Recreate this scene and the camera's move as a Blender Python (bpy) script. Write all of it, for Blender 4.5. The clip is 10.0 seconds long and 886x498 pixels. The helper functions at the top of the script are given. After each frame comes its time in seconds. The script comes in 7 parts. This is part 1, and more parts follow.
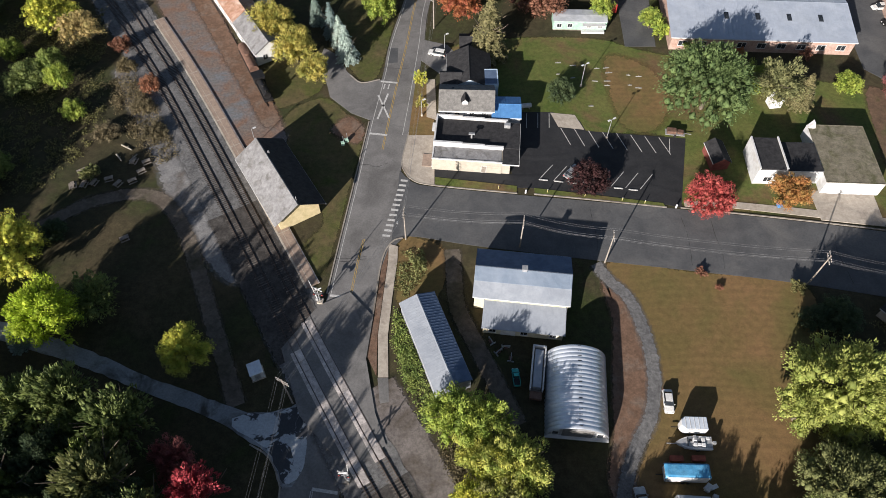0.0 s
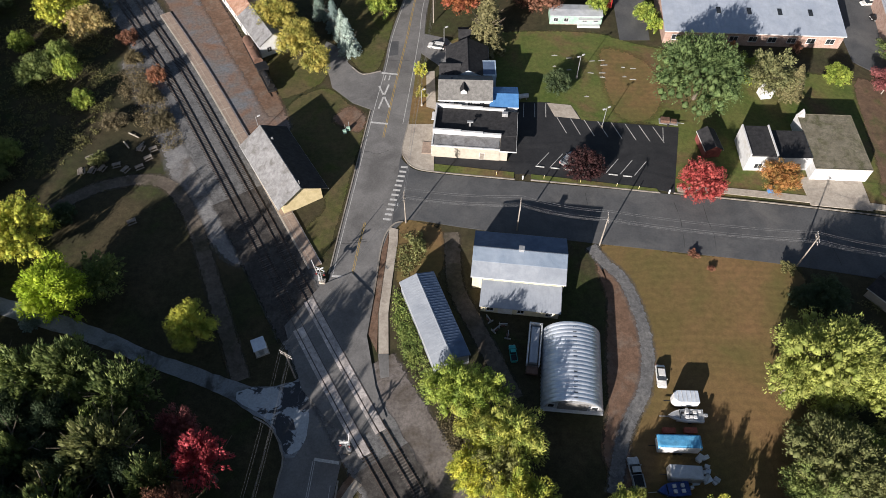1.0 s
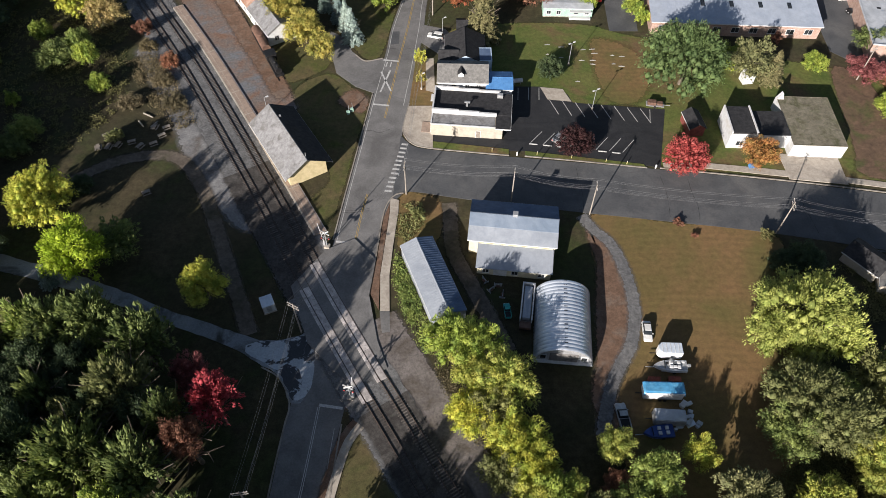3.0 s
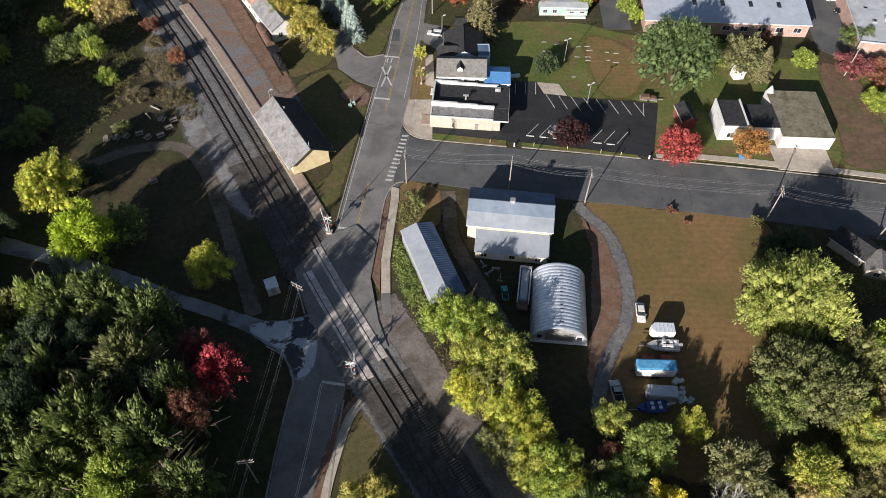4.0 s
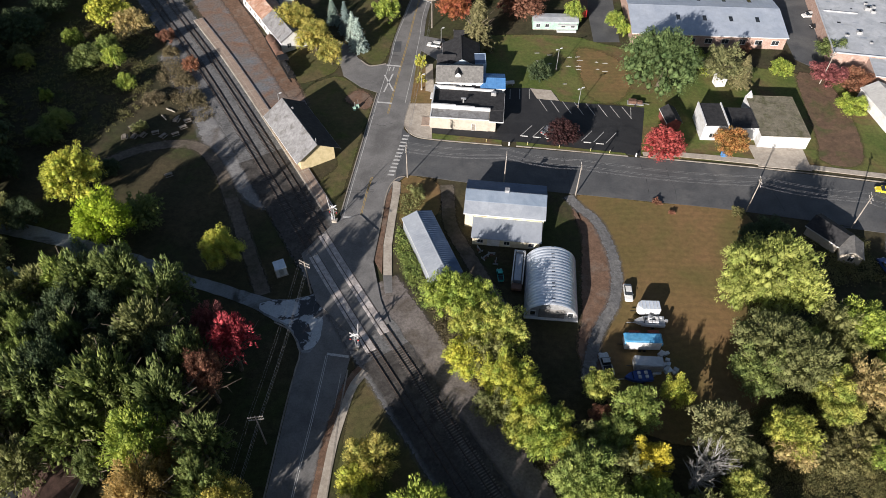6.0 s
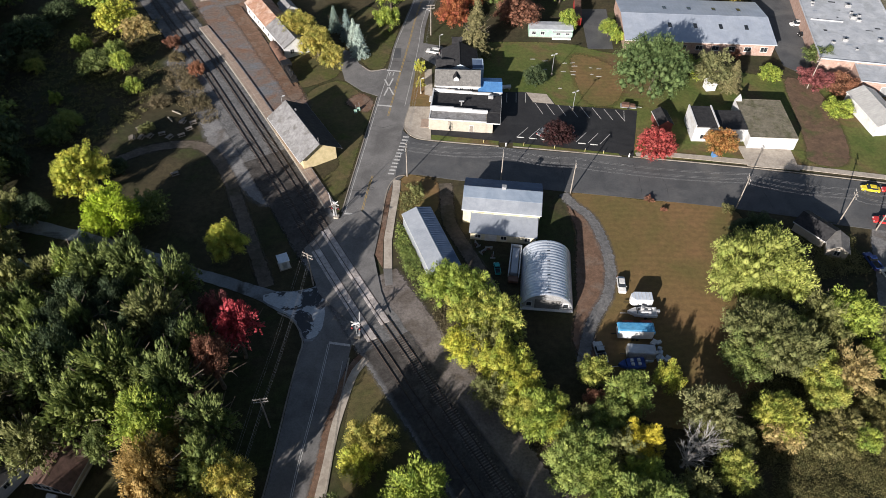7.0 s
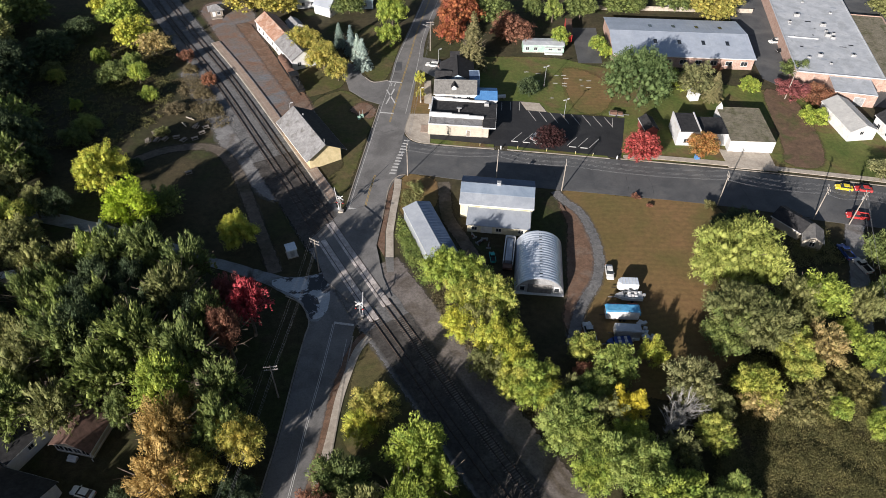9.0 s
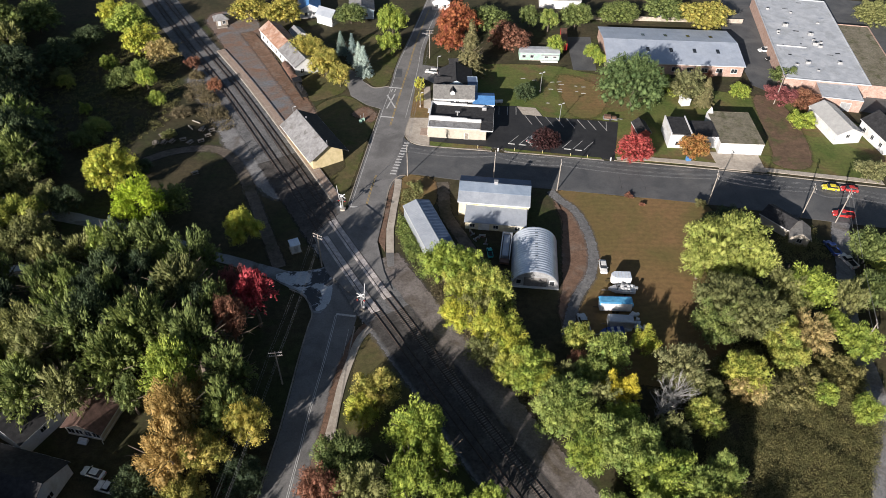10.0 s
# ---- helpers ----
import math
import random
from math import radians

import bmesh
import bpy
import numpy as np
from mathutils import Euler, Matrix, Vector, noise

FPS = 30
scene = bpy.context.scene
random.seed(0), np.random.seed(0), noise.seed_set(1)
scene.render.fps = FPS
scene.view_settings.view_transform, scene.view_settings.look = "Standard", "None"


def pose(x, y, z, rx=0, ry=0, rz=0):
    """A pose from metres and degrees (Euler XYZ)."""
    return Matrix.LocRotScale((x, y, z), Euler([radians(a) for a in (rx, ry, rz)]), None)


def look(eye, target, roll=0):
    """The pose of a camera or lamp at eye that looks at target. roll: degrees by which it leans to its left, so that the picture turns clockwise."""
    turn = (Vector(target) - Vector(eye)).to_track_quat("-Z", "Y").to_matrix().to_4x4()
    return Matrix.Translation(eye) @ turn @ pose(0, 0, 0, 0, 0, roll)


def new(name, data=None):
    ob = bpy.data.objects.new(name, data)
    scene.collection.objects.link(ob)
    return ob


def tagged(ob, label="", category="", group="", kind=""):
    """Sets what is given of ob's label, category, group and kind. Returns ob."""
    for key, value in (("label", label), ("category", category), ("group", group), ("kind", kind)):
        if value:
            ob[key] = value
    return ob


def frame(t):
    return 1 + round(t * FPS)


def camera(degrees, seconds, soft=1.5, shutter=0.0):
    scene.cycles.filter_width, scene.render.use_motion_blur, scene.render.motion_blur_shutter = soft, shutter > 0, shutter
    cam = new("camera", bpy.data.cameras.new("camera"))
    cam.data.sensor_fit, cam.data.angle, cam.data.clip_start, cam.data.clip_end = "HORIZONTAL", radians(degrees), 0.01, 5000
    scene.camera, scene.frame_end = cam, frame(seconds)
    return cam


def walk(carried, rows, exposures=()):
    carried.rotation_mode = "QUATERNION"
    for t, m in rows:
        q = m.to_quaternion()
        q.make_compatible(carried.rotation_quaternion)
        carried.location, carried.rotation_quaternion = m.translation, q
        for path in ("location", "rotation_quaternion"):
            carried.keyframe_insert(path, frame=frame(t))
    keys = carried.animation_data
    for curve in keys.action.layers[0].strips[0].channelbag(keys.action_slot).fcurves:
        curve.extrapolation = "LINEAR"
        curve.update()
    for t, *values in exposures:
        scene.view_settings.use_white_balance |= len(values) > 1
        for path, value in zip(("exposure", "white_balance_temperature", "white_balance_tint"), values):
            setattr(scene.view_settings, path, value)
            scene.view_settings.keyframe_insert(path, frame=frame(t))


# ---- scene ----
cam = camera(65.5, 10.0, soft=0.6)
PATH = [
    (0, (0.022, -0.356, 118.898), (0.028, 0.93, 116.993), -0.1),
    (0.5, (0.013, -3.777, 118.79), (0.02, -2.475, 116.895), 0.0),
    (1, (0.13, -7.254, 118.727), (0.137, -5.939, 116.84), 0.0),
    (1.5, (0.084, -10.794, 118.667), (0.093, -9.463, 116.792), 0.1),
    (2, (0.045, -14.313, 118.53), (0.056, -12.969, 116.664), 0.2),
    (2.5, (0.14, -17.937, 118.382), (0.151, -16.576, 116.528), 0.2),
    (4, (-0.141, -28.673, 118.08), (-0.123, -27.264, 116.262), 0.5),
    (4.5, (-0.347, -32.336, 117.965), (-0.325, -30.902, 116.166), 0.6),
    (5, (-0.315, -35.848, 117.854), (-0.292, -34.387, 116.078), 0.7),
    (5.5, (-0.237, -39.528, 117.734), (-0.215, -38.043, 115.977), 0.7),
    (7, (-0.496, -50.036, 117.479), (-0.466, -48.485, 115.781), 0.9),
    (7.5, (-0.552, -53.593, 117.377), (-0.52, -52.02, 115.7), 1.0),
    (8, (-0.592, -57.129, 117.121), (-0.559, -55.532, 115.465), 1.0),
    (8.5, (-0.644, -60.809, 117.065), (-0.609, -59.192, 115.43), 1.0),
    (9, (-0.681, -64.42, 117.053), (-0.645, -62.783, 115.437), 1.1),
    (9.5, (-0.741, -68.1, 117.03), (-0.704, -66.442, 115.435), 1.1),
    (10, (-0.779, -71.769, 116.969), (-0.739, -70.093, 115.394), 1.2),
]
walk(cam, [(t, look(eye, target, roll)) for t, eye, target, roll in PATH], exposures=[(0, 1.0, 6500, 13), (10, 1.0, 6500, 13)])

# ---- world and sun ----
SUN_EL, SUN_DIR = radians(19.0), Vector((0.52, 0.854, 0.0)).normalized()
world = bpy.data.worlds.new("sky")
scene.world = world
world.use_nodes = True
wn = world.node_tree.nodes
sky = wn.new("ShaderNodeTexSky")
sky.sky_type, sky.sun_disc = "NISHITA", False
sky.sun_elevation = SUN_EL
sky.sun_rotation = math.atan2(-SUN_DIR.x, -SUN_DIR.y)
wn["Background"].inputs[1].default_value = 0.045
world.node_tree.links.new(sky.outputs[0], wn["Background"].inputs[0])
sun = new("sun", bpy.data.lights.new("sun", "SUN"))
sun.data.energy, sun.data.angle, sun.data.color = 5.0, radians(0.6), (1.0, 0.935, 0.85)
aim = Vector((SUN_DIR.x * math.cos(SUN_EL), SUN_DIR.y * math.cos(SUN_EL), -math.sin(SUN_EL)))
sun.matrix_world = Matrix.Translation((-60, -60, 60)) @ aim.to_track_quat("-Z", "Y").to_matrix().to_4x4()


# ---- materials ----
def ramp(nt, src, stops):
    r = nt.nodes.new("ShaderNodeValToRGB")
    els = r.color_ramp.elements
    while len(els) < len(stops):
        els.new(0.5)
    for e, (p, c) in zip(els, stops):
        e.position, e.color = p, (*c, 1)
    nt.links.new(src, r.inputs[0])
    return r.outputs[0]


def noise_out(nt, scale, detail=4.0, rough=0.6, dist=0.0):
    g = nt.nodes.new("ShaderNodeNewGeometry")
    n = nt.nodes.new("ShaderNodeTexNoise")
    n.inputs["Scale"].default_value, n.inputs["Detail"].default_value = scale, detail
    n.inputs["Roughness"].default_value, n.inputs["Distortion"].default_value = rough, dist
    nt.links.new(g.outputs["Position"], n.inputs["Vector"])
    return n.outputs["Fac"]


def mixed(nt, fac, a, b, kind="MIX"):
    m = nt.nodes.new("ShaderNodeMix")
    m.data_type, m.blend_type = "RGBA", kind
    for src, i in ((fac, 0), (a, 6), (b, 7)):
        if isinstance(src, (int, float)):
            m.inputs[i].default_value = src
        elif isinstance(src, tuple):
            m.inputs[i].default_value = (*src, 1)
        else:
            nt.links.new(src, m.inputs[i])
    return m.outputs[2]


def bumped(nt, bsdf, height, strength=0.3, dist=0.05):
    b = nt.nodes.new("ShaderNodeBump")
    b.inputs["Strength"].default_value, b.inputs["Distance"].default_value = strength, dist
    nt.links.new(height, b.inputs["Height"])
    nt.links.new(b.outputs[0], bsdf.inputs["Normal"])


def mat(name, c1, c2, scale=0.4, rough=0.85, metal=0.0, fine=6.0, grain=0.25, bump=0.25, stain=None, stain_scale=0.12, lo=0.35, hi=0.65, spec=0.3, vary=0.0, sharp=0.16, mown=0.0):
    """Two colours mixed by coarse noise, darkened and lightened by fine grain, with optional large stains of a third colour."""
    m = bpy.data.materials.new(name)
    m.use_nodes = True
    nt = m.node_tree
    bs = nt.nodes["Principled BSDF"]
    col = ramp(nt, noise_out(nt, scale, 5.0, 0.62, 0.4), [(lo, c1), (hi, c2)])
    if stain:
        f = ramp(nt, noise_out(nt, stain_scale, 4.0, 0.65, 0.6), [(0.5, (0, 0, 0)), (0.5 + sharp, (1, 1, 1))])
        col = mixed(nt, f, col, stain)
    fn = noise_out(nt, fine, 3.0, 0.7)
    g = ramp(nt, fn, [(0.25, (1 - grain,) * 3), (0.75, (1 + 0 * grain,) * 3)])
    col = mixed(nt, 1.0, col, g, "MULTIPLY")
    mid = ramp(nt, noise_out(nt, fine * 0.2, 5.0, 0.75), [(0.3, (1 - 1.1 * grain,) * 3), (0.62, (1.08,) * 3)])
    col = mixed(nt, 1.0, col, mid, "MULTIPLY")
    if mown:
        wave = nt.nodes.new("ShaderNodeTexWave")
        wave.bands_direction = "Y"
        wave.inputs["Scale"].default_value, wave.inputs["Distortion"].default_value = 0.2, 9.0
        wave.inputs["Detail"].default_value, wave.inputs["Detail Scale"].default_value = 2.0, 0.25
        nt.links.new(nt.nodes.new("ShaderNodeNewGeometry").outputs["Position"], wave.inputs["Vector"])
        col = mixed(nt, 1.0, col, ramp(nt, wave.outputs["Fac"], [(0.1, (1 - mown,) * 3), (0.9, (1, 1, 1))]), "MULTIPLY")
    if vary:
        oi = nt.nodes.new("ShaderNodeObjectInfo")
        v = ramp(nt, oi.outputs["Random"], [(0.0, (1 - vary,) * 3), (1.0, (1, 1, 1))])
        col = mixed(nt, 1.0, col, v, "MULTIPLY")
    nt.links.new(col, bs.inputs["Base Color"])
    bs.inputs["Roughness"].default_value, bs.inputs["Metallic"].default_value = rough, metal
    bs.inputs["Specular IOR Level"].default_value = spec
    if bump:
        bumped(nt, bs, fn, bump, 0.04)
    return m


SOFT = {}


def soft(m):
    """The same ground material with a ragged edge: it gives way to what lies below along the outline of its sheet."""
    if m.name not in SOFT:
        c = m.copy()
        nt = c.node_tree
        at = nt.nodes.new("ShaderNodeAttribute")
        at.attribute_name = "blend"
        add = nt.nodes.new("ShaderNodeMath")
        add.operation = "MULTIPLY_ADD"
        nt.links.new(noise_out(nt, 0.9, 6.0, 0.75), add.inputs[0])
        add.inputs[1].default_value = 1.1
        nt.links.new(at.outputs["Fac"], add.inputs[2])
        nt.links.new(ramp(nt, add.outputs[0], [(0.58, (0, 0, 0)), (1.0, (0.5,) * 3), (1.4, (1, 1, 1))]), nt.nodes["Principled BSDF"].inputs["Alpha"])
        SOFT[m.name] = c
    return SOFT[m.name]


def leaf_mat(name, c1, c2, dark=0.62, trans=0.3):
    """Foliage: colour changes from leaf to leaf and from branch to branch, part of the light comes through."""
    m = bpy.data.materials.new(name)
    m.use_nodes = True
    nt = m.node_tree
    bs = nt.nodes["Principled BSDF"]
    geo = nt.nodes.new("ShaderNodeNewGeometry")
    col = ramp(nt, noise_out(nt, 0.55, 3.0, 0.6), [(0.35, c1), (0.65, c2)])
    isl = ramp(nt, geo.outputs["Random Per Island"], [(0.0, (dark,) * 3), (0.5, (0.95,) * 3), (1.0, (1.22, 1.22, 1.18))])
    col = mixed(nt, 1.0, col, isl, "MULTIPLY")
    oi = nt.nodes.new("ShaderNodeObjectInfo")
    v = ramp(nt, oi.outputs["Random"], [(0.0, (0.8, 0.82, 0.8)), (0.5, (1, 1, 1)), (1.0, (1.05, 1.03, 0.9))])
    col = mixed(nt, 1.0, col, v, "MULTIPLY")
    nt.links.new(col, bs.inputs["Base Color"])
    bs.inputs["Roughness"].default_value = 0.7
    bs.inputs["Specular IOR Level"].default_value = 0.25
    tr = nt.nodes.new("ShaderNodeBsdfTranslucent")
    nt.links.new(col, tr.inputs["Color"])
    mx = nt.nodes.new("ShaderNodeMixShader")
    mx.inputs[0].default_value = trans
    nt.links.new(bs.outputs[0], mx.inputs[1])
    nt.links.new(tr.outputs[0], mx.inputs[2])
    nt.links.new(mx.outputs[0], nt.nodes["Material Output"].inputs["Surface"])
    return m


LEAF = {
    "green": leaf_mat("leaf_green", (0.11, 0.155, 0.055), (0.225, 0.27, 0.088)),
    "deep": leaf_mat("leaf_deep_green", (0.05, 0.078, 0.045), (0.09, 0.125, 0.062)),
    "dullgreen": leaf_mat("leaf_dull_green", (0.075, 0.125, 0.05), (0.15, 0.21, 0.085)),
    "olive": leaf_mat("leaf_olive", (0.165, 0.185, 0.072), (0.275, 0.28, 0.115)),
    "olive_y": leaf_mat("leaf_olive_yellow", (0.215, 0.285, 0.065), (0.47, 0.46, 0.115)),
    "weed": leaf_mat("leaf_weed", (0.115, 0.12, 0.052), (0.21, 0.19, 0.085)),
    "pale": leaf_mat("leaf_pale_green", (0.27, 0.33, 0.08), (0.45, 0.47, 0.135)),
    "lime": leaf_mat("leaf_lime", (0.18, 0.27, 0.055), (0.42, 0.48, 0.095)),
    "yellow": leaf_mat("leaf_yellow", (0.29, 0.37, 0.065), (0.60, 0.56, 0.10)),
    "bright": leaf_mat("leaf_bright_yellow", (0.48, 0.42, 0.05), (0.60, 0.50, 0.06)),
    "gold": leaf_mat("leaf_gold", (0.26, 0.28, 0.07), (0.52, 0.43, 0.12)),
    "orange": leaf_mat("leaf_orange_brown", (0.40, 0.28, 0.10), (0.62, 0.43, 0.17)),
    "tan": leaf_mat("leaf_tan", (0.36, 0.31, 0.13), (0.52, 0.39, 0.18)),
    "rust": leaf_mat("leaf_rust", (0.20, 0.105, 0.07), (0.34, 0.155, 0.105)),
    "rusty": leaf_mat("leaf_rusty_orange", (0.26, 0.19, 0.065), (0.46, 0.20, 0.08)),
    "redorange": leaf_mat("leaf_red_orange", (0.30, 0.085, 0.055), (0.44, 0.18, 0.075)),
    "red": leaf_mat("leaf_red", (0.34, 0.045, 0.06), (0.53, 0.09, 0.11)),
    "crimson": leaf_mat("leaf_crimson", (0.36, 0.055, 0.055), (0.52, 0.13, 0.115)),
    "crimson_d": leaf_mat("leaf_dark_crimson", (0.240, 0.075, 0.075), (0.360, 0.135, 0.135)),
    "purple": leaf_mat("leaf_purple", (0.035, 0.018, 0.020), (0.070, 0.030, 0.032)),
    "grey": leaf_mat("leaf_grey_olive", (0.18, 0.195, 0.09), (0.30, 0.29, 0.135)),
    "scrub": leaf_mat("leaf_scrub", (0.15, 0.15, 0.06), (0.25, 0.23, 0.10)),
    "dry": leaf_mat("leaf_dry_brush", (0.135, 0.115, 0.068), (0.22, 0.18, 0.11)),
    "neon": leaf_mat("leaf_neon", (0.34, 0.48, 0.04), (0.52, 0.62, 0.06)),
    "mid": leaf_mat("leaf_mid_green", (0.16, 0.235, 0.065), (0.345, 0.40, 0.115)),
    "spruce": leaf_mat("needle_blue", (0.240, 0.315, 0.300), (0.405, 0.495, 0.480), 0.6, 0.1),
    "spruce_d": leaf_mat("needle_dark_blue", (0.135, 0.195, 0.195), (0.240, 0.315, 0.300), 0.6, 0.1),
    "pine": leaf_mat("needle_olive", (0.14, 0.135, 0.06), (0.25, 0.22, 0.11), 0.6, 0.15),
}
BARK = mat("bark", (0.10, 0.08, 0.06), (0.18, 0.15, 0.12), 1.5, 0.95)
PALE_BARK = mat("pale_bark", (0.30, 0.27, 0.22), (0.42, 0.38, 0.32), 1.5, 0.95)

GROUND = mat("ground_grass", (0.045, 0.045, 0.02), (0.085, 0.068, 0.036), 0.09, 0.95, fine=3.5, grain=0.45, bump=0.6, stain=(0.05, 0.065, 0.018), stain_scale=0.05)
VERGE = mat("verge_grass", (0.085, 0.088, 0.03), (0.14, 0.108, 0.052), 0.14, 0.95, fine=4.0, grain=0.4, bump=0.5, stain=(0.09, 0.105, 0.025), stain_scale=0.09)
LAWN = mat("lawn", (0.085, 0.125, 0.025), (0.15, 0.155, 0.045), 0.12, 0.95, fine=5.0, grain=0.35, bump=0.5, stain=(0.17, 0.11, 0.055), stain_scale=0.06)
FIELD = mat("dry_field", (0.155, 0.115, 0.042), (0.225, 0.135, 0.062), 0.06, 0.95, fine=4.0, grain=0.25, bump=0.5, stain=(0.125, 0.115, 0.036), stain_scale=0.03, mown=0.07)
PATHDIRT = mat("path_dirt", (0.11, 0.09, 0.072), (0.19, 0.16, 0.13), 0.35, 0.95, fine=6.0, grain=0.4, bump=0.5, stain=(0.07, 0.065, 0.04), stain_scale=0.12)
DIRT = mat("dirt_red", (0.15, 0.092, 0.062), (0.225, 0.138, 0.094), 0.5, 0.95, fine=7.0, grain=0.35, bump=0.5, stain=(0.21, 0.155, 0.12), stain_scale=0.25)
GRAVEL = mat("gravel_grey", (0.20, 0.20, 0.205), (0.30, 0.297, 0.295), 0.4, 0.95, fine=9.0, grain=0.4, bump=0.6, stain=(0.15, 0.13, 0.115), stain_scale=0.1)
YARD = mat("gravel_rusty", (0.20, 0.18, 0.168), (0.25, 0.15, 0.105), 0.16, 0.95, fine=8.0, grain=0.4, bump=0.6, stain=(0.20, 0.21, 0.225), stain_scale=0.11)
OILED = mat("ballast_oiled", (0.052, 0.047, 0.044), (0.10, 0.092, 0.086), 0.5, 0.9, fine=9.0, grain=0.5, bump=0.8, stain=(0.12, 0.112, 0.105), stain_scale=0.3)
BALLAST = mat("ballast", (0.135, 0.135, 0.138), (0.23, 0.23, 0.232), 0.6, 0.95, fine=9.0, grain=0.5, bump=0.8, stain=(0.25, 0.245, 0.24), stain_scale=0.1)
ASPHALT = mat("asphalt_worn", (0.152, 0.149, 0.146), (0.205, 0.20, 0.197), 0.25, 0.8, fine=12.0, grain=0.2, bump=0.2, stain=(0.125, 0.122, 0.12), stain_scale=0.1)
ASPHALT_B = mat("asphalt_side", (0.075, 0.078, 0.083), (0.105, 0.108, 0.112), 0.2, 0.75, fine=12.0, grain=0.2, bump=0.2, stain=(0.13, 0.13, 0.13), stain_scale=0.08)
ASPHALT_N = mat("asphalt_new", (0.022, 0.023, 0.026), (0.034, 0.035, 0.038), 0.3, 0.75, fine=12.0, grain=0.25, bump=0.2)
# raised bluish base colour paints skylight on wet asphalt; the stains are dark patches
ASPHALT_W = mat("asphalt_wet_skylit", (0.40, 0.43, 0.46), (0.50, 0.53, 0.56), 0.2, 0.35, fine=12.0, grain=0.2, bump=0.15, stain=(0.05, 0.053, 0.06), stain_scale=0.22, sharp=0.04)
ASPHALT_P = mat("asphalt_pale", (0.22, 0.235, 0.25), (0.31, 0.325, 0.34), 0.2, 0.5, fine=12.0, grain=0.25, bump=0.15, stain=(0.06, 0.06, 0.055), stain_scale=0.15)
GRAVEL_E = mat("service_gravel", (0.17, 0.15, 0.14), (0.25, 0.222, 0.208), 0.25, 0.95, fine=9.0, grain=0.4, bump=0.5, stain=(0.11, 0.09, 0.07), stain_scale=0.12)
CONCRETE = mat("concrete", (0.36, 0.32, 0.27), (0.46, 0.41, 0.35), 0.6, 0.9, fine=10.0, grain=0.15, bump=0.15, stain=(0.30, 0.26, 0.22), stain_scale=0.3)
KERB = mat("kerb_concrete", (0.25, 0.225, 0.195), (0.34, 0.31, 0.27), 0.6, 0.9, fine=10.0, grain=0.2, bump=0.15, stain=(0.20, 0.175, 0.15), stain_scale=0.3)
PAVER = mat("platform_pavers", (0.33, 0.25, 0.20), (0.43, 0.33, 0.265), 0.7, 0.9, fine=10.0, grain=0.2, bump=0.2, vary=0.15)
PAINT_W = mat("road_paint_white", (0.48, 0.48, 0.47), (0.66, 0.66, 0.65), 1.5, 0.8, fine=14.0, grain=0.35, bump=0.1)
PAINT_Y = mat("road_paint_yellow", (0.42, 0.29, 0.09), (0.55, 0.38, 0.13), 1.5, 0.8, fine=14.0, grain=0.35, bump=0.1)
SEAL = mat("crack_sealant", (0.02, 0.02, 0.02), (0.03, 0.03, 0.03), 1.0, 0.6)
STEEL = mat("rail_steel", (0.08, 0.062, 0.054), (0.14, 0.105, 0.088), 2.0, 0.6, 0.5)
TIE = mat("tie_wood", (0.05, 0.042, 0.036), (0.12, 0.10, 0.085), 1.2, 0.95, fine=10, grain=0.4, vary=0.5)
TIE_OLD = mat("tie_wood_bleached", (0.10, 0.088, 0.078), (0.24, 0.215, 0.195), 1.2, 0.95, fine=10, grain=0.4, vary=0.6)
POLE = mat("pole_wood", (0.26, 0.23, 0.20), (0.38, 0.34, 0.30), 1.5, 0.9, fine=10)
CABLE = mat("cable", (0.26, 0.27, 0.28), (0.36, 0.36, 0.37), 1.0, 0.5, 0.3, bump=0)
WHITE = mat("white_paint", (0.52, 0.53, 0.54), (0.59, 0.60, 0.61), 0.5, 0.6, grain=0.1, bump=0.1, stain=(0.48, 0.47, 0.45), stain_scale=0.4)
CREAM = mat("cream_wall", (0.37, 0.335, 0.28), (0.43, 0.39, 0.33), 0.5, 0.7, grain=0.12, bump=0.15)
YELLOW = mat("yellow_clapboard", (0.50, 0.42, 0.24), (0.58, 0.49, 0.30), 0.6, 0.7, grain=0.12, bump=0.2)
PALEYEL = mat("pale_yellow_wall", (0.52, 0.47, 0.33), (0.60, 0.56, 0.42), 0.6, 0.7, grain=0.12, bump=0.2)
BRICK = mat("pink_brick", (0.38, 0.25, 0.20), (0.48, 0.35, 0.30), 0.8, 0.9, fine=9, grain=0.3, bump=0.3)
METAL_L = mat("roof_metal_light", (0.275, 0.305, 0.35), (0.36, 0.39, 0.435), 0.25, 0.5, 0.25, fine=5, grain=0.05, bump=0.05, stain=(0.26, 0.29, 0.33), stain_scale=0.2, sharp=0.4)
# blue metal of the annex, and painted shade on barn and shed slopes
METAL_B = mat("roof_metal_blue_and_shaded", (0.08, 0.12, 0.20), (0.12, 0.17, 0.26), 0.25, 0.65, 0.0, fine=5, grain=0.15, bump=0.1, spec=0.12)
METAL_G = mat("roof_metal_galvanised", (0.50, 0.56, 0.64), (0.68, 0.73, 0.80), 0.35, 0.33, 0.55, fine=4, grain=0.06, bump=0.05)
SHINGLE_G = mat("shingle_grey", (0.17, 0.165, 0.16), (0.235, 0.23, 0.22), 0.8, 0.9, fine=8, grain=0.3, bump=0.4)
SHINGLE_L = mat("shingle_light_grey", (0.21, 0.21, 0.216), (0.29, 0.29, 0.296), 0.7, 0.85, fine=8, grain=0.25, bump=0.4, stain=(0.16, 0.155, 0.15), stain_scale=0.45)
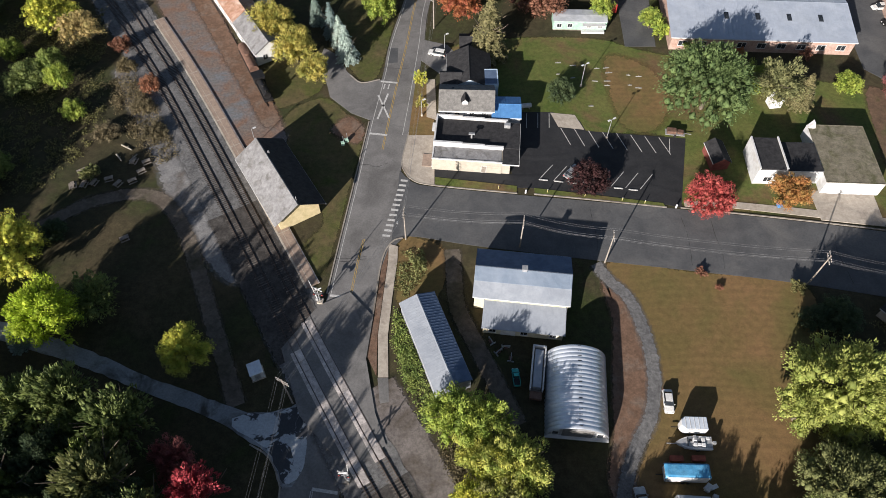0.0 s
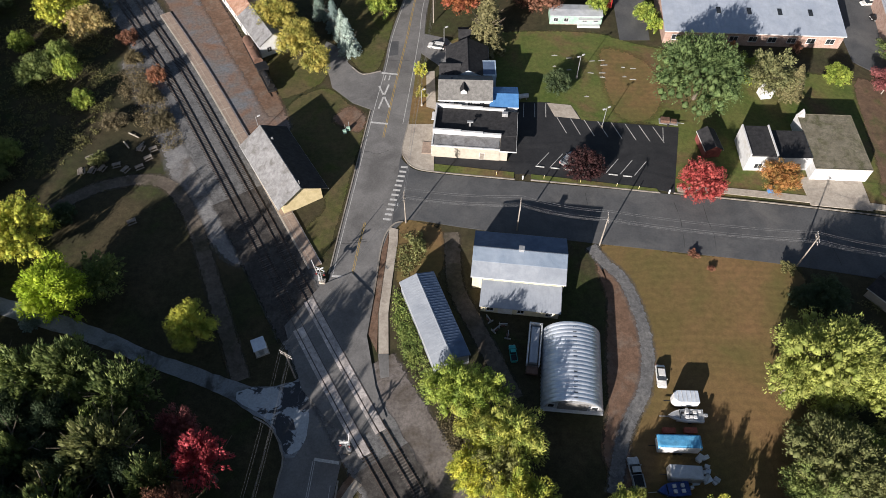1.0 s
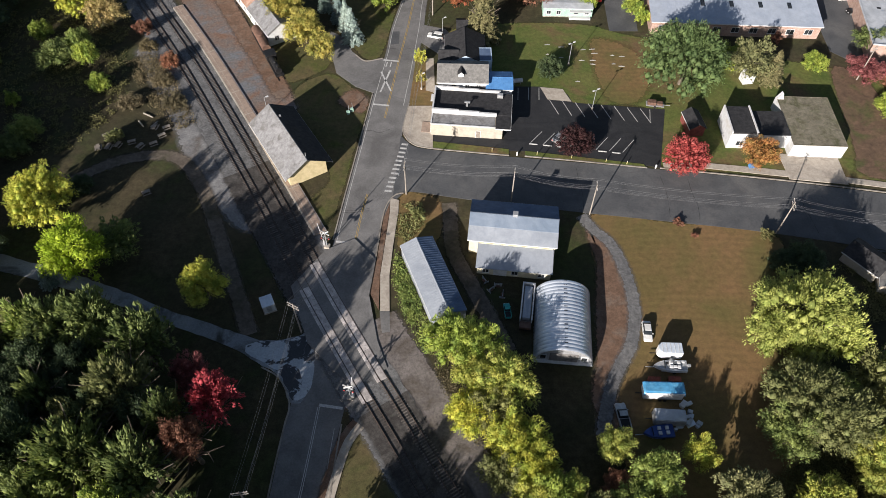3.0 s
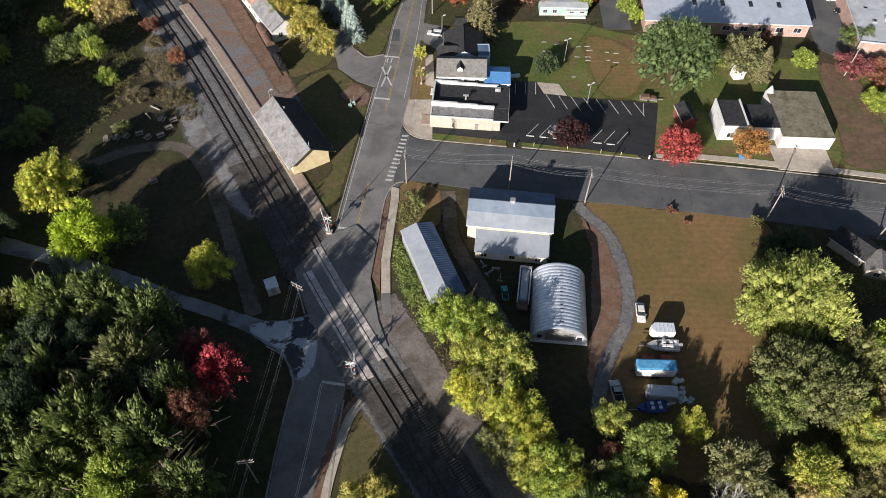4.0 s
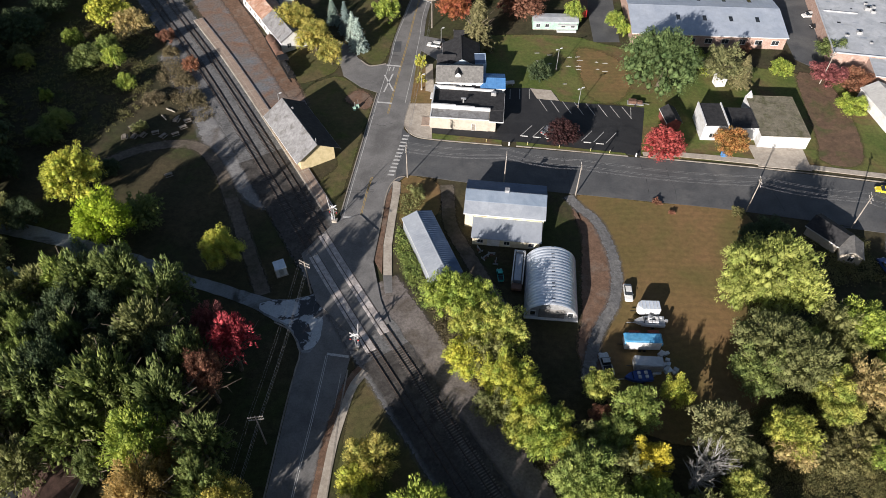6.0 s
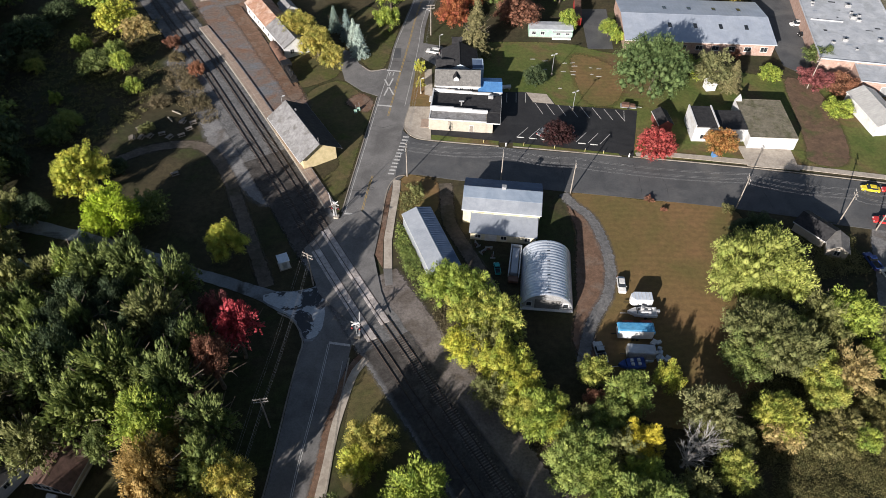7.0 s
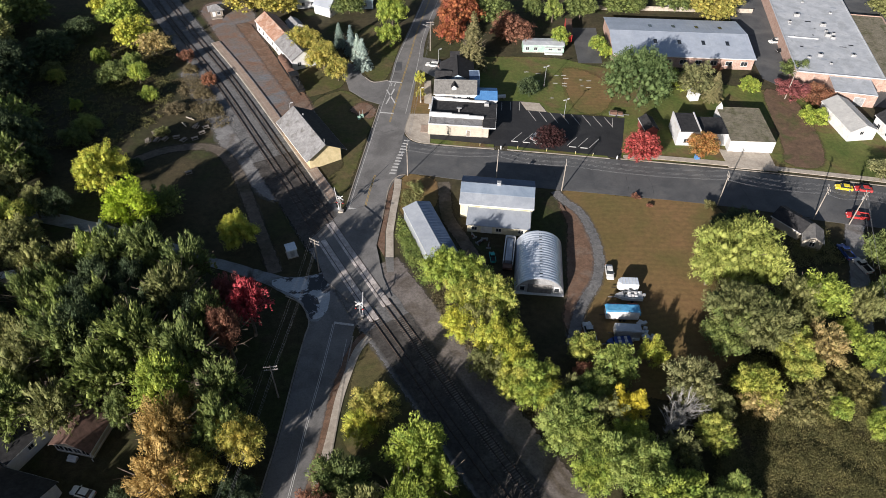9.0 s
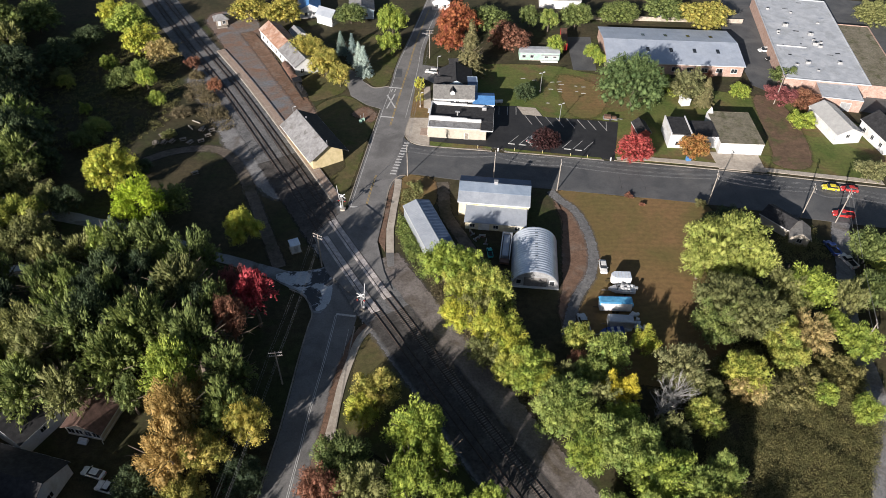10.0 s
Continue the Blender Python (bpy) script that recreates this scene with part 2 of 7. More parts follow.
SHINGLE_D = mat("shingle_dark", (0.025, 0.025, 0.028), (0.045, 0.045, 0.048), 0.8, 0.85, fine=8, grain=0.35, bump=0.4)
SHINGLE_R = mat("shingle_brown", (0.11, 0.068, 0.055), (0.165, 0.10, 0.082), 0.8, 0.9, fine=8, grain=0.3, bump=0.4)
MOSS = mat("roof_mossy_gravel", (0.19, 0.17, 0.12), (0.27, 0.245, 0.185), 0.35, 0.95, fine=6, grain=0.4, bump=0.5, stain=(0.13, 0.13, 0.07), stain_scale=0.25)
MEMBRANE = mat("roof_membrane_white", (0.36, 0.385, 0.42), (0.47, 0.49, 0.52), 0.3, 0.7, fine=5, grain=0.08, bump=0.1, stain=(0.33, 0.35, 0.37), stain_scale=0.2)
RUSTROOF = mat("roof_rusty", (0.32, 0.17, 0.11), (0.44, 0.28, 0.21), 0.7, 0.8, 0.1, fine=6, grain=0.25, stain=(0.52, 0.40, 0.33), stain_scale=0.3)
BLUEROOF = mat("roof_blue_tin", (0.07, 0.20, 0.44), (0.10, 0.26, 0.52), 0.4, 0.45, 0.1, grain=0.12)
TARP = mat("blue_tarp", (0.06, 0.28, 0.52), (0.12, 0.38, 0.62), 0.7, 0.5, fine=4, grain=0.25, bump=0.5)
GLASS = mat("window_glass", (0.02, 0.025, 0.03), (0.04, 0.045, 0.05), 0.5, 0.12, bump=0, spec=0.6)
BLACK = mat("black_paint", (0.012, 0.012, 0.013), (0.025, 0.025, 0.026), 1.0, 0.5)
RUBBER = mat("rubber", (0.015, 0.015, 0.015), (0.025, 0.025, 0.025), 1.0, 0.9)
RUSTBROWN = mat("rusty_brown_steel", (0.13, 0.075, 0.055), (0.20, 0.12, 0.09), 1.0, 0.8, 0.2)
GREYMETAL = mat("grey_metal", (0.42, 0.43, 0.44), (0.55, 0.56, 0.57), 1.0, 0.5, 0.5)
REDPAINT = mat("red_paint", (0.50, 0.04, 0.04), (0.60, 0.06, 0.06), 1.0, 0.45)
YELLOWPAINT = mat("yellow_paint", (0.80, 0.62, 0.04), (0.86, 0.70, 0.06), 1.0, 0.4)
TEAL = mat("teal_paint", (0.03, 0.36, 0.34), (0.05, 0.44, 0.41), 1.0, 0.4)
NAVY = mat("navy_paint", (0.03, 0.06, 0.22), (0.05, 0.10, 0.32), 1.0, 0.4)
MINT = mat("mint_siding", (0.30, 0.48, 0.39), (0.38, 0.56, 0.46), 0.7, 0.6)
PALEBLUE = mat("pale_blue_siding", (0.42, 0.55, 0.68), (0.52, 0.64, 0.76), 0.7, 0.6)
OLDWOOD = mat("old_wood", (0.22, 0.19, 0.16), (0.34, 0.30, 0.26), 1.2, 0.9, fine=10, grain=0.3)
POOL = mat("pool_water", (0.05, 0.30, 0.45), (0.08, 0.38, 0.52), 0.8, 0.1, bump=0.1)


# ---- mesh helpers ----
def link(name, bm, material, parent=None, label="", smooth=False):
    me = bpy.data.meshes.new(name)
    bm.to_mesh(me)
    bm.free()
    me.materials.append(material)
    if smooth:
        me.polygons.foreach_set("use_smooth", [True] * len(me.polygons))
    ob = new(name, me)
    if parent is not None:
        ob.parent = parent
    if label:
        ob["label"] = label
    return ob


def part(name, bm, material, parent, label="", smooth=False):
    return link(name, bm, material, parent, label, smooth)


def thing(name, x, y, z=0.0, turn=0.0, label="", category="", group="", kind=""):
    ob = new(name)
    ob.matrix_world = pose(x, y, z, 0, 0, turn)
    ob.empty_display_size = 0.5
    return tagged(ob, label, category, group, kind)


def box(bm, x0, x1, y0, y1, z0, z1, bevel=0.0):
    vs = [bm.verts.new(p) for p in ((x0, y0, z0), (x1, y0, z0), (x1, y1, z0), (x0, y1, z0), (x0, y0, z1), (x1, y0, z1), (x1, y1, z1), (x0, y1, z1))]
    fs = [bm.faces.new([vs[i] for i in f]) for f in ((3, 2, 1, 0), (4, 5, 6, 7), (0, 1, 5, 4), (1, 2, 6, 5), (2, 3, 7, 6), (3, 0, 4, 7))]
    if bevel:
        es = list({e for f in fs for e in f.edges})
        bmesh.ops.bevel(bm, geom=es, offset=bevel, segments=2, affect="EDGES", profile=0.5)
    return bm


def boxes(*specs, bevel=0.0):
    bm = bmesh.new()
    for s in specs:
        box(bm, *s, bevel=bevel)
    return bm


def prism(bm, pts, z0, z1):
    """A slab over a polygon of (x, y)."""
    area = sum(a[0] * b[1] - b[0] * a[1] for a, b in zip(pts, pts[1:] + pts[:1]))
    if area < 0:
        pts = pts[::-1]
    lo = [bm.verts.new((x, y, z0)) for x, y in pts]
    hi = [bm.verts.new((x, y, z1)) for x, y in pts]
    bm.faces.new(hi)
    bm.faces.new(lo[::-1])
    n = len(pts)
    for i in range(n):
        bm.faces.new((lo[i], lo[(i + 1) % n], hi[(i + 1) % n], hi[i]))
    return bm


def profile(bm, pts, y0, y1):
    """Extrudes a polygon of (x, z) from y0 to y1."""
    a = [bm.verts.new((x, y0, z)) for x, z in pts]
    b = [bm.verts.new((x, y1, z)) for x, z in pts]
    bm.faces.new(a)
    bm.faces.new(b[::-1])
    n = len(pts)
    for i in range(n):
        bm.faces.new((a[(i + 1) % n], a[i], b[i], b[(i + 1) % n]))
    bmesh.ops.recalc_face_normals(bm, faces=bm.faces)
    return bm


def tube(bm, a, b, r0, r1, n=8):
    a, b = Vector(a), Vector(b)
    d = (b - a).normalized()
    u = d.orthogonal().normalized()
    v = d.cross(u)
    rings = []
    for p, r in ((a, r0), (b, r1)):
        rings.append([bm.verts.new(p + r * (math.cos(k * math.tau / n) * u + math.sin(k * math.tau / n) * v)) for k in range(n)])
    for i in range(n):
        bm.faces.new((rings[0][i], rings[0][(i + 1) % n], rings[1][(i + 1) % n], rings[1][i]))
    bm.faces.new(rings[0][::-1])
    bm.faces.new(rings[1])
    return bm


def smooth_line(pts, step=1.5):
    """Catmull-Rom through (x, y) points, sampled about every step metres."""
    p = [Vector(q) for q in pts]
    p = [2 * p[0] - p[1]] + p + [2 * p[-1] - p[-2]]
    out = []
    for i in range(1, len(p) - 2):
        n = max(2, int((p[i + 1] - p[i]).length / step))
        for k in range(n):
            t = k / n
            out.append(0.5 * (2 * p[i] + (p[i + 1] - p[i - 1]) * t + (2 * p[i - 1] - 5 * p[i] + 4 * p[i + 1] - p[i + 2]) * t * t + (3 * p[i] - p[i - 1] - 3 * p[i + 1] + p[i + 2]) * t ** 3))
    out.append(p[-2])
    return out


def offset_line(line, d):
    """The line moved d metres to its right."""
    out = []
    for i, q in enumerate(line):
        t = (line[min(i + 1, len(line) - 1)] - line[max(i - 1, 0)]).normalized()
        out.append(Vector((q.x + t.y * d, q.y - t.x * d)))
    return out


def ribbon(bm, line, w0, w1, z0, z1, wobble=0.0, seed=0):
    """A strip along a line, from w0 to w1 metres to its right, with uneven edges where wobble is set."""
    rnd = random.Random(seed)
    l, r = offset_line(line, w0), offset_line(line, w1)
    rows = []
    for i, (a, b) in enumerate(zip(l, r)):
        d = (b - a).normalized()
        a, b = a + d * rnd.uniform(-wobble, wobble), b + d * rnd.uniform(-wobble, wobble)
        rows.append([bm.verts.new((a.x, a.y, z0)), bm.verts.new((a.x, a.y, z1)), bm.verts.new((b.x, b.y, z1)), bm.verts.new((b.x, b.y, z0))])
    for p, q in zip(rows, rows[1:]):
        for k in range(3):
            bm.faces.new((p[k], p[k + 1], q[k + 1], q[k]))
    bm.faces.new(rows[0][::-1])
    bm.faces.new(rows[-1])
    bmesh.ops.recalc_face_normals(bm, faces=bm.faces)
    return bm


def rough_slab(pts, z0, z1, wobble=0.6, step=2.0, seed=1):
    """A slab with a smooth, uneven outline through the given points."""
    rnd = random.Random(seed)
    line = smooth_line(pts + [pts[0]], step)[:-1]
    return prism(bmesh.new(), [(q.x + rnd.uniform(-wobble, wobble), q.y + rnd.uniform(-wobble, wobble)) for q in line], z0, z1)


def soft_patch(pts, z, edge=1.8, step=2.0):
    """A ground sheet through the given points whose cover thins out over the width of its edge."""
    bm = bmesh.new()
    blend = bm.verts.layers.float.new("blend")
    if sum(a[0] * b[1] - b[0] * a[1] for a, b in zip(pts, pts[1:] + pts[:1])) < 0:
        pts = pts[::-1]
    line = smooth_line(pts + [pts[0]], step)[:-1]
    n = len(line)
    rings = []
    for d, v in ((edge * 0.6, 0.0), (-edge * 0.6, 1.0)):
        ring = []
        for i, q in enumerate(line):
            t = (line[(i + 1) % n] - line[i - 1]).normalized()
            w = bm.verts.new((q.x + t.y * d, q.y - t.x * d, z))
            w[blend] = v
            ring.append(w)
        rings.append(ring)
    for i in range(n):
        bm.faces.new((rings[0][i], rings[0][(i + 1) % n], rings[1][(i + 1) % n], rings[1][i]))
    bm.faces.new(rings[1])
    return bm


def soft_ribbon(line, w0, w1, z, edge=0.7):
    """A ground strip along a line, from w0 to w1 metres to its right, thinning out at both sides."""
    bm = bmesh.new()
    blend = bm.verts.layers.float.new("blend")
    cols = [offset_line(line, d) for d in (w0 - edge * 0.5, w0 + edge * 0.5, w1 - edge * 0.5, w1 + edge * 0.5)]
    rows = []
    for qs in zip(*cols):
        row = [bm.verts.new((q.x, q.y, z)) for q in qs]
        row[1][blend] = row[2][blend] = 1.0
        rows.append(row)
    for p, q in zip(rows, rows[1:]):
        for k in range(3):
            bm.faces.new((p[k], p[k + 1], q[k + 1], q[k]))
    bmesh.ops.recalc_face_normals(bm, faces=bm.faces)
    if bm.faces[:][0].normal.z < 0:
        bmesh.ops.reverse_faces(bm, faces=bm.faces)
    return bm


def setting(name, bm, material, label, category):
    return tagged(link(name, bm, soft(material) if "blend" in bm.verts.layers.float else material), label, category, kind="structure")


def along(line):
    """Cumulative length and a function from distance to (point, direction)."""
    cum = [0.0]
    for a, b in zip(line, line[1:]):
        cum.append(cum[-1] + (b - a).length)

    def at(s):
        i = min(max(0, int(np.searchsorted(cum, s)) - 1), len(line) - 2)
        d = line[i + 1] - line[i]
        return line[i] + d * ((s - cum[i]) / max(d.length, 1e-6)), d.normalized()
    return cum[-1], at


STRIP = mat("dirt_brown", (0.125, 0.082, 0.054), (0.185, 0.118, 0.076), 0.3, 0.95, fine=4.0, grain=0.35, bump=0.4, stain=(0.10, 0.10, 0.04), stain_scale=0.15)


# ---- the large structure: ground, roads, railway ----
def ground_sheet():
    bm = bmesh.new()
    n, size = 120, 3000.0
    ticks = [size * (abs(u) ** 2.6) * (1 if u > 0 else -1) for u in np.linspace(-1, 1, n)]
    grid = []
    for y in ticks:
        row = []
        for x in ticks:
            far = max(0.0, math.hypot(x, y - 70) - 260)
            h = -0.02 + 0.12 * noise.noise((x * 0.05, y * 0.05, 0)) * 0.15 + far * 0.01 * (0.5 + noise.noise((x * 0.002, y * 0.002, 3)))
            row.append(bm.verts.new((x, y + 70, h)))
        grid.append(row)
    for a, b in zip(grid, grid[1:]):
        for i in range(n - 1):
            bm.faces.new((a[i], a[i + 1], b[i + 1], b[i]))
    return setting("ground", bm, GROUND, "rough autumn grass and bare earth", "ground")


ground_sheet()
MAIN_W = [(36, 420), (-2, 205), (-9.8, 162.8), (-13.1, 145.2), (-14.3, 133.4), (-16.7, 116.7), (-19.2, 96.8), (-21.3, 80.2), (-22.6, 69.3), (-24.5, 56), (-25.2, 47), (-25.6, 38), (-27.4, 30.2), (-28.4, 18.6), (-29.6, 2), (-31, -10), (-36, -60), (-60, -220)]
MAIN_E = [(44.5, 420), (5.6, 205), (-2.5, 162.8), (-4.2, 144), (-6.1, 125.2), (-7.6, 112.1), (-8.8, 103.4), (-9.4, 92), (-10.2, 81), (-12.3, 75.0), (-13.4, 64.1), (-14.6, 56.3), (-14.0, 46), (-16.2, 36), (-17.9, 26.6), (-18.5, 18.6), (-19.2, 4), (-20.4, -10), (-25, -60), (-49, -220)]
w_line, e_line = smooth_line(MAIN_W, 2.5), smooth_line(MAIN_E, 2.5)
setting("road", prism(bmesh.new(), [tuple(q) for q in w_line] + [tuple(q) for q in e_line[::-1]], -0.2, 0.04), ASPHALT, "worn grey asphalt main road", "road")
SIDE_N = [(-9.2, 101.5), (-6.5, 98.0), (-1.3, 96.5), (17.4, 94.1), (49, 90.3), (74.9, 86.8), (94.3, 83.6), (125.5, 77.8), (400, 26)]
SIDE_S = [(-10.6, 79.0), (-8.2, 82.6), (-4.8, 83), (7, 80.7), (33.1, 76.7), (51.7, 74.1), (72.8, 70.9), (96.8, 66), (116.9, 61.5), (396, 10)]
setting("road_side", prism(bmesh.new(), [(q.x, q.y) for q in smooth_line(SIDE_N, 2)] + [(q.x, q.y) for q in smooth_line(SIDE_S, 2)[::-1]], -0.2, 0.046), ASPHALT_B, "dark grey asphalt side street", "road")
setting("road_west", rough_slab([(-24.5, 47.5), (-28.8, 45.2), (-35, 44.8), (-40.1, 46.6), (-53.5, 51.4), (-70.2, 58.4), (-86, 63.6), (-120, 74), (-160, 88), (-160, 83), (-120, 69), (-84.6, 59.4), (-69.1, 54.5), (-54, 48.6), (-40.8, 43.4), (-33.5, 39.2), (-29.8, 36.6), (-27.1, 31.5), (-24, 34)], -0.2, 0.052, 0.15, 1.5, 3), ASPHALT_P, "pale worn asphalt lane through the wood", "road")
setting("junction_apron", rough_slab([(-24.2, 47.0), (-28.8, 44.9), (-35, 44.4), (-37.6, 43.6), (-36.2, 41.2), (-33.3, 39.6), (-29.6, 36.9), (-27.0, 32.2), (-24, 34.4)], -0.15, 0.066, 0.25, 1.2, 3), ASPHALT_W, "wet patched asphalt at the junction, paled by painted skylight", "road")
# railway: the east track's centre line, the west one beside it
R_LINE = smooth_line([(-135, 244), (-106, 196), (-84.2, 160.9), (-64.2, 129.6), (-41.1, 90), (-24.6, 60.8), (-15.6, 45.2), (-9.2, 34.4), (2.6, 15.1), (11.9, 0.0), (22, -16), (60, -76), (150, -220)], 1.2)
L_LINE = offset_line(R_LINE, 4.35)
setting("ballast", ribbon(bmesh.new(), R_LINE, -2.6, 7.0, -0.1, 0.13, 0.2, 5), BALLAST, "grey crushed stone ballast bed", "ballast")
setting("ballast_shoulder", soft_ribbon(R_LINE, -3.6, 8.4, 0.075, 1.8), BALLAST, "grey stones spilling beside the ballast bed", "ballast")
setting("ballast_oiled_north", soft_ribbon([q for q in R_LINE if 58 < q.y < 92], -1.9, 8.6, 0.142, 2.2), OILED, "black oil-soaked ballast by the crossing", "ballast")
setting("ballast_oiled_south", soft_ribbon([q for q in R_LINE if -90 < q.y < 33], -2.4, 7.4, 0.142, 1.6), OILED, "dark dirty ballast south of the crossing", "ballast")
setting("gravel_strip", soft_ribbon([q for q in R_LINE if -90 < q.y < 47], -8.6, -2.4, 0.10, 2.0), GRAVEL_E, "grey-brown gravel strip beside the railway", "gravel")
setting("road_crossing", prism(bmesh.new(), [(-24.2, 66.5), (-18.2, 69.5), (-13.3, 64), (-14.2, 55), (-12.0, 44.5), (-9.8, 38.6), (-15.2, 34.2), (-20.0, 38), (-25.5, 44), (-30.4, 57.2)], -0.1, 0.29), ASPHALT, "asphalt level crossing apron", "road")


def rail_set(line, name):
    t = tagged(new(name), "steel rails on weathered timber ties", "railway track", kind="structure")
    for side in (-0.7525, 0.7525):
        part("rail", ribbon(bmesh.new(), line, side - 0.04, side + 0.04, 0.16, 0.33), STEEL, t)
        part("rail_foot", ribbon(bmesh.new(), line, side - 0.08, side + 0.08, 0.14, 0.19), STEEL, t)
    return t


track_e = rail_set(R_LINE, "track_east")
track_w = rail_set(L_LINE, "track_west")


def crossing_panels():
    """Light concrete panels between and beside the rails, over the road."""
    for line in (R_LINE, L_LINE):
        length, at = along(line)
        for s in np.arange(0, length, 2.4):
            q, d = at(s)
            limit = (36.5, 63.5) if line is R_LINE else (33.0, 57.0)
            if limit[0] < q.y < limit[1]:
                for o, w in ((0.0, 0.62), (1.15, 0.3)):
                    bm = boxes((-w, w, 0, 2.36, 0.02, 0.318), bevel=0.02)
                    ob = part("crossing_panel", bm, OLDPANEL, track_e if line is R_LINE else track_w)
                    ob.matrix_world = Matrix.Translation((q.x + d.y * o, q.y - d.x * o, 0)) @ Matrix.Rotation(math.atan2(-d.x, d.y), 4, "Z")


OLDPANEL = mat("crossing_timber", (0.52, 0.475, 0.455), (0.76, 0.70, 0.67), 0.8, 0.9, fine=8, grain=0.3, vary=0.35)
crossing_panels()

# yards, lawns and fields
setting("gravel_yard", soft_patch([(-84, 185), (-70, 184), (-62, 163), (-50, 138), (-38.5, 117), (-37, 110), (-49, 111), (-60, 131), (-73, 154.5), (-86, 178)], 0.035, 2.6, 2.0), YARD, "rust-stained gravel station yard", "gravel")
setting("yard_rust", soft_patch([(-66, 168), (-55.5, 149), (-44.5, 129), (-38.5, 117.5), (-41.5, 115.5), (-48, 127), (-55, 139), (-62.5, 153), (-71, 168)], 0.042, 1.9, 1.5), DIRT, "rust-red stony strip along the siding", "gravel")
setting("gravel_west", soft_patch([(-75, 143), (-65, 125), (-53, 105), (-42, 87), (-37, 76), (-42, 72), (-48.5, 78), (-54.5, 86), (-60.5, 95), (-64.5, 104), (-71, 115), (-82, 134)], 0.03, 2.6, 2.0), GRAVEL, "grey gravel strip beside the track", "gravel")
setting("gravel_east", soft_patch([(-7, 44), (-4.5, 33), (3.5, 21), (10, 9), (18, -4), (28, -22), (24, -26), (17, -18), (7, -1), (-5, 18), (-9.5, 32), (-12, 47), (-9, 50)], 0.03, 1.5, 2.0), GRAVEL, "dark gravel lane along the track", "gravel")
setting("lawn", soft_patch([(-4, 141), (20, 118), (34, 112.5), (53, 111), (53, 91), (66, 89.5), (100, 86.5), (124, 82), (140, 100), (118, 122), (100, 128), (56, 140), (40, 146), (15, 146)], 0.02, 1.6, 2.0), LAWN, "patchy mown autumn lawn", "lawn")
for k, pts in enumerate(([(-37, 117.5), (-29, 124.5), (-22.5, 119), (-18.3, 113), (-20.3, 97), (-22.4, 82), (-24.6, 73.5), (-29, 80), (-25, 88), (-33, 102)],
                         [(-47, 128), (-41, 121), (-30, 127), (-30, 136), (-34, 142), (-42, 138)], [(-15.6, 133), (-20, 131.4), (-24, 138), (-29, 146), (-24, 168), (-11.5, 160)],
                         [(-15.8, 24), (-13.2, 27.5), (-8, 29), (-4, 22), (2, 11), (5, 0), (-6, -6), (-17, 2), (-17, 12)], [(-8.4, 82), (-3.5, 82), (0.5, 79.5), (0, 70), (-6, 64), (-8.8, 68)])):
    setting("lawn_strip", soft_patch(pts, 0.022, 1.5, 1.5), VERGE if k != 4 else FIELD, "uneven mown autumn grass", "lawn")
setting("lawn_dry", soft_patch([(43, 139), (53, 134), (55, 122), (50, 113.5), (44, 114.5), (42, 124)], 0.027, 3.0, 1.5), FIELD, "worn dry patch of lawn", "lawn")
setting("field", soft_patch([(34.2, 76.0), (52, 73.6), (72.5, 70.6), (72, 58), (69, 40), (66, 25), (58, 14), (44, 12), (34, 18), (31, 28), (36, 38), (39, 48), (39.5, 58), (37, 67)], 0.02, 1.6, 2.0), FIELD, "dry brown mown field", "field")
setting("dirt_bank", soft_patch([(32.6, 72), (36.4, 67.5), (38.2, 60), (38.6, 52), (37.6, 46), (34.5, 39.5), (32.5, 33), (34, 27), (30.5, 24), (28.5, 32), (30.2, 39), (30.9, 45), (32.2, 54), (33.6, 63)], 0.05, 1.6, 1.5), DIRT, "bare red dirt beside the drive", "dirt")
DRIVE = smooth_line([(31.6, 76), (33.8, 72), (37.1, 67.8), (39.0, 60.1), (39.4, 54), (38.8, 48.5), (37.0, 43), (33.8, 38), (31.2, 32.4), (29, 25)], 1.2)
setting("dirt_drive", soft_ribbon(DRIVE, -1.2, 1.0, 0.075, 1.6), BALLAST, "grey gravel drive curving round the field", "drive")
setting("dirt_corner", soft_patch([(-25.5, 114), (-22, 118), (-18.2, 114.5), (-19, 110), (-22, 110.5)], 0.034, 2.0, 1.2), DIRT, "bare red soil at the street corner", "dirt")
YARD_TRACK = smooth_line([(2.3, 79.8), (2.6, 74), (3.2, 66), (6.5, 58), (10, 50), (13.5, 42)], 1.5)
setting("yard_track", soft_ribbon(YARD_TRACK, -1.5, 1.5, 0.035, 1.6), PATHDIRT, "worn dirt track between the sheds", "drive")
PATH_W = smooth_line([(-86, 86), (-75, 93.5), (-63, 94.5), (-55.5, 87), (-50, 76), (-45, 64.5), (-40, 53), (-37, 46)], 1.5)
setting("dirt_path", soft_ribbon(PATH_W, -1.3, 1.5, 0.035, 1.8), PATHDIRT, "worn dirt path across the grass", "path")
LANE_E = smooth_line([(110, 68), (105, 60), (101, 48), (97, 38), (94, 30), (92.5, 22), (91, 12), (88, 0), (82, -12), (70, -40)], 2)
setting("lane_east", soft_ribbon(LANE_E, -1.9, 2.2, 0.04, 1.0), GRAVEL, "grey gravel lane", "lane")
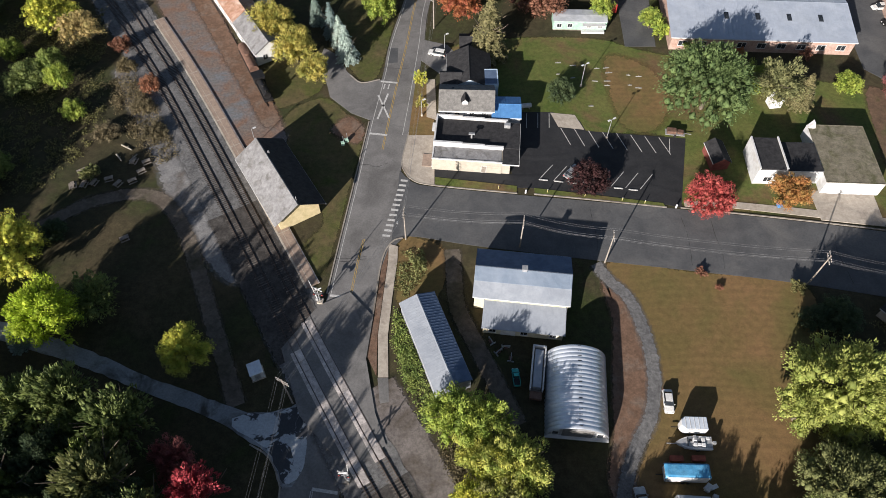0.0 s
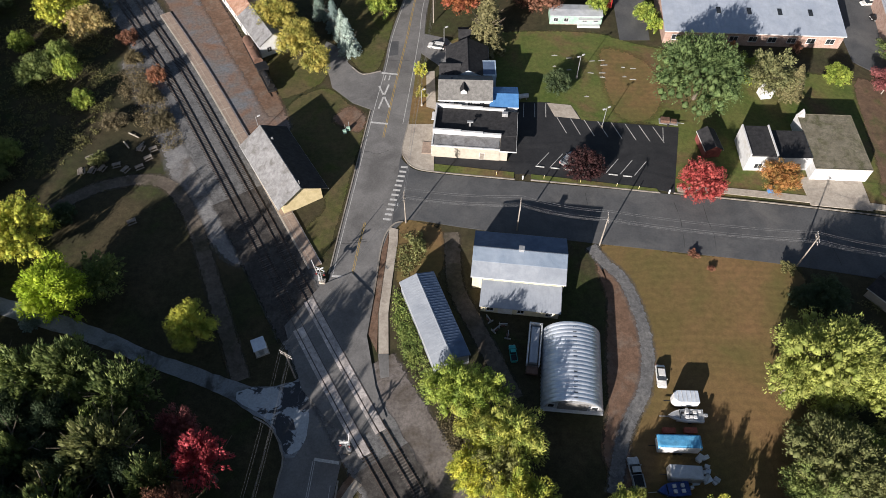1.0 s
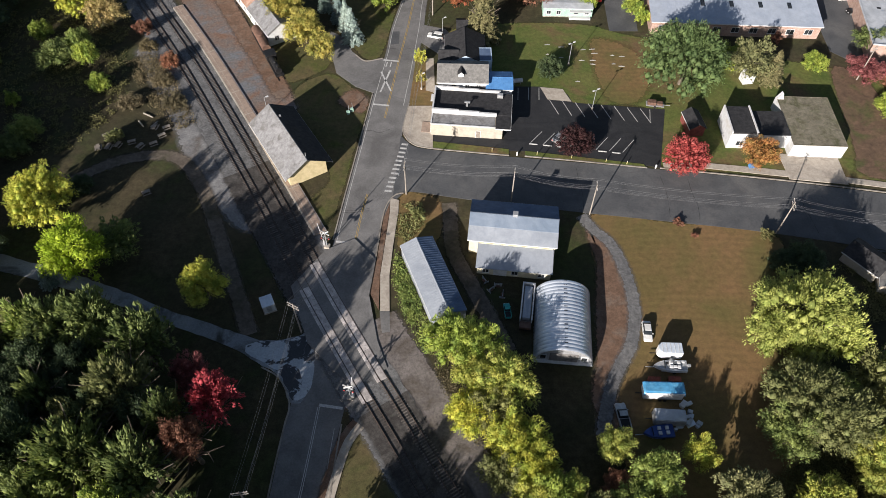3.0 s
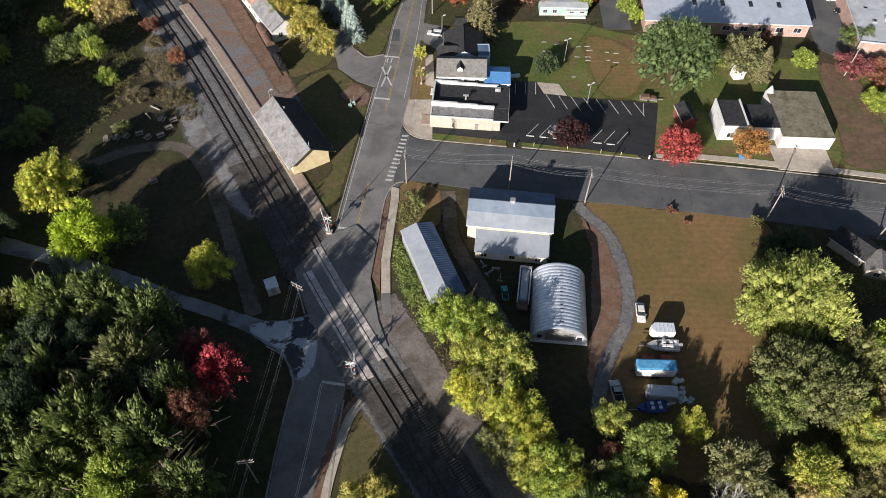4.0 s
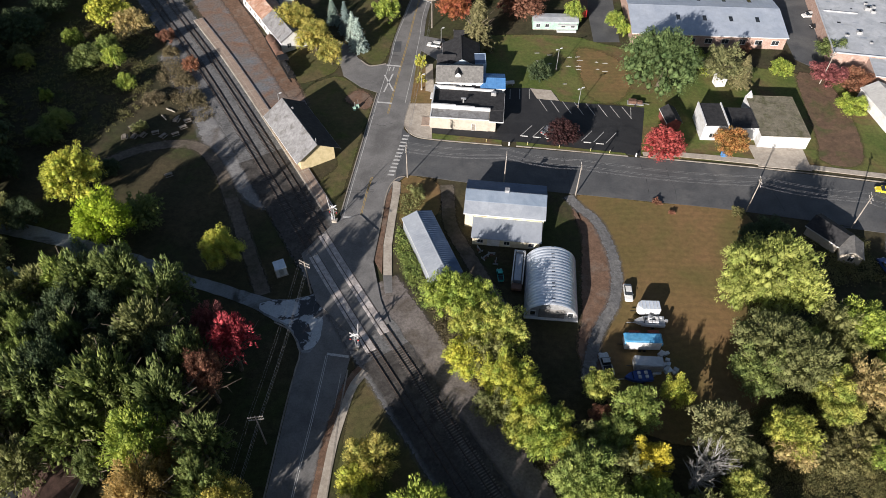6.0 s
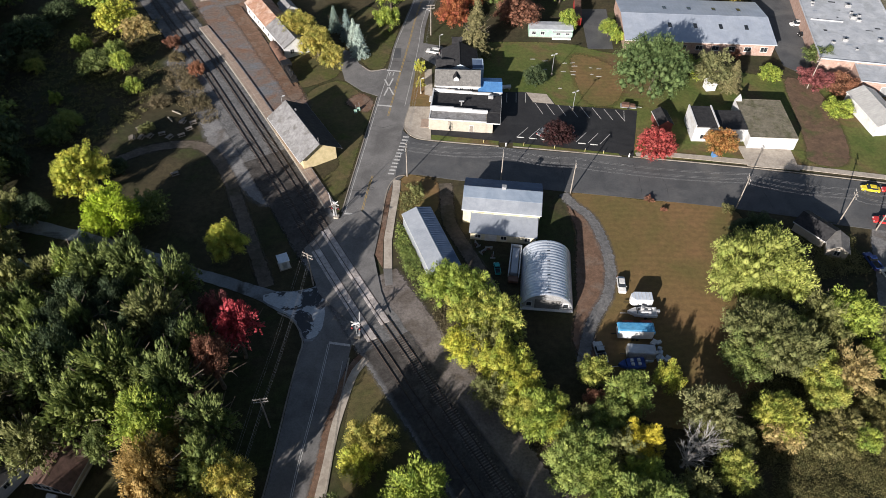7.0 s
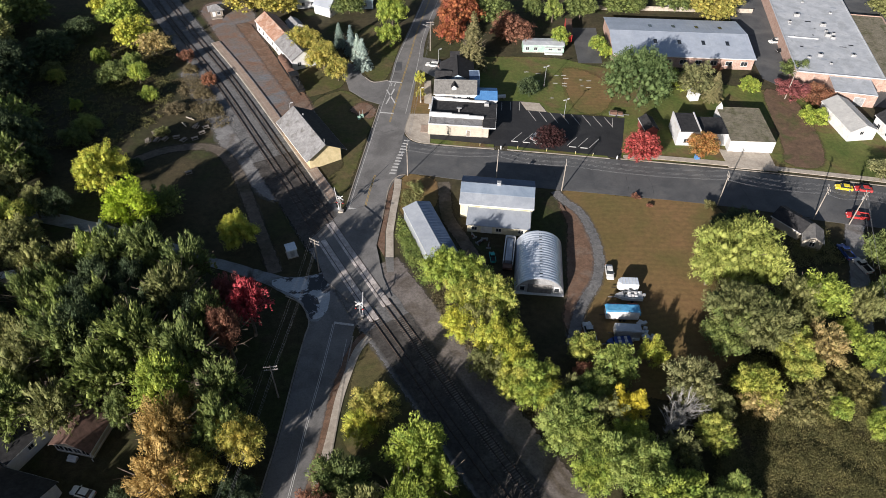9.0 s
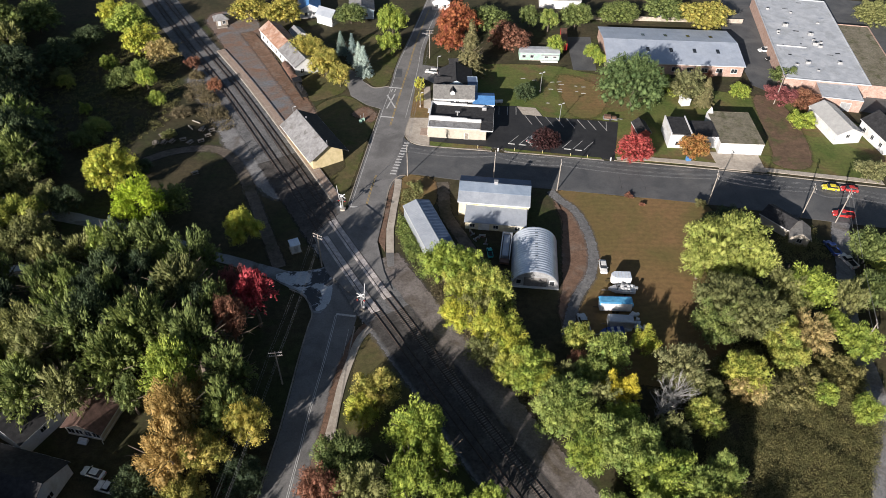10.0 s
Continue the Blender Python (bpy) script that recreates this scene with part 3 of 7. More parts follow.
# car park, plaza, walks and kerbs
setting("car_park", prism(bmesh.new(), [(16.7, 96.2), (20.6, 96.0), (48.4, 91.4), (52.2, 90.4), (57.2, 110.6), (34.2, 113.2), (33.2, 116.5), (27, 119.4), (13.5, 119.6), (15.5, 108), (16, 100)], -0.2, 0.05), ASPHALT_N, "fresh black asphalt car park", "car park")
setting("pavement_apron", prism(bmesh.new(), [(-1.4, 99.4), (-1.4, 102), (17, 100), (17, 96.6)], -0.2, 0.048), ASPHALT_N, "black asphalt strip before the wall", "pavement")
setting("pavement_pad", prism(bmesh.new(), [(26.4, 119.2), (32.2, 118.4), (33.9, 113.6), (27.9, 114.5)], -0.2, 0.075), CONCRETE, "pale concrete pad", "pavement")
setting("pavement_corner", prism(bmesh.new(), [(q.x, q.y) for q in smooth_line([(-7.7, 112.0), (-8.9, 104.2), (-8.2, 100.9), (-6.2, 98.4), (-1.4, 96.9)], 0.8)] + [(-1.4, 112)], -0.2, 0.15), CONCRETE, "pale concrete corner plaza", "pavement")
WALK_A = [(-10.9, 81.2), (-9.0, 80.6), (-9.0, 77), (-9.8, 68), (-10.3, 60), (-9.9, 51.3), (-11.8, 51.3), (-12.2, 60), (-11.6, 68), (-10.9, 77)]
setting("pavement", prism(bmesh.new(), WALK_A, -0.1, 0.13), CONCRETE, "pale concrete pavement", "pavement")
setting("pavement_patch", prism(bmesh.new(), [(-11.9, 51.2), (-9.9, 51.2), (-9.6, 46.5), (-11.2, 46.2)], -0.1, 0.12), ASPHALT, "grey asphalt end of the pavement", "pavement")
setting("verge", prism(bmesh.new(), [(-11.0, 79.8), (-12.2, 75.5), (-13.1, 64.1), (-14.5, 56.5), (-12.1, 51.5), (-12.3, 60), (-11.7, 68), (-11.0, 77)], -0.1, 0.11), DIRT, "bare brown verge", "verge")
WALK_S = smooth_line([(-13.5, 26.8), (-15.4, 24.0), (-16.6, 20), (-18.2, 12), (-19.0, 4), (-20.5, -8), (-24, -40)], 1.5)
setting("pavement_south", ribbon(bmesh.new(), WALK_S, -0.1, 1.5, -0.1, 0.12), CONCRETE, "pale concrete pavement", "pavement")
setting("verge_south", soft_ribbon(WALK_S, 1.5, 2.6, 0.10, 1.0), DIRT, "reddish bare verge", "verge")
setting("pavement_east", prism(bmesh.new(), [(53, 90.6), (62.8, 90.2), (74.9, 88.4), (94, 85.6), (126, 79.8), (126, 81.6), (94, 87.4), (74.9, 90.4), (62.8, 92.0), (53, 92.0)], -0.1, 0.12), CONCRETE, "pale concrete pavement", "pavement")
setting("driveway_garage", prism(bmesh.new(), [(81.5, 86.8), (81.2, 95), (95, 93.5), (94.6, 85)], -0.1, 0.126), CONCRETE, "stained concrete garage driveway", "driveway")
setting("driveway_northwest", prism(bmesh.new(), [(-14.6, 131), (-19.5, 129.6), (-23.5, 134), (-26, 140), (-30, 143), (-31, 138), (-28, 129), (-27, 125), (-21.5, 119.5), (-16.6, 117)], -0.1, 0.05), ASPHALT, "grey asphalt driveway", "driveway")
setting("driveway_house", prism(bmesh.new(), [(-4.8, 138), (-4.2, 146), (2, 144), (6, 137), (0, 133)], -0.1, 0.05), ASPHALT, "grey asphalt house driveway", "driveway")
setting("pavement_house", prism(bmesh.new(), [(-3.4, 131), (-1.3, 131), (-0.9, 117), (-3.3, 118)], -0.1, 0.10), CONCRETE, "pale concrete walk", "pavement")
setting("verge_house", prism(bmesh.new(), [(-6.0, 132), (-3.4, 131), (-3.3, 118), (-1.5, 117.5), (-1.5, 112.1), (-7.5, 112.1)], -0.1, 0.08), FIELD, "dry brown grass strip", "verge")
setting("verge_cafe", prism(bmesh.new(), [(-1.3, 99.3), (16.9, 96.6), (16.7, 94.7), (-1.3, 97.2)], -0.1, 0.12), LAWN, "mown grass strip", "verge")
setting("verge_car_park", prism(bmesh.new(), [(20.7, 96.0), (48.4, 91.6), (48.8, 90.6), (20.7, 94.4)], -0.1, 0.12), LAWN, "mown grass strip", "verge")
setting("lot_north", prism(bmesh.new(), [(48, 143), (56, 143), (58, 168), (49, 168)], -0.1, 0.03), ASPHALT_B, "old cracked tarmac square", "car park")
setting("factory_yard", prism(bmesh.new(), [(107, 134), (117, 124), (140, 117), (175, 120), (185, 200), (120, 215), (110, 180)], -0.1, 0.03), ASPHALT_B, "old grey tarmac round the plant", "car park")
setting("dirt_strip", soft_patch([(104.5, 125), (108, 127), (113, 119), (112, 99), (107.5, 87.5), (98.8, 88.8), (100.5, 97), (102, 109)], 0.04, 1.6, 1.5), STRIP, "bare dirt strip between lawns", "dirt")


def kerb(name, pts, w=0.28, h=0.16):
    setting(name, ribbon(bmesh.new(), smooth_line(pts, 1.2), -w, 0, -0.1, h), KERB, "worn concrete kerb", "kerb")


kerb("kerb_plaza", [(-7.6, 113.0), (-8.9, 104.2), (-8.2, 100.9), (-6.2, 98.3), (-1.4, 96.8), (16.8, 94.4)])
kerb("kerb_lot", [(20.5, 94.2), (35, 92.3), (49, 90.3)])
kerb("kerb_walk", [(-8.0, 82.6), (-9.6, 82.2), (-11.2, 80), (-12.3, 75.5), (-13.3, 64.1), (-14.7, 56.3)][::-1])
kerb("kerb_west", [(-33.6, 39.0), (-29.8, 36.6), (-27.3, 31.5), (-27.6, 28), (-28.5, 18.6), (-29.7, 2), (-31.1, -10), (-36, -55)], -0.28)
kerb("kerb_south_east", [(-17.7, 27.5), (-18.4, 18.6), (-19.1, 4), (-20.3, -10), (-25, -55)])
kerb("kerb_platform_road", [(-16.8, 116.7), (-19.3, 96.8), (-21.4, 80.2), (-22.7, 69.3)], -0.28)
kerb("kerb_east", [(52, 90.2), (74.9, 87.0), (94.3, 83.9), (126, 78.1)])
kerb("kerb_northwest", [(-15.0, 131), (-19.6, 129.8), (-22.5, 132.5)], -0.25)


# road markings
def stripe(name, pts, w, material, label):
    return setting(name, ribbon(bmesh.new(), [Vector(p) for p in pts] if len(pts) == 2 else smooth_line(pts, 2), -w / 2, w / 2, 0.05, 0.062), material, label, "road marking")


CL = [(-2, 190), (-6.5, 162.8), (-8.6, 145), (-11.0, 127.2), (-13.4, 107.7)]
for d in (-0.16, 0.16):
    setting("centre_line", ribbon(bmesh.new(), offset_line(smooth_line(CL, 2), d), -0.06, 0.06, 0.05, 0.06), PAINT_Y, "worn yellow centre line", "road marking")
    setting("centre_line_crossing", ribbon(bmesh.new(), offset_line(smooth_line([(-16.2, 82.5), (-17.1, 77), (-18.8, 62.3)], 2), d), -0.06, 0.06, 0.05, 0.06), PAINT_Y, "worn yellow centre line", "road marking")
    setting("centre_line_south", ribbon(bmesh.new(), offset_line(smooth_line([(-22.0, 30.8), (-23.2, 18), (-24.8, 4), (-26, -10), (-31, -60)], 2), d), -0.06, 0.06, 0.05, 0.06), PAINT_W, "worn centre line", "road marking")
setting("edge_line_west", ribbon(bmesh.new(), offset_line(smooth_line(MAIN_W[1:9], 2), -0.6), -0.06, 0.06, 0.05, 0.06), PAINT_W, "worn white edge line", "road marking")
setting("edge_line_east", ribbon(bmesh.new(), offset_line(smooth_line(MAIN_E[1:6], 2), 1.3), -0.06, 0.06, 0.05, 0.06), PAINT_W, "worn white edge line", "road marking")
setting("edge_line_south", ribbon(bmesh.new(), offset_line(smooth_line(MAIN_E[14:18], 2), 0.9), -0.05, 0.05, 0.05, 0.06), PAINT_W, "worn white edge line", "road marking")
for a, b in (((-22.2, 68.9), (-18.2, 68.4)), ((-16.7, 112.8), (-12.5, 112.2)), ((-14.8, 130.4), (-10.6, 129.8)), ((-22.0, 31.2), (-17.6, 30.5))):
    stripe("stop_line", [a, b], 0.55, PAINT_W, "white stop line")
for a, b in (((-15.0, 117.4), (-12.8, 126.0)), ((-12.3, 117.8), (-15.2, 125.5))):
    stripe("rail_cross_mark", [a, b], 0.42, PAINT_W, "worn white crossing symbol")
for o in (-0.6, 0.5):
    stripe("rail_letter_bar", [(-13.4 + o, 127.6), (-13.1 + o, 129.4)], 0.3, PAINT_W, "worn white road symbol")
for i in range(12):
    u = i / 11
    x, y = -11.6 + 3.4 * u, 83.4 + 15.0 * u
    stripe("crosswalk_bar", [(x - 0.75, y + 0.05), (x + 0.85, y - 0.15)], 0.55, PAINT_W, "white crosswalk bar")
for k in range(8):
    x = 28.4 + 3.23 * k
    stripe("bay_line", [(x, 114.2 - 0.47 * k), (x + 1.75, 108.9 - 0.46 * k)], 0.14, PAINT_W, "white parking bay line")
stripe("bay_line", [(52.6, 105.8), (53.4, 110.6)], 0.14, PAINT_W, "white parking bay line")
for k in range(8):
    x = 22.0 + 3.16 * k
    stripe("bay_line", [(x, 98.5 - 0.42 * k), (x + 3.4, 102.7 - 0.42 * k)], 0.14, PAINT_W, "white parking bay line")
for k in range(3):
    stripe("bay_line", [(20.3 + 2.7 * k, 114.3), (20.7 + 2.7 * k, 119)], 0.14, PAINT_W, "white parking bay line")


def cracks():
    """Dark sealant lines and patches on the asphalt."""
    rnd = random.Random(23)
    for k in range(8):
        x, y = rnd.choice(((rnd.uniform(0, 90), None), (None, rnd.uniform(70, 160))))
        if y is None:
            y0 = 89 - 0.145 * x
            pts = [(x, y0 + 6.2), (x + rnd.uniform(-1, 1), y0 + 2), (x + rnd.uniform(-1.5, 1.5), y0 - 2), (x + rnd.uniform(-1, 1), y0 - 6)]
        else:
            x0 = -16 + (y - 100) * 0.135
            pts = [(x0 - 3.6, y), (x0 - 1, y + rnd.uniform(-0.6, 0.6)), (x0 + 1, y + rnd.uniform(-0.6, 0.6)), (x0 + 3.6, y + rnd.uniform(-1, 1))]
        setting("crack_seal", ribbon(bmesh.new(), smooth_line(pts, 0.7), -0.03, 0.03, 0.04, 0.054, 0.03, k), SEAL, "dark sealed crack", "road marking")
    for x, y, a, b in ((-12.0, 140, 1.2, 3.0),):
        setting("asphalt_patch", prism(bmesh.new(), [(x - a, y - b), (x + a, y - b * 0.9), (x + a * 0.95, y + b), (x - a * 0.9, y + b * 0.95)], 0.03, 0.053), ASPHALT_B, "darker asphalt repair patch", "road")


cracks()


# ---- buildings ----
def gable(name, x, y, turn, length, width, eave, ridge, wall, roof, label, category="house", over=0.35, roof2=None, ribs=0.0, wall_hip=False, thick=0.14):
    """A house with its ridge along local y: walls with gables, two roof slopes with ribs, ridge cap and fascia boards."""
    t = thing(name, x, y, 0, turn, label, category)
    w, l = width / 2, length / 2
    part("wall", profile(bmesh.new(), [(-w, -0.1), (w, -0.1), (w, eave), (0, ridge - 0.02), (-w, eave)], -l, l), wall, t)
    k = (ridge - eave) / w
    for side in (-1, 1):
        e = w + over
        z = eave - k * over
        pts = [(0, ridge + thick), (side * e, z + thick), (side * e, z), (0, ridge)]
        # roof2 recolours the +x slope, also where its shade is painted in
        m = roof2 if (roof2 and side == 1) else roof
        slope = part("roof", profile(bmesh.new(), pts, -l - over, l + over), m, t)
        if ribs:
            bm = bmesh.new()
            for yy in np.arange(-l - over + 0.1, l + over, ribs):
                pr = [(side * 0.05, ridge + thick + 0.025), (side * e, z + thick + 0.025), (side * e, z + thick - 0.01), (side * 0.05, ridge + thick - 0.01)]
                profile(bm, pr, yy, yy + 0.06)
            part("rib", bm, m, slope)
        part("fascia", boxes((side * e - 0.03, side * e + 0.03, -l - over, l + over, z - 0.12, z + thick - 0.02)), WHITE, t)
    part("ridge_cap", profile(bmesh.new(), [(-0.22, ridge + thick - 0.2 * k + 0.02), (0, ridge + thick + 0.05), (0.22, ridge + thick - 0.2 * k + 0.02)], -l - over, l + over), roof, t)
    return t


def opening(t, face, u, z, w, h, size, glass=None, frame_m=None, kind="window"):
    """A window or door on one of a house's walls. face: -x, x, -y or y, size: that wall's distance from the middle."""
    sgn = -1 if face[0] == "-" else 1
    d0 = sgn * size

    def slab(o0, o1, a0, a1, b0, b1):
        lo, hi = sorted((d0 + sgn * o0, d0 + sgn * o1))
        return (lo, hi, a0, a1, b0, b1) if face.endswith("x") else (a0, a1, lo, hi, b0, b1)
    f = part(kind, boxes(slab(-0.05, 0.05, u - w / 2 - 0.1, u + w / 2 + 0.1, z - 0.1, z + h + 0.1)), frame_m or WHITE, t)
    part("pane" if kind == "window" else "leaf", boxes(slab(0.03, 0.065, u - w / 2, u + w / 2, z, z + h)), glass or GLASS, f)
    if kind == "window":
        part("sill", boxes(slab(0.0, 0.14, u - w / 2 - 0.15, u + w / 2 + 0.15, z - 0.16, z - 0.08)), frame_m or WHITE, f)
        part("mullion", boxes(slab(0.06, 0.085, u - 0.03, u + 0.03, z, z + h)), frame_m or WHITE, f)
    return f


def flat_block(name, x, y, turn, lx, ly, h, wall, roof, label, category, parapet=0.5, pt=0.25, coping=None):
    """A flat-roofed block with parapets; local x along lx."""
    t = thing(name, x, y, 0, turn, label, category)
    a, b = lx / 2, ly / 2
    part("wall", boxes((-a, a, -b, b, -0.1, h)), wall, t)
    part("roof", boxes((-a + pt, a - pt, -b + pt, b - pt, h, h + 0.06)), roof, t)
    if parapet:
        for s in ((-a, a, -b, -b + pt), (-a, a, b - pt, b), (-a, -a + pt, -b + pt, b - pt), (a - pt, a, -b + pt, b - pt)):
            part("parapet", boxes((*s, h, h + parapet)), coping or wall, t)
    return t


def depot():
    # east slope takes the dark shingle to paint in its shade
    t = gable("station_depot", -34.9, 95.4, 31.2, 19.3, 9.2, 4.4, 7.2, YELLOW, SHINGLE_L, "yellow clapboard railway depot, patchy grey shingle roof, east slope coloured as shaded", "depot", 1.25, roof2=SHINGLE_D)
    for u in (-7, -3, 3, 7):
        opening(t, "-x", u, 1.2, 1.1, 1.6, 4.6)
        opening(t, "x", u, 1.2, 1.1, 1.6, 4.6)
    part("roof_vent", boxes((0.5, 0.9, 5.5, 5.9, 6.6, 7.5), bevel=0.04), GREYMETAL, t)
    part("vent_pipe", tube(bmesh.new(), (0.3, -9.6, 7.2), (0.3, -9.6, 8.4), 0.09, 0.09), GREYMETAL, t)
    return t


depot()


def platform():
    t = tagged(new("platform"), "long brown paved station platform with a pale edge", "platform", kind="structure")
    edge = offset_line(R_LINE, -2.55)
    line = [q for q in edge if 69.5 < q.y < 154.5]
    part("deck", ribbon(bmesh.new(), line, -2.7, 0, -0.1, 0.36), PAVER, t)
    part("edge", ribbon(bmesh.new(), line, -0.32, 0.04, -0.1, 0.385), CONCRETE, t)
    part("seam", ribbon(bmesh.new(), offset_line(line, -1.15), -0.05, 0.05, 0.36, 0.375), CONCRETE, t)
    part("back_kerb", ribbon(bmesh.new(), line, -2.95, -2.7, -0.1, 0.30), OLDPANEL, t)
    n, at = along(line)
    for s in np.arange(6, n - 2, 9.5):
        q, d = at(s)
        ob = part("joint", boxes((-2.7, 0, -0.11, 0.11, 0.36, 0.372)), CONCRETE, t)
        ob.matrix_world = Matrix.Translation((q.x, q.y, 0)) @ Matrix.Rotation(math.atan2(d.y, d.x) - math.pi / 2, 4, "Z")
    setting("apron_depot", prism(bmesh.new(), [(-33.8, 87.5), (-32.6, 84.0), (-28.6, 78.6), (-26.9, 76), (-29.6, 77.6), (-39.5, 94), (-38, 95)], -0.1, 0.3), PAVER, "brick apron before the depot", "pavement")


platform()


def cafe():
    t = thing("cafe", 7.6, 107.0, 0, -5.5, "cream commercial building with stepped white parapets and a black flat roof", "building")
    part("wall", boxes((-9.0, 9.4, -2.2, 6.3, -0.1, 3.7)), CREAM, t)
    part("front_wall", boxes((-9.0, 6.6, -6.2, -2.2, -0.1, 3.5)), CREAM, t)
    part("front_roof", boxes((-8.75, 6.4, -5.95, -2.4, 3.5, 3.62)), SHINGLE_L, t, "pale grey flat roof")
    part("coping", boxes((-9.05, 6.65, -6.25, -5.95, 3.5, 3.75), (-9.05, -8.75, -5.95, -2.4, 3.5, 3.75)), WHITE, t)
    part("roof", boxes((-8.7, 10.2, -1.9, 6.0, 3.7, 3.84)), SHINGLE_D, t, "black membrane roof")
    part("side_roof", boxes((6.6, 10.3, -6.6, -1.9, 3.55, 3.72)), SHINGLE_D, t, "black membrane roof")
    part("side_wall", boxes((6.6, 8.4, -6.1, -2.2, -0.1, 3.55)), CREAM, t)
    part("fascia", boxes((6.5, 10.36, -6.66, -6.6, 3.42, 3.74), (10.3, 10.36, -6.6, 6.0, 3.42, 3.86)), WHITE, t)
    for i, (a, b, h) in enumerate(((-9.05, -2.5, 5.0), (-2.5, 2.5, 4.75), (2.5, 6.7, 4.5))):
        part("parapet", boxes((a, b, -2.4, -1.9, 3.5, h)), WHITE, t)
    for a, b, h in ((-9.05, -3.0, 4.9), (-3.0, 2.0, 4.6), (2.0, 7.4, 4.4)):
        part("parapet", boxes((a, b, 6.0, 6.45, 3.5, h)), WHITE, t)
    part("parapet", boxes((-9.05, -8.7, -1.9, 6.0, 3.5, 4.9)), WHITE, t)
    v = part("roof_vent", tube(bmesh.new(), (-0.6, 0.5, 3.8), (-0.6, 0.5, 5.2), 0.22, 0.22), GREYMETAL, t)
    part("vent_cap", boxes((-1.3, 0.1, 0.2, 0.8, 5.1, 5.35), bevel=0.05), GREYMETAL, v)
    part("air_unit", boxes((6.6, 8.0, 4.2, 5.2, 3.8, 4.7), bevel=0.05), GREYMETAL, t)
    opening(t, "-y", 2.6, 0.1, 1.0, 2.1, 6.2, OLDWOOD, kind="door")
    for u in (-4, 5):
        opening(t, "-x", u - 1, 0.9, 2.0, 1.6, 9.0)
    part("awning", boxes((-9.9, -9.0, 3.0, 5.6, 2.6, 2.75)), WHITE, t)
    part("step", boxes((-11.4, -9.0, -5.6, -2.0, 0.0, 0.28)), PAVER, t)


cafe()


def old_house():
    t = gable("old_house", 6.2, 118.9, 88, 12.2, 8.0, 5.4, 7.6, WHITE, SHINGLE_G, "white two-storey house with a grey shingle roof and small dormer", "house", 0.4)
    d = part("dormer", profile(bmesh.new(), [(-0.7, 5.8), (0.7, 5.8), (0.7, 6.8), (0, 7.4), (-0.7, 6.8)], 0.6, 2.8), WHITE, t)
    d.matrix_basis = pose(-0.2, 0.4, 0, 0, 0, 90)
    r = part("dormer_roof", profile(bmesh.new(), [(-0.95, 6.65), (0, 7.5), (0.95, 6.65), (0.95, 6.8), (0, 7.68), (-0.95, 6.8)], 0.4, 2.9), SHINGLE_D, t)
    r.matrix_basis = d.matrix_basis
    for u in (-4, -1.2, 2.2, 4.4):
        opening(t, "-x", u, 3.0, 1.0, 1.4, 4.0)
        opening(t, "-x", u, 0.8, 1.0, 1.4, 4.0)
    part("skylight", boxes((0.8, 1.6, 3.0, 3.6, 6.9, 7.25)), GLASS, t)
    part("porch_wall", boxes((-6.6, -4.0, -6.1, -1.2, -0.1, 3.2)), WHITE, t)
    part("porch_roof", profile(bmesh.new(), [(-6.9, 3.0), (-3.9, 4.0), (-3.9, 4.15), (-6.9, 3.15)], -6.4, -0.9), SHINGLE_D, t, "dark porch roof")
    # blue wing and the dark rear wings
    w = gable("blue_wing", 15.4, 117.0, 88, 6.4, 6.6, 4.0, 5.0, WHITE, BLUEROOF, "white wing with a bright blue tin roof", "house", 0.25, ribs=0.6)
    for u in (-1.6, 1.4):
        opening(w, "-x", u, 1.2, 0.9, 1.2, 3.3)
    gable("rear_wing", 7.0, 129.6, 0, 11.4, 10.0, 4.2, 6.6, PALEBLUE, SHINGLE_D, "rear house wing with a near-black roof", "house", 0.4)
    gable("rear_gable", 2.6, 126.4, 90, 4.8, 5.2, 4.4, 6.2, CREAM, SHINGLE_D, "small gabled house wing with a grey roof", "house", 0.3, roof2=SHINGLE_D)
    flat_block("blue_annex", 11.6, 126.4, 0, 4.6, 5.4, 4.9, PALEBLUE, METAL_B, "low annex with a blue metal roof", "annex", 0.1)
    gable("back_shed", 9.2, 141.5, 90, 8.0, 6.0, 3.0, 4.6, OLDWOOD, SHINGLE_D, "small shed with a dark shingle roof", "shed", 0.3)


old_house()


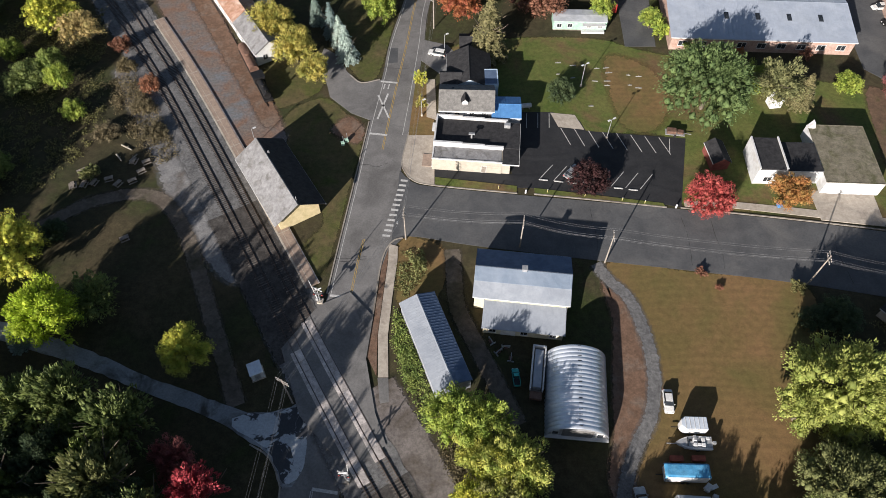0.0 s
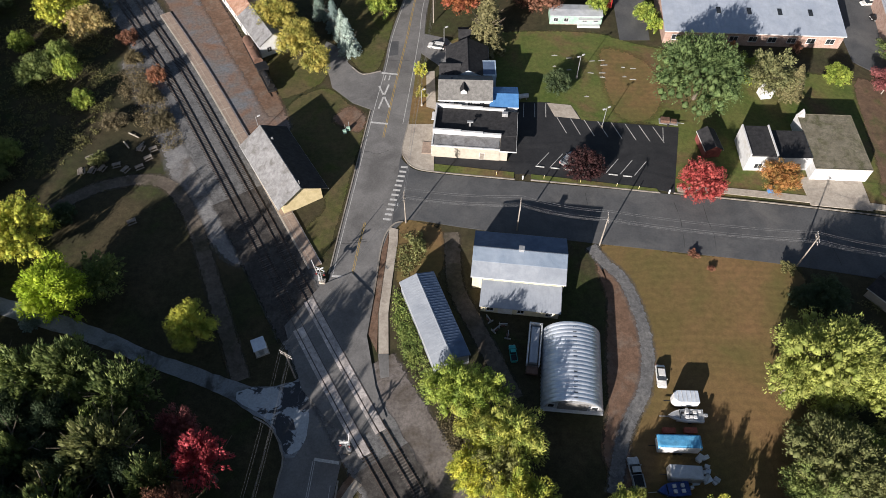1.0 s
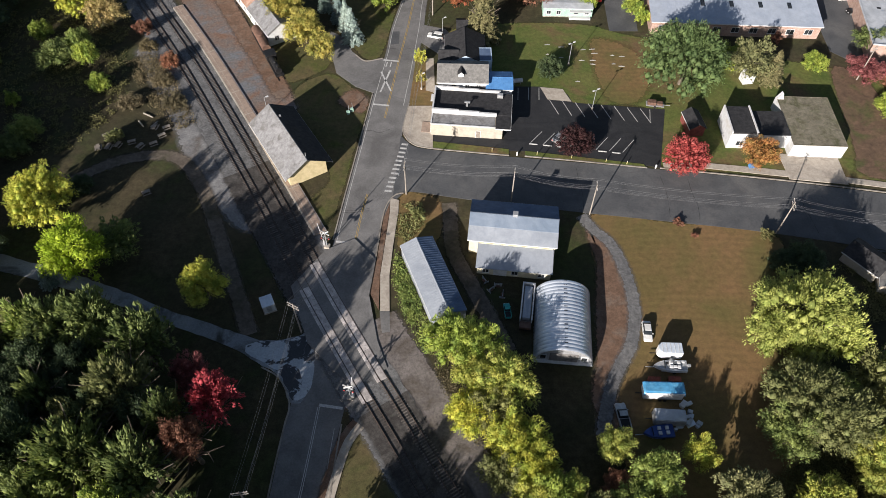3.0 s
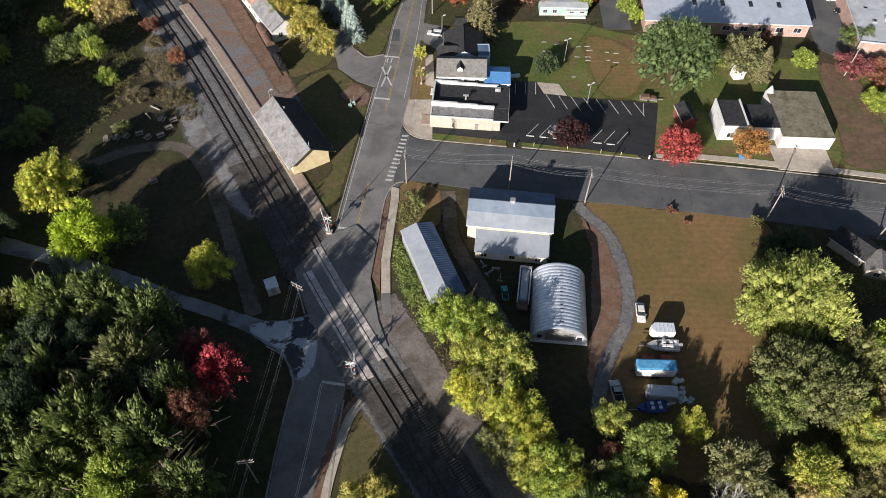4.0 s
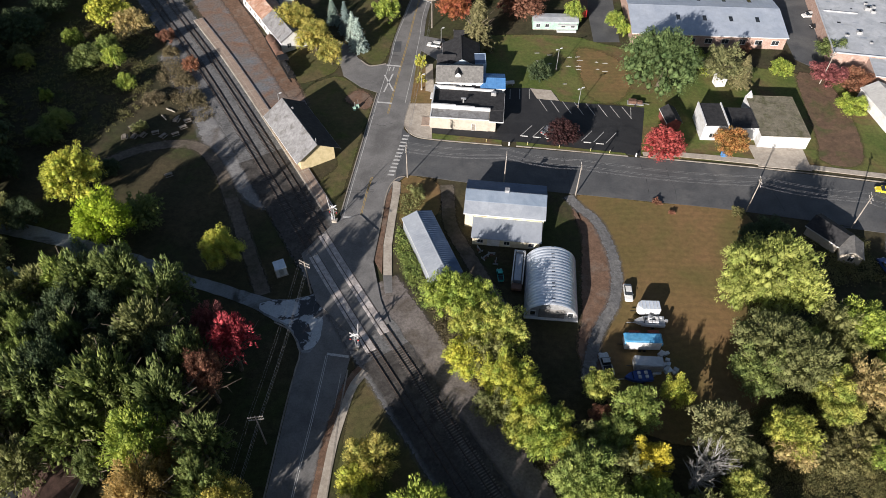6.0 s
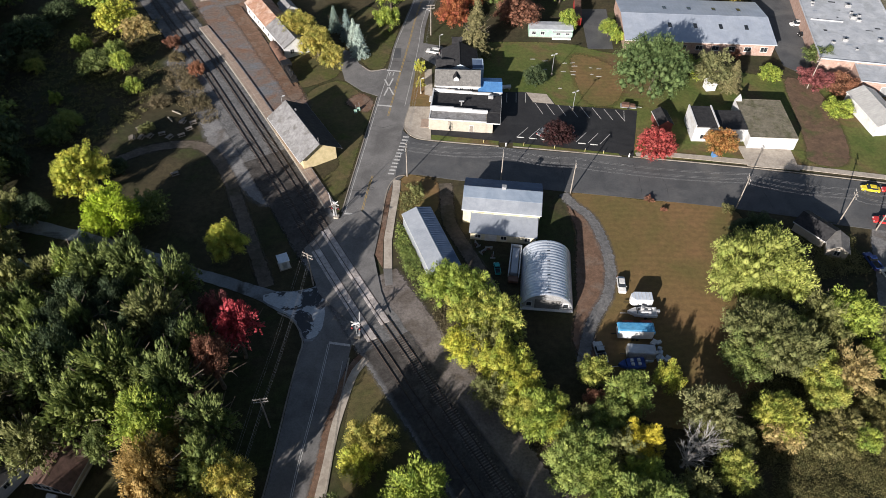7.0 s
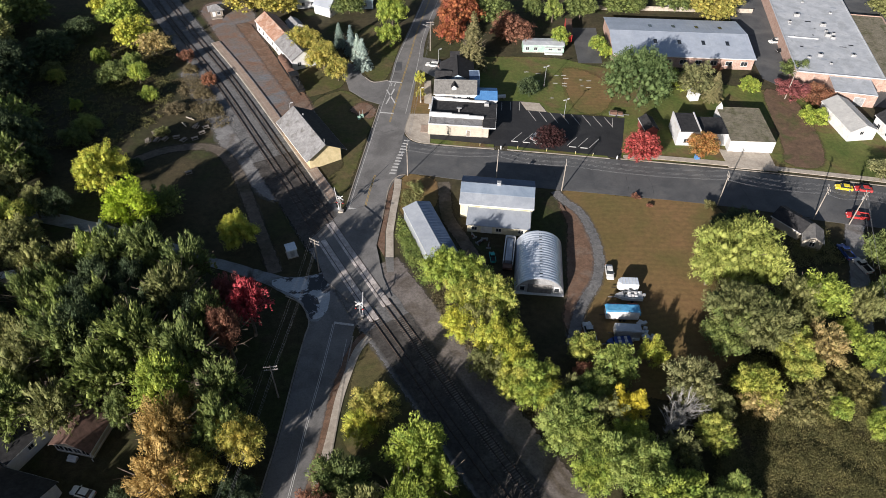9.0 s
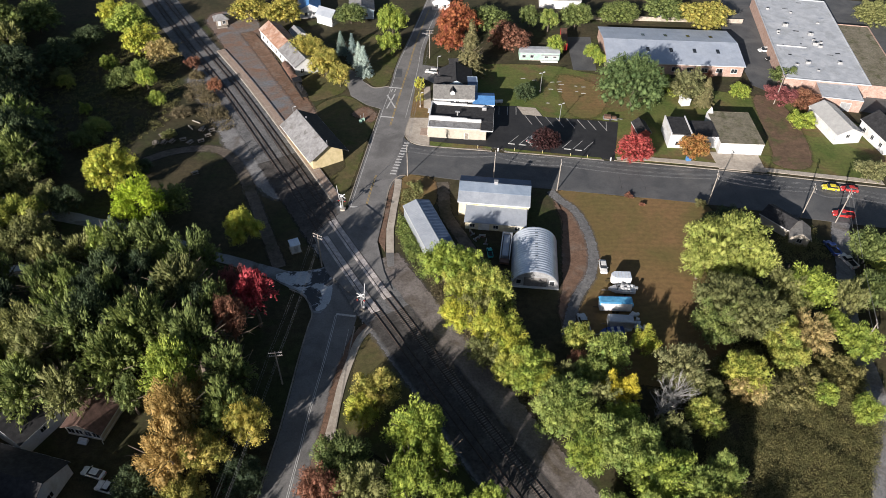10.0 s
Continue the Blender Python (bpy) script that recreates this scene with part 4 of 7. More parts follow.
def barn():
    # north slope in METAL_B: shade put into the roof colour
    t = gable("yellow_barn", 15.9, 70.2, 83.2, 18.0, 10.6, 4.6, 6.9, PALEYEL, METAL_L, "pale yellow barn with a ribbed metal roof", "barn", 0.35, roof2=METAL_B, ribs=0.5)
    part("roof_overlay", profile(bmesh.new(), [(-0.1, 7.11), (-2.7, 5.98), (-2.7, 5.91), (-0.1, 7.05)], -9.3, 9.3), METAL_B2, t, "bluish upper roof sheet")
    bm = bmesh.new()
    for yy in np.arange(-9.2, 9.2, 0.5):
        profile(bm, [(-0.1, 7.14), (-2.7, 6.01), (-2.7, 5.97), (-0.1, 7.1)], yy, yy + 0.06)
    part("overlay_rib", bm, METAL_B2, t)
    part("roof_vent", boxes((-0.4, 0.5, -0.6, 0.3, 6.5, 7.7), (-0.5, 0.6, -0.7, 0.4, 7.7, 7.85), bevel=0.03), GREYMETAL, t)
    part("lean_to_wall", boxes((-10.6, -5.3, -8.4, 6.8, -0.1, 2.5)), PALEYEL, t)
    part("eave_trim", boxes((-5.5, -5.25, -8.5, 6.9, 3.62, 3.86)), PALEYEL, t, "weathered cream eave board")
    lean = part("lean_to_roof", profile(bmesh.new(), [(-5.2, 3.75), (-11.0, 2.55), (-11.0, 2.43), (-5.2, 3.63)], -8.7, 7.1), METAL_L, t)
    bm = bmesh.new()
    for yy in np.arange(-8.6, 7.1, 0.5):
        profile(bm, [(-5.2, 3.775), (-11.0, 2.575), (-11.0, 2.54), (-5.2, 3.74)], yy, yy + 0.06)
    part("rib", bm, METAL_L, lean)
    for u in (-6.5, -1.0, 5.0):
        opening(t, "-x", u, 0.8, 1.2, 1.0, 10.6)
    opening(t, "-x", 2.0, 0.1, 2.6, 2.1, 10.6, WHITE, kind="door")
    opening(t, "-y", -1.5, 0.1, 2.4, 2.4, 9.0, WHITE, kind="door")


METAL_B2 = mat("roof_metal_blue_grey", (0.17, 0.22, 0.29), (0.24, 0.29, 0.36), 0.25, 0.5, 0.25, fine=5, grain=0.06, bump=0.05)
barn()
# east slope coloured dark blue for its shade, same metal as the west one
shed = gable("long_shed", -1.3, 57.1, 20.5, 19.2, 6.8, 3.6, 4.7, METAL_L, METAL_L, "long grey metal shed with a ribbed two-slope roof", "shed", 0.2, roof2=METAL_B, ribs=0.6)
opening(shed, "y", 0, 0.1, 2.6, 2.4, 9.6, GREYMETAL, kind="door")


def quonset():
    t = thing("quonset_hut", 24.3, 47.3, 0, -5.5, "shiny galvanised corrugated arch hut", "hut")
    R, H, half = 5.5, 5.3, 7.9
    bm = bmesh.new()
    n, m = 20 * 10, 40
    rows = []
    for i in range(n + 1):
        y = -half + 2 * half * i / n
        bulge = 0.13 * abs(math.sin(math.pi * i / 10.0)) ** 0.7
        rows.append([bm.verts.new((-(R + bulge) * math.cos(math.pi * k / m), y, (H + bulge) * math.sin(math.pi * k / m) ** 0.92)) for k in range(m + 1)])
    for a, b in zip(rows, rows[1:]):
        for k in range(m):
            bm.faces.new((a[k], b[k], b[k + 1], a[k + 1]))
    part("shell", bm, METAL_G, t, smooth=True)
    for y, name in ((-half + 0.5, "front_wall"), (half - 0.3, "back_wall")):
        part(name, profile(bmesh.new(), [((R - 0.1) * math.cos(math.pi * k / 24), (H - 0.1) * math.sin(math.pi * k / 24) ** 0.92) for k in range(25)], y, y + 0.2), GREYMETAL, t)
    for x in (-3.9, 3.9):
        f = part("window_frame", boxes((x - 0.7, x + 0.7, -half + 0.38, -half + 0.5, 0.7, 2.3)), WHITE, t)
        part("pane", boxes((x - 0.5, x + 0.5, -half + 0.34, -half + 0.4, 0.9, 2.1)), GLASS, f)
    part("door", boxes((-2.7, 2.7, -half + 0.4, -half + 0.5, 0, 3.0)), SHINGLE_G, t, "dull grey sliding door")
    part("sill", boxes((-R - 0.1, R + 0.1, -half - 0.15, -half + 0.5, 0, 0.22)), WHITE, t)
    for k in range(16):
        part("bolt_patch", boxes((-0.32, 0.32, -half + 0.55 + k, -half + 0.65 + k, H + 0.06, H + 0.125)), BLACK, t)


quonset()


def white_house():
    t = flat_block("white_house", 72.4, 101.6, -2, 6.2, 9.4, 4.6, WHITE, SHINGLE_D, "white house with dark roofs between white parapet walls", "house", 0.0)
    for a, b in ((-3.1, -2.8), (2.8, 3.1)):
        part("gable_wall", boxes((a, b, -4.7, 4.7, 4.6, 5.3)), WHITE, t)
    part("sloped_roof", profile(bmesh.new(), [(-2.8, 4.6), (2.8, 4.6), (2.8, 4.95), (-2.8, 4.95)], -4.6, 4.6), SHINGLE_D, t)
    opening(t, "-y", -0.3, 1.0, 1.6, 1.3, 4.7)
    u = flat_block("white_house_wing", 79.6, 101.4, -2, 8.2, 8.6, 3.9, WHITE, SHINGLE_D, "lower white house wing with a dark roof", "house", 0.0, 0.06)
    opening(u, "-y", -2, 1.0, 1.4, 1.2, 4.3)
    opening(u, "-y", 1.6, 0.1, 1.0, 2.1, 4.3, OLDWOOD, kind="door")
    g = flat_block("garage", 90.0, 102.4, -3, 12.6, 17.2, 3.7, WHITE, MOSS, "white garage with a mossy gravel flat roof", "garage", 0.12, 0.15, coping=MOSS)
    for k in (-3.3, 1.0, 4.6):
        opening(g, "-y", k, 0.1, 2.8, 2.4, 8.6, WHITE, kind="door")
    part("gable_peak", profile(bmesh.new(), [(-6.4, 3.6), (-4.6, 3.6), (-5.4, 5.6)], 7.4, 8.4), WHITE, g)


white_house()


METAL_P = mat("roof_metal_pale", (0.33, 0.375, 0.45), (0.41, 0.455, 0.525), 0.2, 0.5, 0.2, fine=4, grain=0.06, bump=0.05, stain=(0.33, 0.37, 0.43), stain_scale=0.12, sharp=0.3)


def factory():
    t = gable("factory_hall", 82.8, 153.6, 86.8, 46.0, 26.0, 4.0, 5.9, BRICK, METAL_P, "long pink brick hall with a pale ribbed metal roof", "factory", 0.4, ribs=1.1)
    for u in (-16, -8, 0, 8):
        part("skylight", profile(bmesh.new(), [(-4.4, 5.36), (-6.6, 5.04), (-6.6, 5.17), (-4.4, 5.49)], u, u + 1.1), GLASS, t, "dark skylight")
        part("skylight", profile(bmesh.new(), [(4.4, 5.36), (6.6, 5.04), (6.6, 5.17), (4.4, 5.49)], u, u + 1.1), GLASS, t, "dark skylight")
    for u in range(-20, 21, 5):
        opening(t, "-x", u, 1.4, 2.0, 1.4, 13.0)
    f = flat_block("plant_building", 134.5, 161.0, -10, 27, 66, 4.4, BRICK, MEMBRANE, "brick plant with a patched white membrane roof", "factory", 0.35, 0.3, coping=MEMBRANE)
    rnd = random.Random(7)
    for k in range(16):
        x, y, s = rnd.uniform(-11, 11), rnd.uniform(-30, 30), rnd.uniform(0.4, 1.0)
        v = part("roof_unit", boxes((x - s, x + s, y - s * 0.7, y + s * 0.7, 4.4, 4.4 + s * 1.1), bevel=0.05), GREYMETAL, f)
        part("unit_fan", tube(bmesh.new(), (x, y, 4.4 + s * 1.1), (x, y, 4.5 + s * 1.1), s * 0.5, s * 0.5, 12), BLACK, v)
    for k in range(26):
        x, y, a, b = rnd.uniform(-12, 10), rnd.uniform(-31, 30), rnd.uniform(0.4, 2.2), rnd.uniform(0.3, 1.0)
        part("roof_patch", boxes((x, x + a, y, y + b, 4.46, 4.475)), BLACK if k % 3 == 0 else METAL_L, f)
    part("roof_pipe", boxes((-12, -2, -9.4, -9.1, 4.5, 4.8)), WHITE, f)
    flat_block("plant_east_wing", 151.8, 148.5, -10, 11.5, 46, 4.0, BRICK, MOSS, "lower brick wing with a brown gravel roof", "factory", 0.3, 0.3)
    a = flat_block("plant_annex", 130.6, 123.6, -12, 12.5, 10.5, 4.0, BRICK, MEMBRANE, "low pale brick annex with a grey flat roof", "factory", 0.25, 0.25, coping=MEMBRANE)
    opening(a, "-y", 1.5, 0.1, 3.0, 2.8, 5.25, GREYMETAL, kind="door")


factory()


def white_barn():
    m = mat("roof_metal_white", (0.36, 0.36, 0.355), (0.43, 0.43, 0.42), 0.3, 0.5, 0.1, fine=5, grain=0.1, bump=0.1)
    t = gable("white_barn", 122.9, 107.8, 7, 16.0, 8.2, 3.4, 5.2, WHITE, m, "white metal storage barn", "barn", 0.25, ribs=0.8)
    opening(t, "-y", -0.5, 2.2, 1.0, 1.0, 8.0)
    opening(t, "-x", -5, 0.1, 2.6, 2.4, 4.1, WHITE, kind="door")
    h = gable("dark_roof_house", 135.6, 101.0, 8, 13, 8.5, 4.2, 6.8, WHITE, SHINGLE_D, "white house with a dark shingle roof", "house", 0.4)
    opening(h, "-y", 0, 1.0, 1.2, 1.3, 6.5)
    for u in (-4, 0, 4):
        opening(h, "-x", u, 1.2, 1.0, 1.3, 4.25)


white_barn()


def north_buildings():
    t = thing("mobile_home", 36.9, 151.8, 0, -2, "mint and white mobile home with a pale flat roof", "mobile home")
    part("wall", boxes((-7.0, 7.0, -2.3, 2.3, 0.3, 2.9)), MINT, t)
    part("skirt", boxes((-6.9, 6.9, -2.2, 2.2, -0.1, 0.3)), OLDWOOD, t)
    part("roof", profile(bmesh.new(), [(-2.5, 2.9), (2.5, 2.9), (2.5, 3.0), (0, 3.25), (-2.5, 3.0)], -7.1, 7.1), MEMBRANE, t).matrix_basis = pose(0, 0, 0, 0, 0, 90)
    part("porch", boxes((0.5, 6.5, -3.5, -2.3, 0, 0.5), (0.5, 6.5, -3.6, -2.3, 2.4, 2.5)), WHITE, t)
    for u in (-5.4, -2.6, 2.4, 5.4):
        opening(t, "-y", u, 1.1, 1.1, 1.0, 2.3)
    r = thing("red_trailer", 46.9, 161.6, 0, -7, "long red box trailer", "trailer")
    part("body", boxes((-1.15, 1.15, -6.2, 6.2, 1.0, 3.6), bevel=0.06), REDPAINT, r)
    part("roof", boxes((-1.1, 1.1, -6.1, 6.1, 3.6, 3.65)), RUSTBROWN, r)
    for y in (-4.6, -3.4, 4.5):
        part("wheel", tube(bmesh.new(), (-1.15, y, 0.5), (1.15, y, 0.5), 0.5, 0.5, 16), RUBBER, r)
    part("frame", boxes((-0.5, 0.5, -6, 6, 0.75, 1.0)), BLACK, r)
    # goods house with a rusty roof and a grey one
    g = gable("goods_house", -55.0, 158.4, 31.5, 17.5, 7.6, 3.8, 6.0, WHITE, RUSTROOF, "white goods house with a rusty metal roof", "building", 0.3, ribs=0.7)
    g2 = gable("goods_house_wing", -46.4, 144.4, 31.5, 14.0, 8.0, 3.8, 5.9, WHITE, SHINGLE_L, "white gabled house wing with a grey shingle roof", "building", 0.3)
    for u in (-6, -2, 2, 6):
        opening(g, "-x", u, 1.2, 1.0, 1.2, 3.8)
        opening(g2, "-x", u, 1.2, 1.0, 1.2, 4.0)
    opening(g2, "-y", -1.6, 1.2, 1.1, 1.3, 7.0)
    gable("goods_house_lean_to", -49.2, 163.6, 31.5, 6, 4, 3.0, 4.2, WHITE, SHINGLE_L, "small white side shed", "shed", 0.25)
    h = thing("watch_hut", -79.6, 175.4, 0, 20, "small weathered watch hut with a hipped roof", "hut")
    part("wall", boxes((-2.1, 2.1, -1.8, 1.8, -0.1, 2.7)), OLDWOOD, h)
    bm = bmesh.new()
    base = [bm.verts.new(p) for p in ((-2.9, -2.5, 2.6), (2.9, -2.5, 2.6), (2.9, 2.5, 2.6), (-2.9, 2.5, 2.6))]
    top = [bm.verts.new(p) for p in ((-0.6, 0, 4.1), (0.6, 0, 4.1))]
    bm.faces.new((base[0], base[1], top[1], top[0])), bm.faces.new((base[1], base[2], top[1])), bm.faces.new((base[2], base[3], top[0], top[1])), bm.faces.new((base[3], base[0], top[0])), bm.faces.new(base[::-1])
    part("roof", bm, SHINGLE_L, h)
    opening(h, "-y", 0.7, 1.0, 1.0, 1.1, 1.8)
    opening(h, "-y", -1.0, 0.1, 0.9, 2.0, 1.8, WHITE, kind="door")
    part("porch", boxes((-2.2, 1.6, -3.4, -1.8, 0, 0.4)), OLDWOOD, h)
    for x, y, tn, w, l, wall, roof, lab in ((-48, 186, 10, 8, 9, WHITE, BLUEROOF, "white house with a blue tin roof"), (-28, 187, 5, 9, 12, PALEBLUE, SHINGLE_L, "pale blue house with a grey roof"),
                                           (2.6, 194, 0, 7, 9, WHITE, SHINGLE_L, "small white house with a grey roof"), (50, 196, 85, 8, 16, WHITE, SHINGLE_L, "white house with a pale roof"), (-40, 178, 60, 5, 7, WHITE, METAL_L, "white shed with a metal roof")):
        q = gable("house", x, y, tn, l, w, 3.6, 5.6, wall, roof, lab, "house", 0.35)
        for u in (-2, 2):
            opening(q, "-y", u * 0.8, 1.1, 1.0, 1.2, l / 2)


north_buildings()


def outer_buildings():
    a = gable("cottage", -65.4, 3.6, -12, 7.6, 7.4, 2.9, 4.8, CREAM, SHINGLE_R, "brown-roofed cottage with a glazed porch", "house", 0.5)
    for u in (-2.6, -0.9, 0.9, 2.6):
        opening(a, "-y", u, 0.9, 1.3, 1.4, 3.8)
    part("chimney", boxes((-2.2, -1.2, 2.2, 3.2, 3.5, 6.6)), BRICK, a)
    part("porch_rail", boxes((3.9, 4.0, -4.5, 3.6, 0.9, 1.0), (3.9, 4.0, -4.5, -4.4, 0, 1.0), (3.9, 4.0, 3.5, 3.6, 0, 1.0)), WHITE, a)
    part("steps", boxes((-0.9, 0.9, -5.4, -4.3, 0, 0.3), (-0.9, 0.9, -4.9, -4.3, 0.3, 0.6)), WHITE, a)
    b = gable("dark_house", -77.5, 2.2, -28, 9, 9, 3.8, 6.6, WHITE, SHINGLE_D, "white-gabled house with a dark roof", "house", 0.3)
    opening(b, "x", 0, 2.0, 1.0, 1.0, 4.5)
    c = gable("long_house", -76, -10.5, 75, 18, 11, 3.6, 6.2, WHITE, SHINGLE_D, "long white-gabled house with a dark roof", "house", 0.4)
    opening(c, "-y", 0, 1.2, 1.2, 1.2, 9)
    # dark shingle stands in for tree shade on a grey roof
    d = gable("grey_house", 89.4, 62.4, 38, 7.6, 5.6, 2.8, 4.2, CREAM, SHINGLE_D, "cream house behind the trees, its shingle roof darkened as if shaded", "house", 0.4)
    e = gable("cream_house", 92.4, 57.0, -20, 5.0, 4.4, 2.6, 3.9, CREAM, SHINGLE_G, "small cream house with a grey roof", "house", 0.3)
    for q, l in ((d, 3.8), (e, 2.5)):
        opening(q, "-y", 0, 1.0, 1.1, 1.2, l)
    w = flat_block("white_shed", 80.6, 121.6, 8, 2.8, 2.6, 2.4, WHITE, WHITE, "small white garden shed", "shed", 0.0)
    part("shed_roof", profile(bmesh.new(), [(-1.6, 2.3), (1.6, 2.3), (0, 3.2)], -1.5, 1.5), WHITE, w)
    r = gable("red_shed", 62.4, 104.0, 6, 6.0, 3.8, 2.6, 3.8, RED_BOARD, SHINGLE_D, "dark shed with red board walls", "shed", 0.25, roof2=SHINGLE_D)


RED_BOARD = mat("red_boards", (0.17, 0.045, 0.04), (0.23, 0.07, 0.055), 1.0, 0.8)
outer_buildings()


# ---- trees ----
def quads(rnd_np, centres, normals, size, aspect=0.7):
    """Vertices and faces of one bent leaf spray at each centre."""
    n = len(centres)
    t = rnd_np.normal(size=(n, 3))
    u = np.cross(normals, t)
    u /= np.linalg.norm(u, axis=1)[:, None] + 1e-9
    v = np.cross(normals, u)
    s = size * rnd_np.uniform(0.6, 1.3, (n, 1))
    droop = normals * s * 0.25
    a, b, c = centres - u * s - droop, centres + u * s * 0.9 - v * s * aspect, centres + u * s * 0.6 + v * s * aspect * 1.2 - droop
    verts = np.stack((a, b, c), 1).reshape(-1, 3)
    faces = np.arange(3 * n).reshape(-1, 3)
    return verts, faces


def mesh_from(name, verts, faces):
    me = bpy.data.meshes.new(name)
    me.vertices.add(len(verts))
    me.vertices.foreach_set("co", np.asarray(verts, np.float32).ravel())
    k = faces.shape[1]
    me.loops.add(faces.size)
    me.loops.foreach_set("vertex_index", faces.ravel().astype(np.int32))
    me.polygons.add(len(faces))
    me.polygons.foreach_set("loop_start", np.arange(0, faces.size, k, dtype=np.int32))
    me.update(calc_edges=True)
    return me


def crown_mesh(seed, boughs=70, leaves=110, leaf=0.05, plume=0.55, low=-0.45, puff=1.0, core=True):
    """A unit crown, radius about 1 and from z 0 to about 1. Boughs radiate from the stem's top; each ends in a plume of leaf sprays that point outward,
    long and feathery for a high plume, round and billowing for a low one."""
    g = np.random.default_rng(seed)
    lobes = g.normal(size=(3, 3))
    vs, fs, base = [], [], 0
    cs, ax, ns = [], [], []
    hub = np.array((0, 0, 0.34))
    ball = np.array([(x, y, z) for x, y, z in ((1, 0, 0), (-1, 0, 0), (0, 1, 0), (0, -1, 0), (0, 0, 1), (0, 0, -1))], float)
    faces = np.array([(0, 2, 4), (2, 1, 4), (1, 3, 4), (3, 0, 4), (2, 0, 5), (1, 2, 5), (3, 1, 5), (0, 3, 5)])
    for i in range(boughs):
        z = 1 - (1 - low) * (i + 0.5) / boughs
        a = i * 2.39996 + g.uniform(-0.5, 0.5)
        h = math.sqrt(max(0.0, 1 - z * z))
        d = np.array((h * math.cos(a), h * math.sin(a), z)) + 0.12 * g.normal(size=3)
        d /= np.linalg.norm(d)
        bulge = 0.86 + 0.13 * np.sin(2.6 * (d @ lobes[0])) + 0.10 * np.sin(4.5 * (d @ lobes[1]) + 1.0)
        tip = hub + d * np.array((1, 1, 0.66)) * bulge * (g.uniform(0.62, 0.8) if i % 3 == 2 else g.uniform(0.86, 1.08))
        stem = tip - hub
        ln = np.linalg.norm(stem)
        way = stem / ln
        pr = puff * g.uniform(0.15, 0.25) * (1.15 - 0.35 * plume)
        k = int(leaves * (pr / 0.2) ** 1.5)
        w = g.normal(size=(k, 3))
        w /= np.linalg.norm(w, axis=1)[:, None]
        w[:, 2] = np.where(w[:, 2] < -0.3, -w[:, 2], w[:, 2])
        out = (w @ way)[:, None]
        # a plume is drawn out along its bough and narrows to the tip
        off = w * pr * g.uniform(0.6, 1.08, (k, 1)) * (1 - 0.35 * plume * np.maximum(out, 0))
        off += way * (out * pr * 1.1 * plume)
        off[:, 2] -= 0.25 * plume * np.sum(off[:, :2] ** 2, axis=1) / pr
        cs.append(tip - way * pr * (0.6 + 0.5 * plume) + off)
        v = way * (0.4 + plume) + w * 0.5 + 0.4 * g.normal(size=(k, 3))
        ax.append(v / np.linalg.norm(v, axis=1)[:, None])
        n = w + np.array((0, 0, 0.4)) + 0.26 * g.normal(size=(k, 3))
        ns.append(n)
        if core:
            vs.append(tip - way * pr * (0.6 + 0.5 * plume) + ball * pr * 0.62 * g.uniform(0.8, 1.1, (6, 1)))
            fs.append(faces + base)
            base += 6
    cs, ax, ns = np.concatenate(cs), np.concatenate(ax), np.concatenate(ns)
    side = np.cross(ns, ax)
    side /= np.linalg.norm(side, axis=1)[:, None] + 1e-9
    up = np.cross(ax, side)
    s = leaf * g.uniform(0.6, 1.3, (len(cs), 1))
    tri = np.stack((cs - ax * s * 0.7 - side * s * 0.42, cs + ax * s + up * s * -0.2, cs - ax * s * 0.5 + side * s * 0.5), 1).reshape(-1, 3)
    vs.append(tri)
    fs.append(np.arange(len(tri)).reshape(-1, 3) + base)
    return mesh_from("crown", np.concatenate(vs), np.concatenate(fs))


def conifer_mesh(seed, whorls=34, per=20, leaf=0.062):
    """A unit conifer, height 1 and base radius about 0.3 of it: drooping boughs of needle sprays."""
    g = np.random.default_rng(seed)
    cs, ns = [], []
    for i in range(whorls):
        z = 0.06 + 0.92 * i / whorls
        r = 0.30 * (1 - z) ** 0.85 + 0.015
        for k in range(max(5, int(per * (1 - 0.6 * z)))):
            a = g.uniform(0, math.tau)
            ln = r * g.uniform(0.75, 1.15)
            m = max(4, int(26 * ln / 0.3))
            t = g.uniform(0.2, 1.0, (m, 1))
            side = g.normal(size=(m, 1)) * 0.028 * (1.2 - t)
            p = np.concatenate((t * ln * math.cos(a) - side * math.sin(a), t * ln * math.sin(a) + side * math.cos(a), z - 0.22 * t * t * ln + g.normal(size=(m, 1)) * 0.006), 1)
            cs.append(p)
            n = np.concatenate((np.full((m, 1), 0.5 * math.cos(a)), np.full((m, 1), 0.5 * math.sin(a)), np.ones((m, 1))), 1) + 0.4 * g.normal(size=(m, 3))
            ns.append(n / np.linalg.norm(n, axis=1)[:, None])
    v, f = quads(g, np.concatenate(cs), np.concatenate(ns), leaf * 0.38, 0.5)
    return mesh_from("crown", v, f)


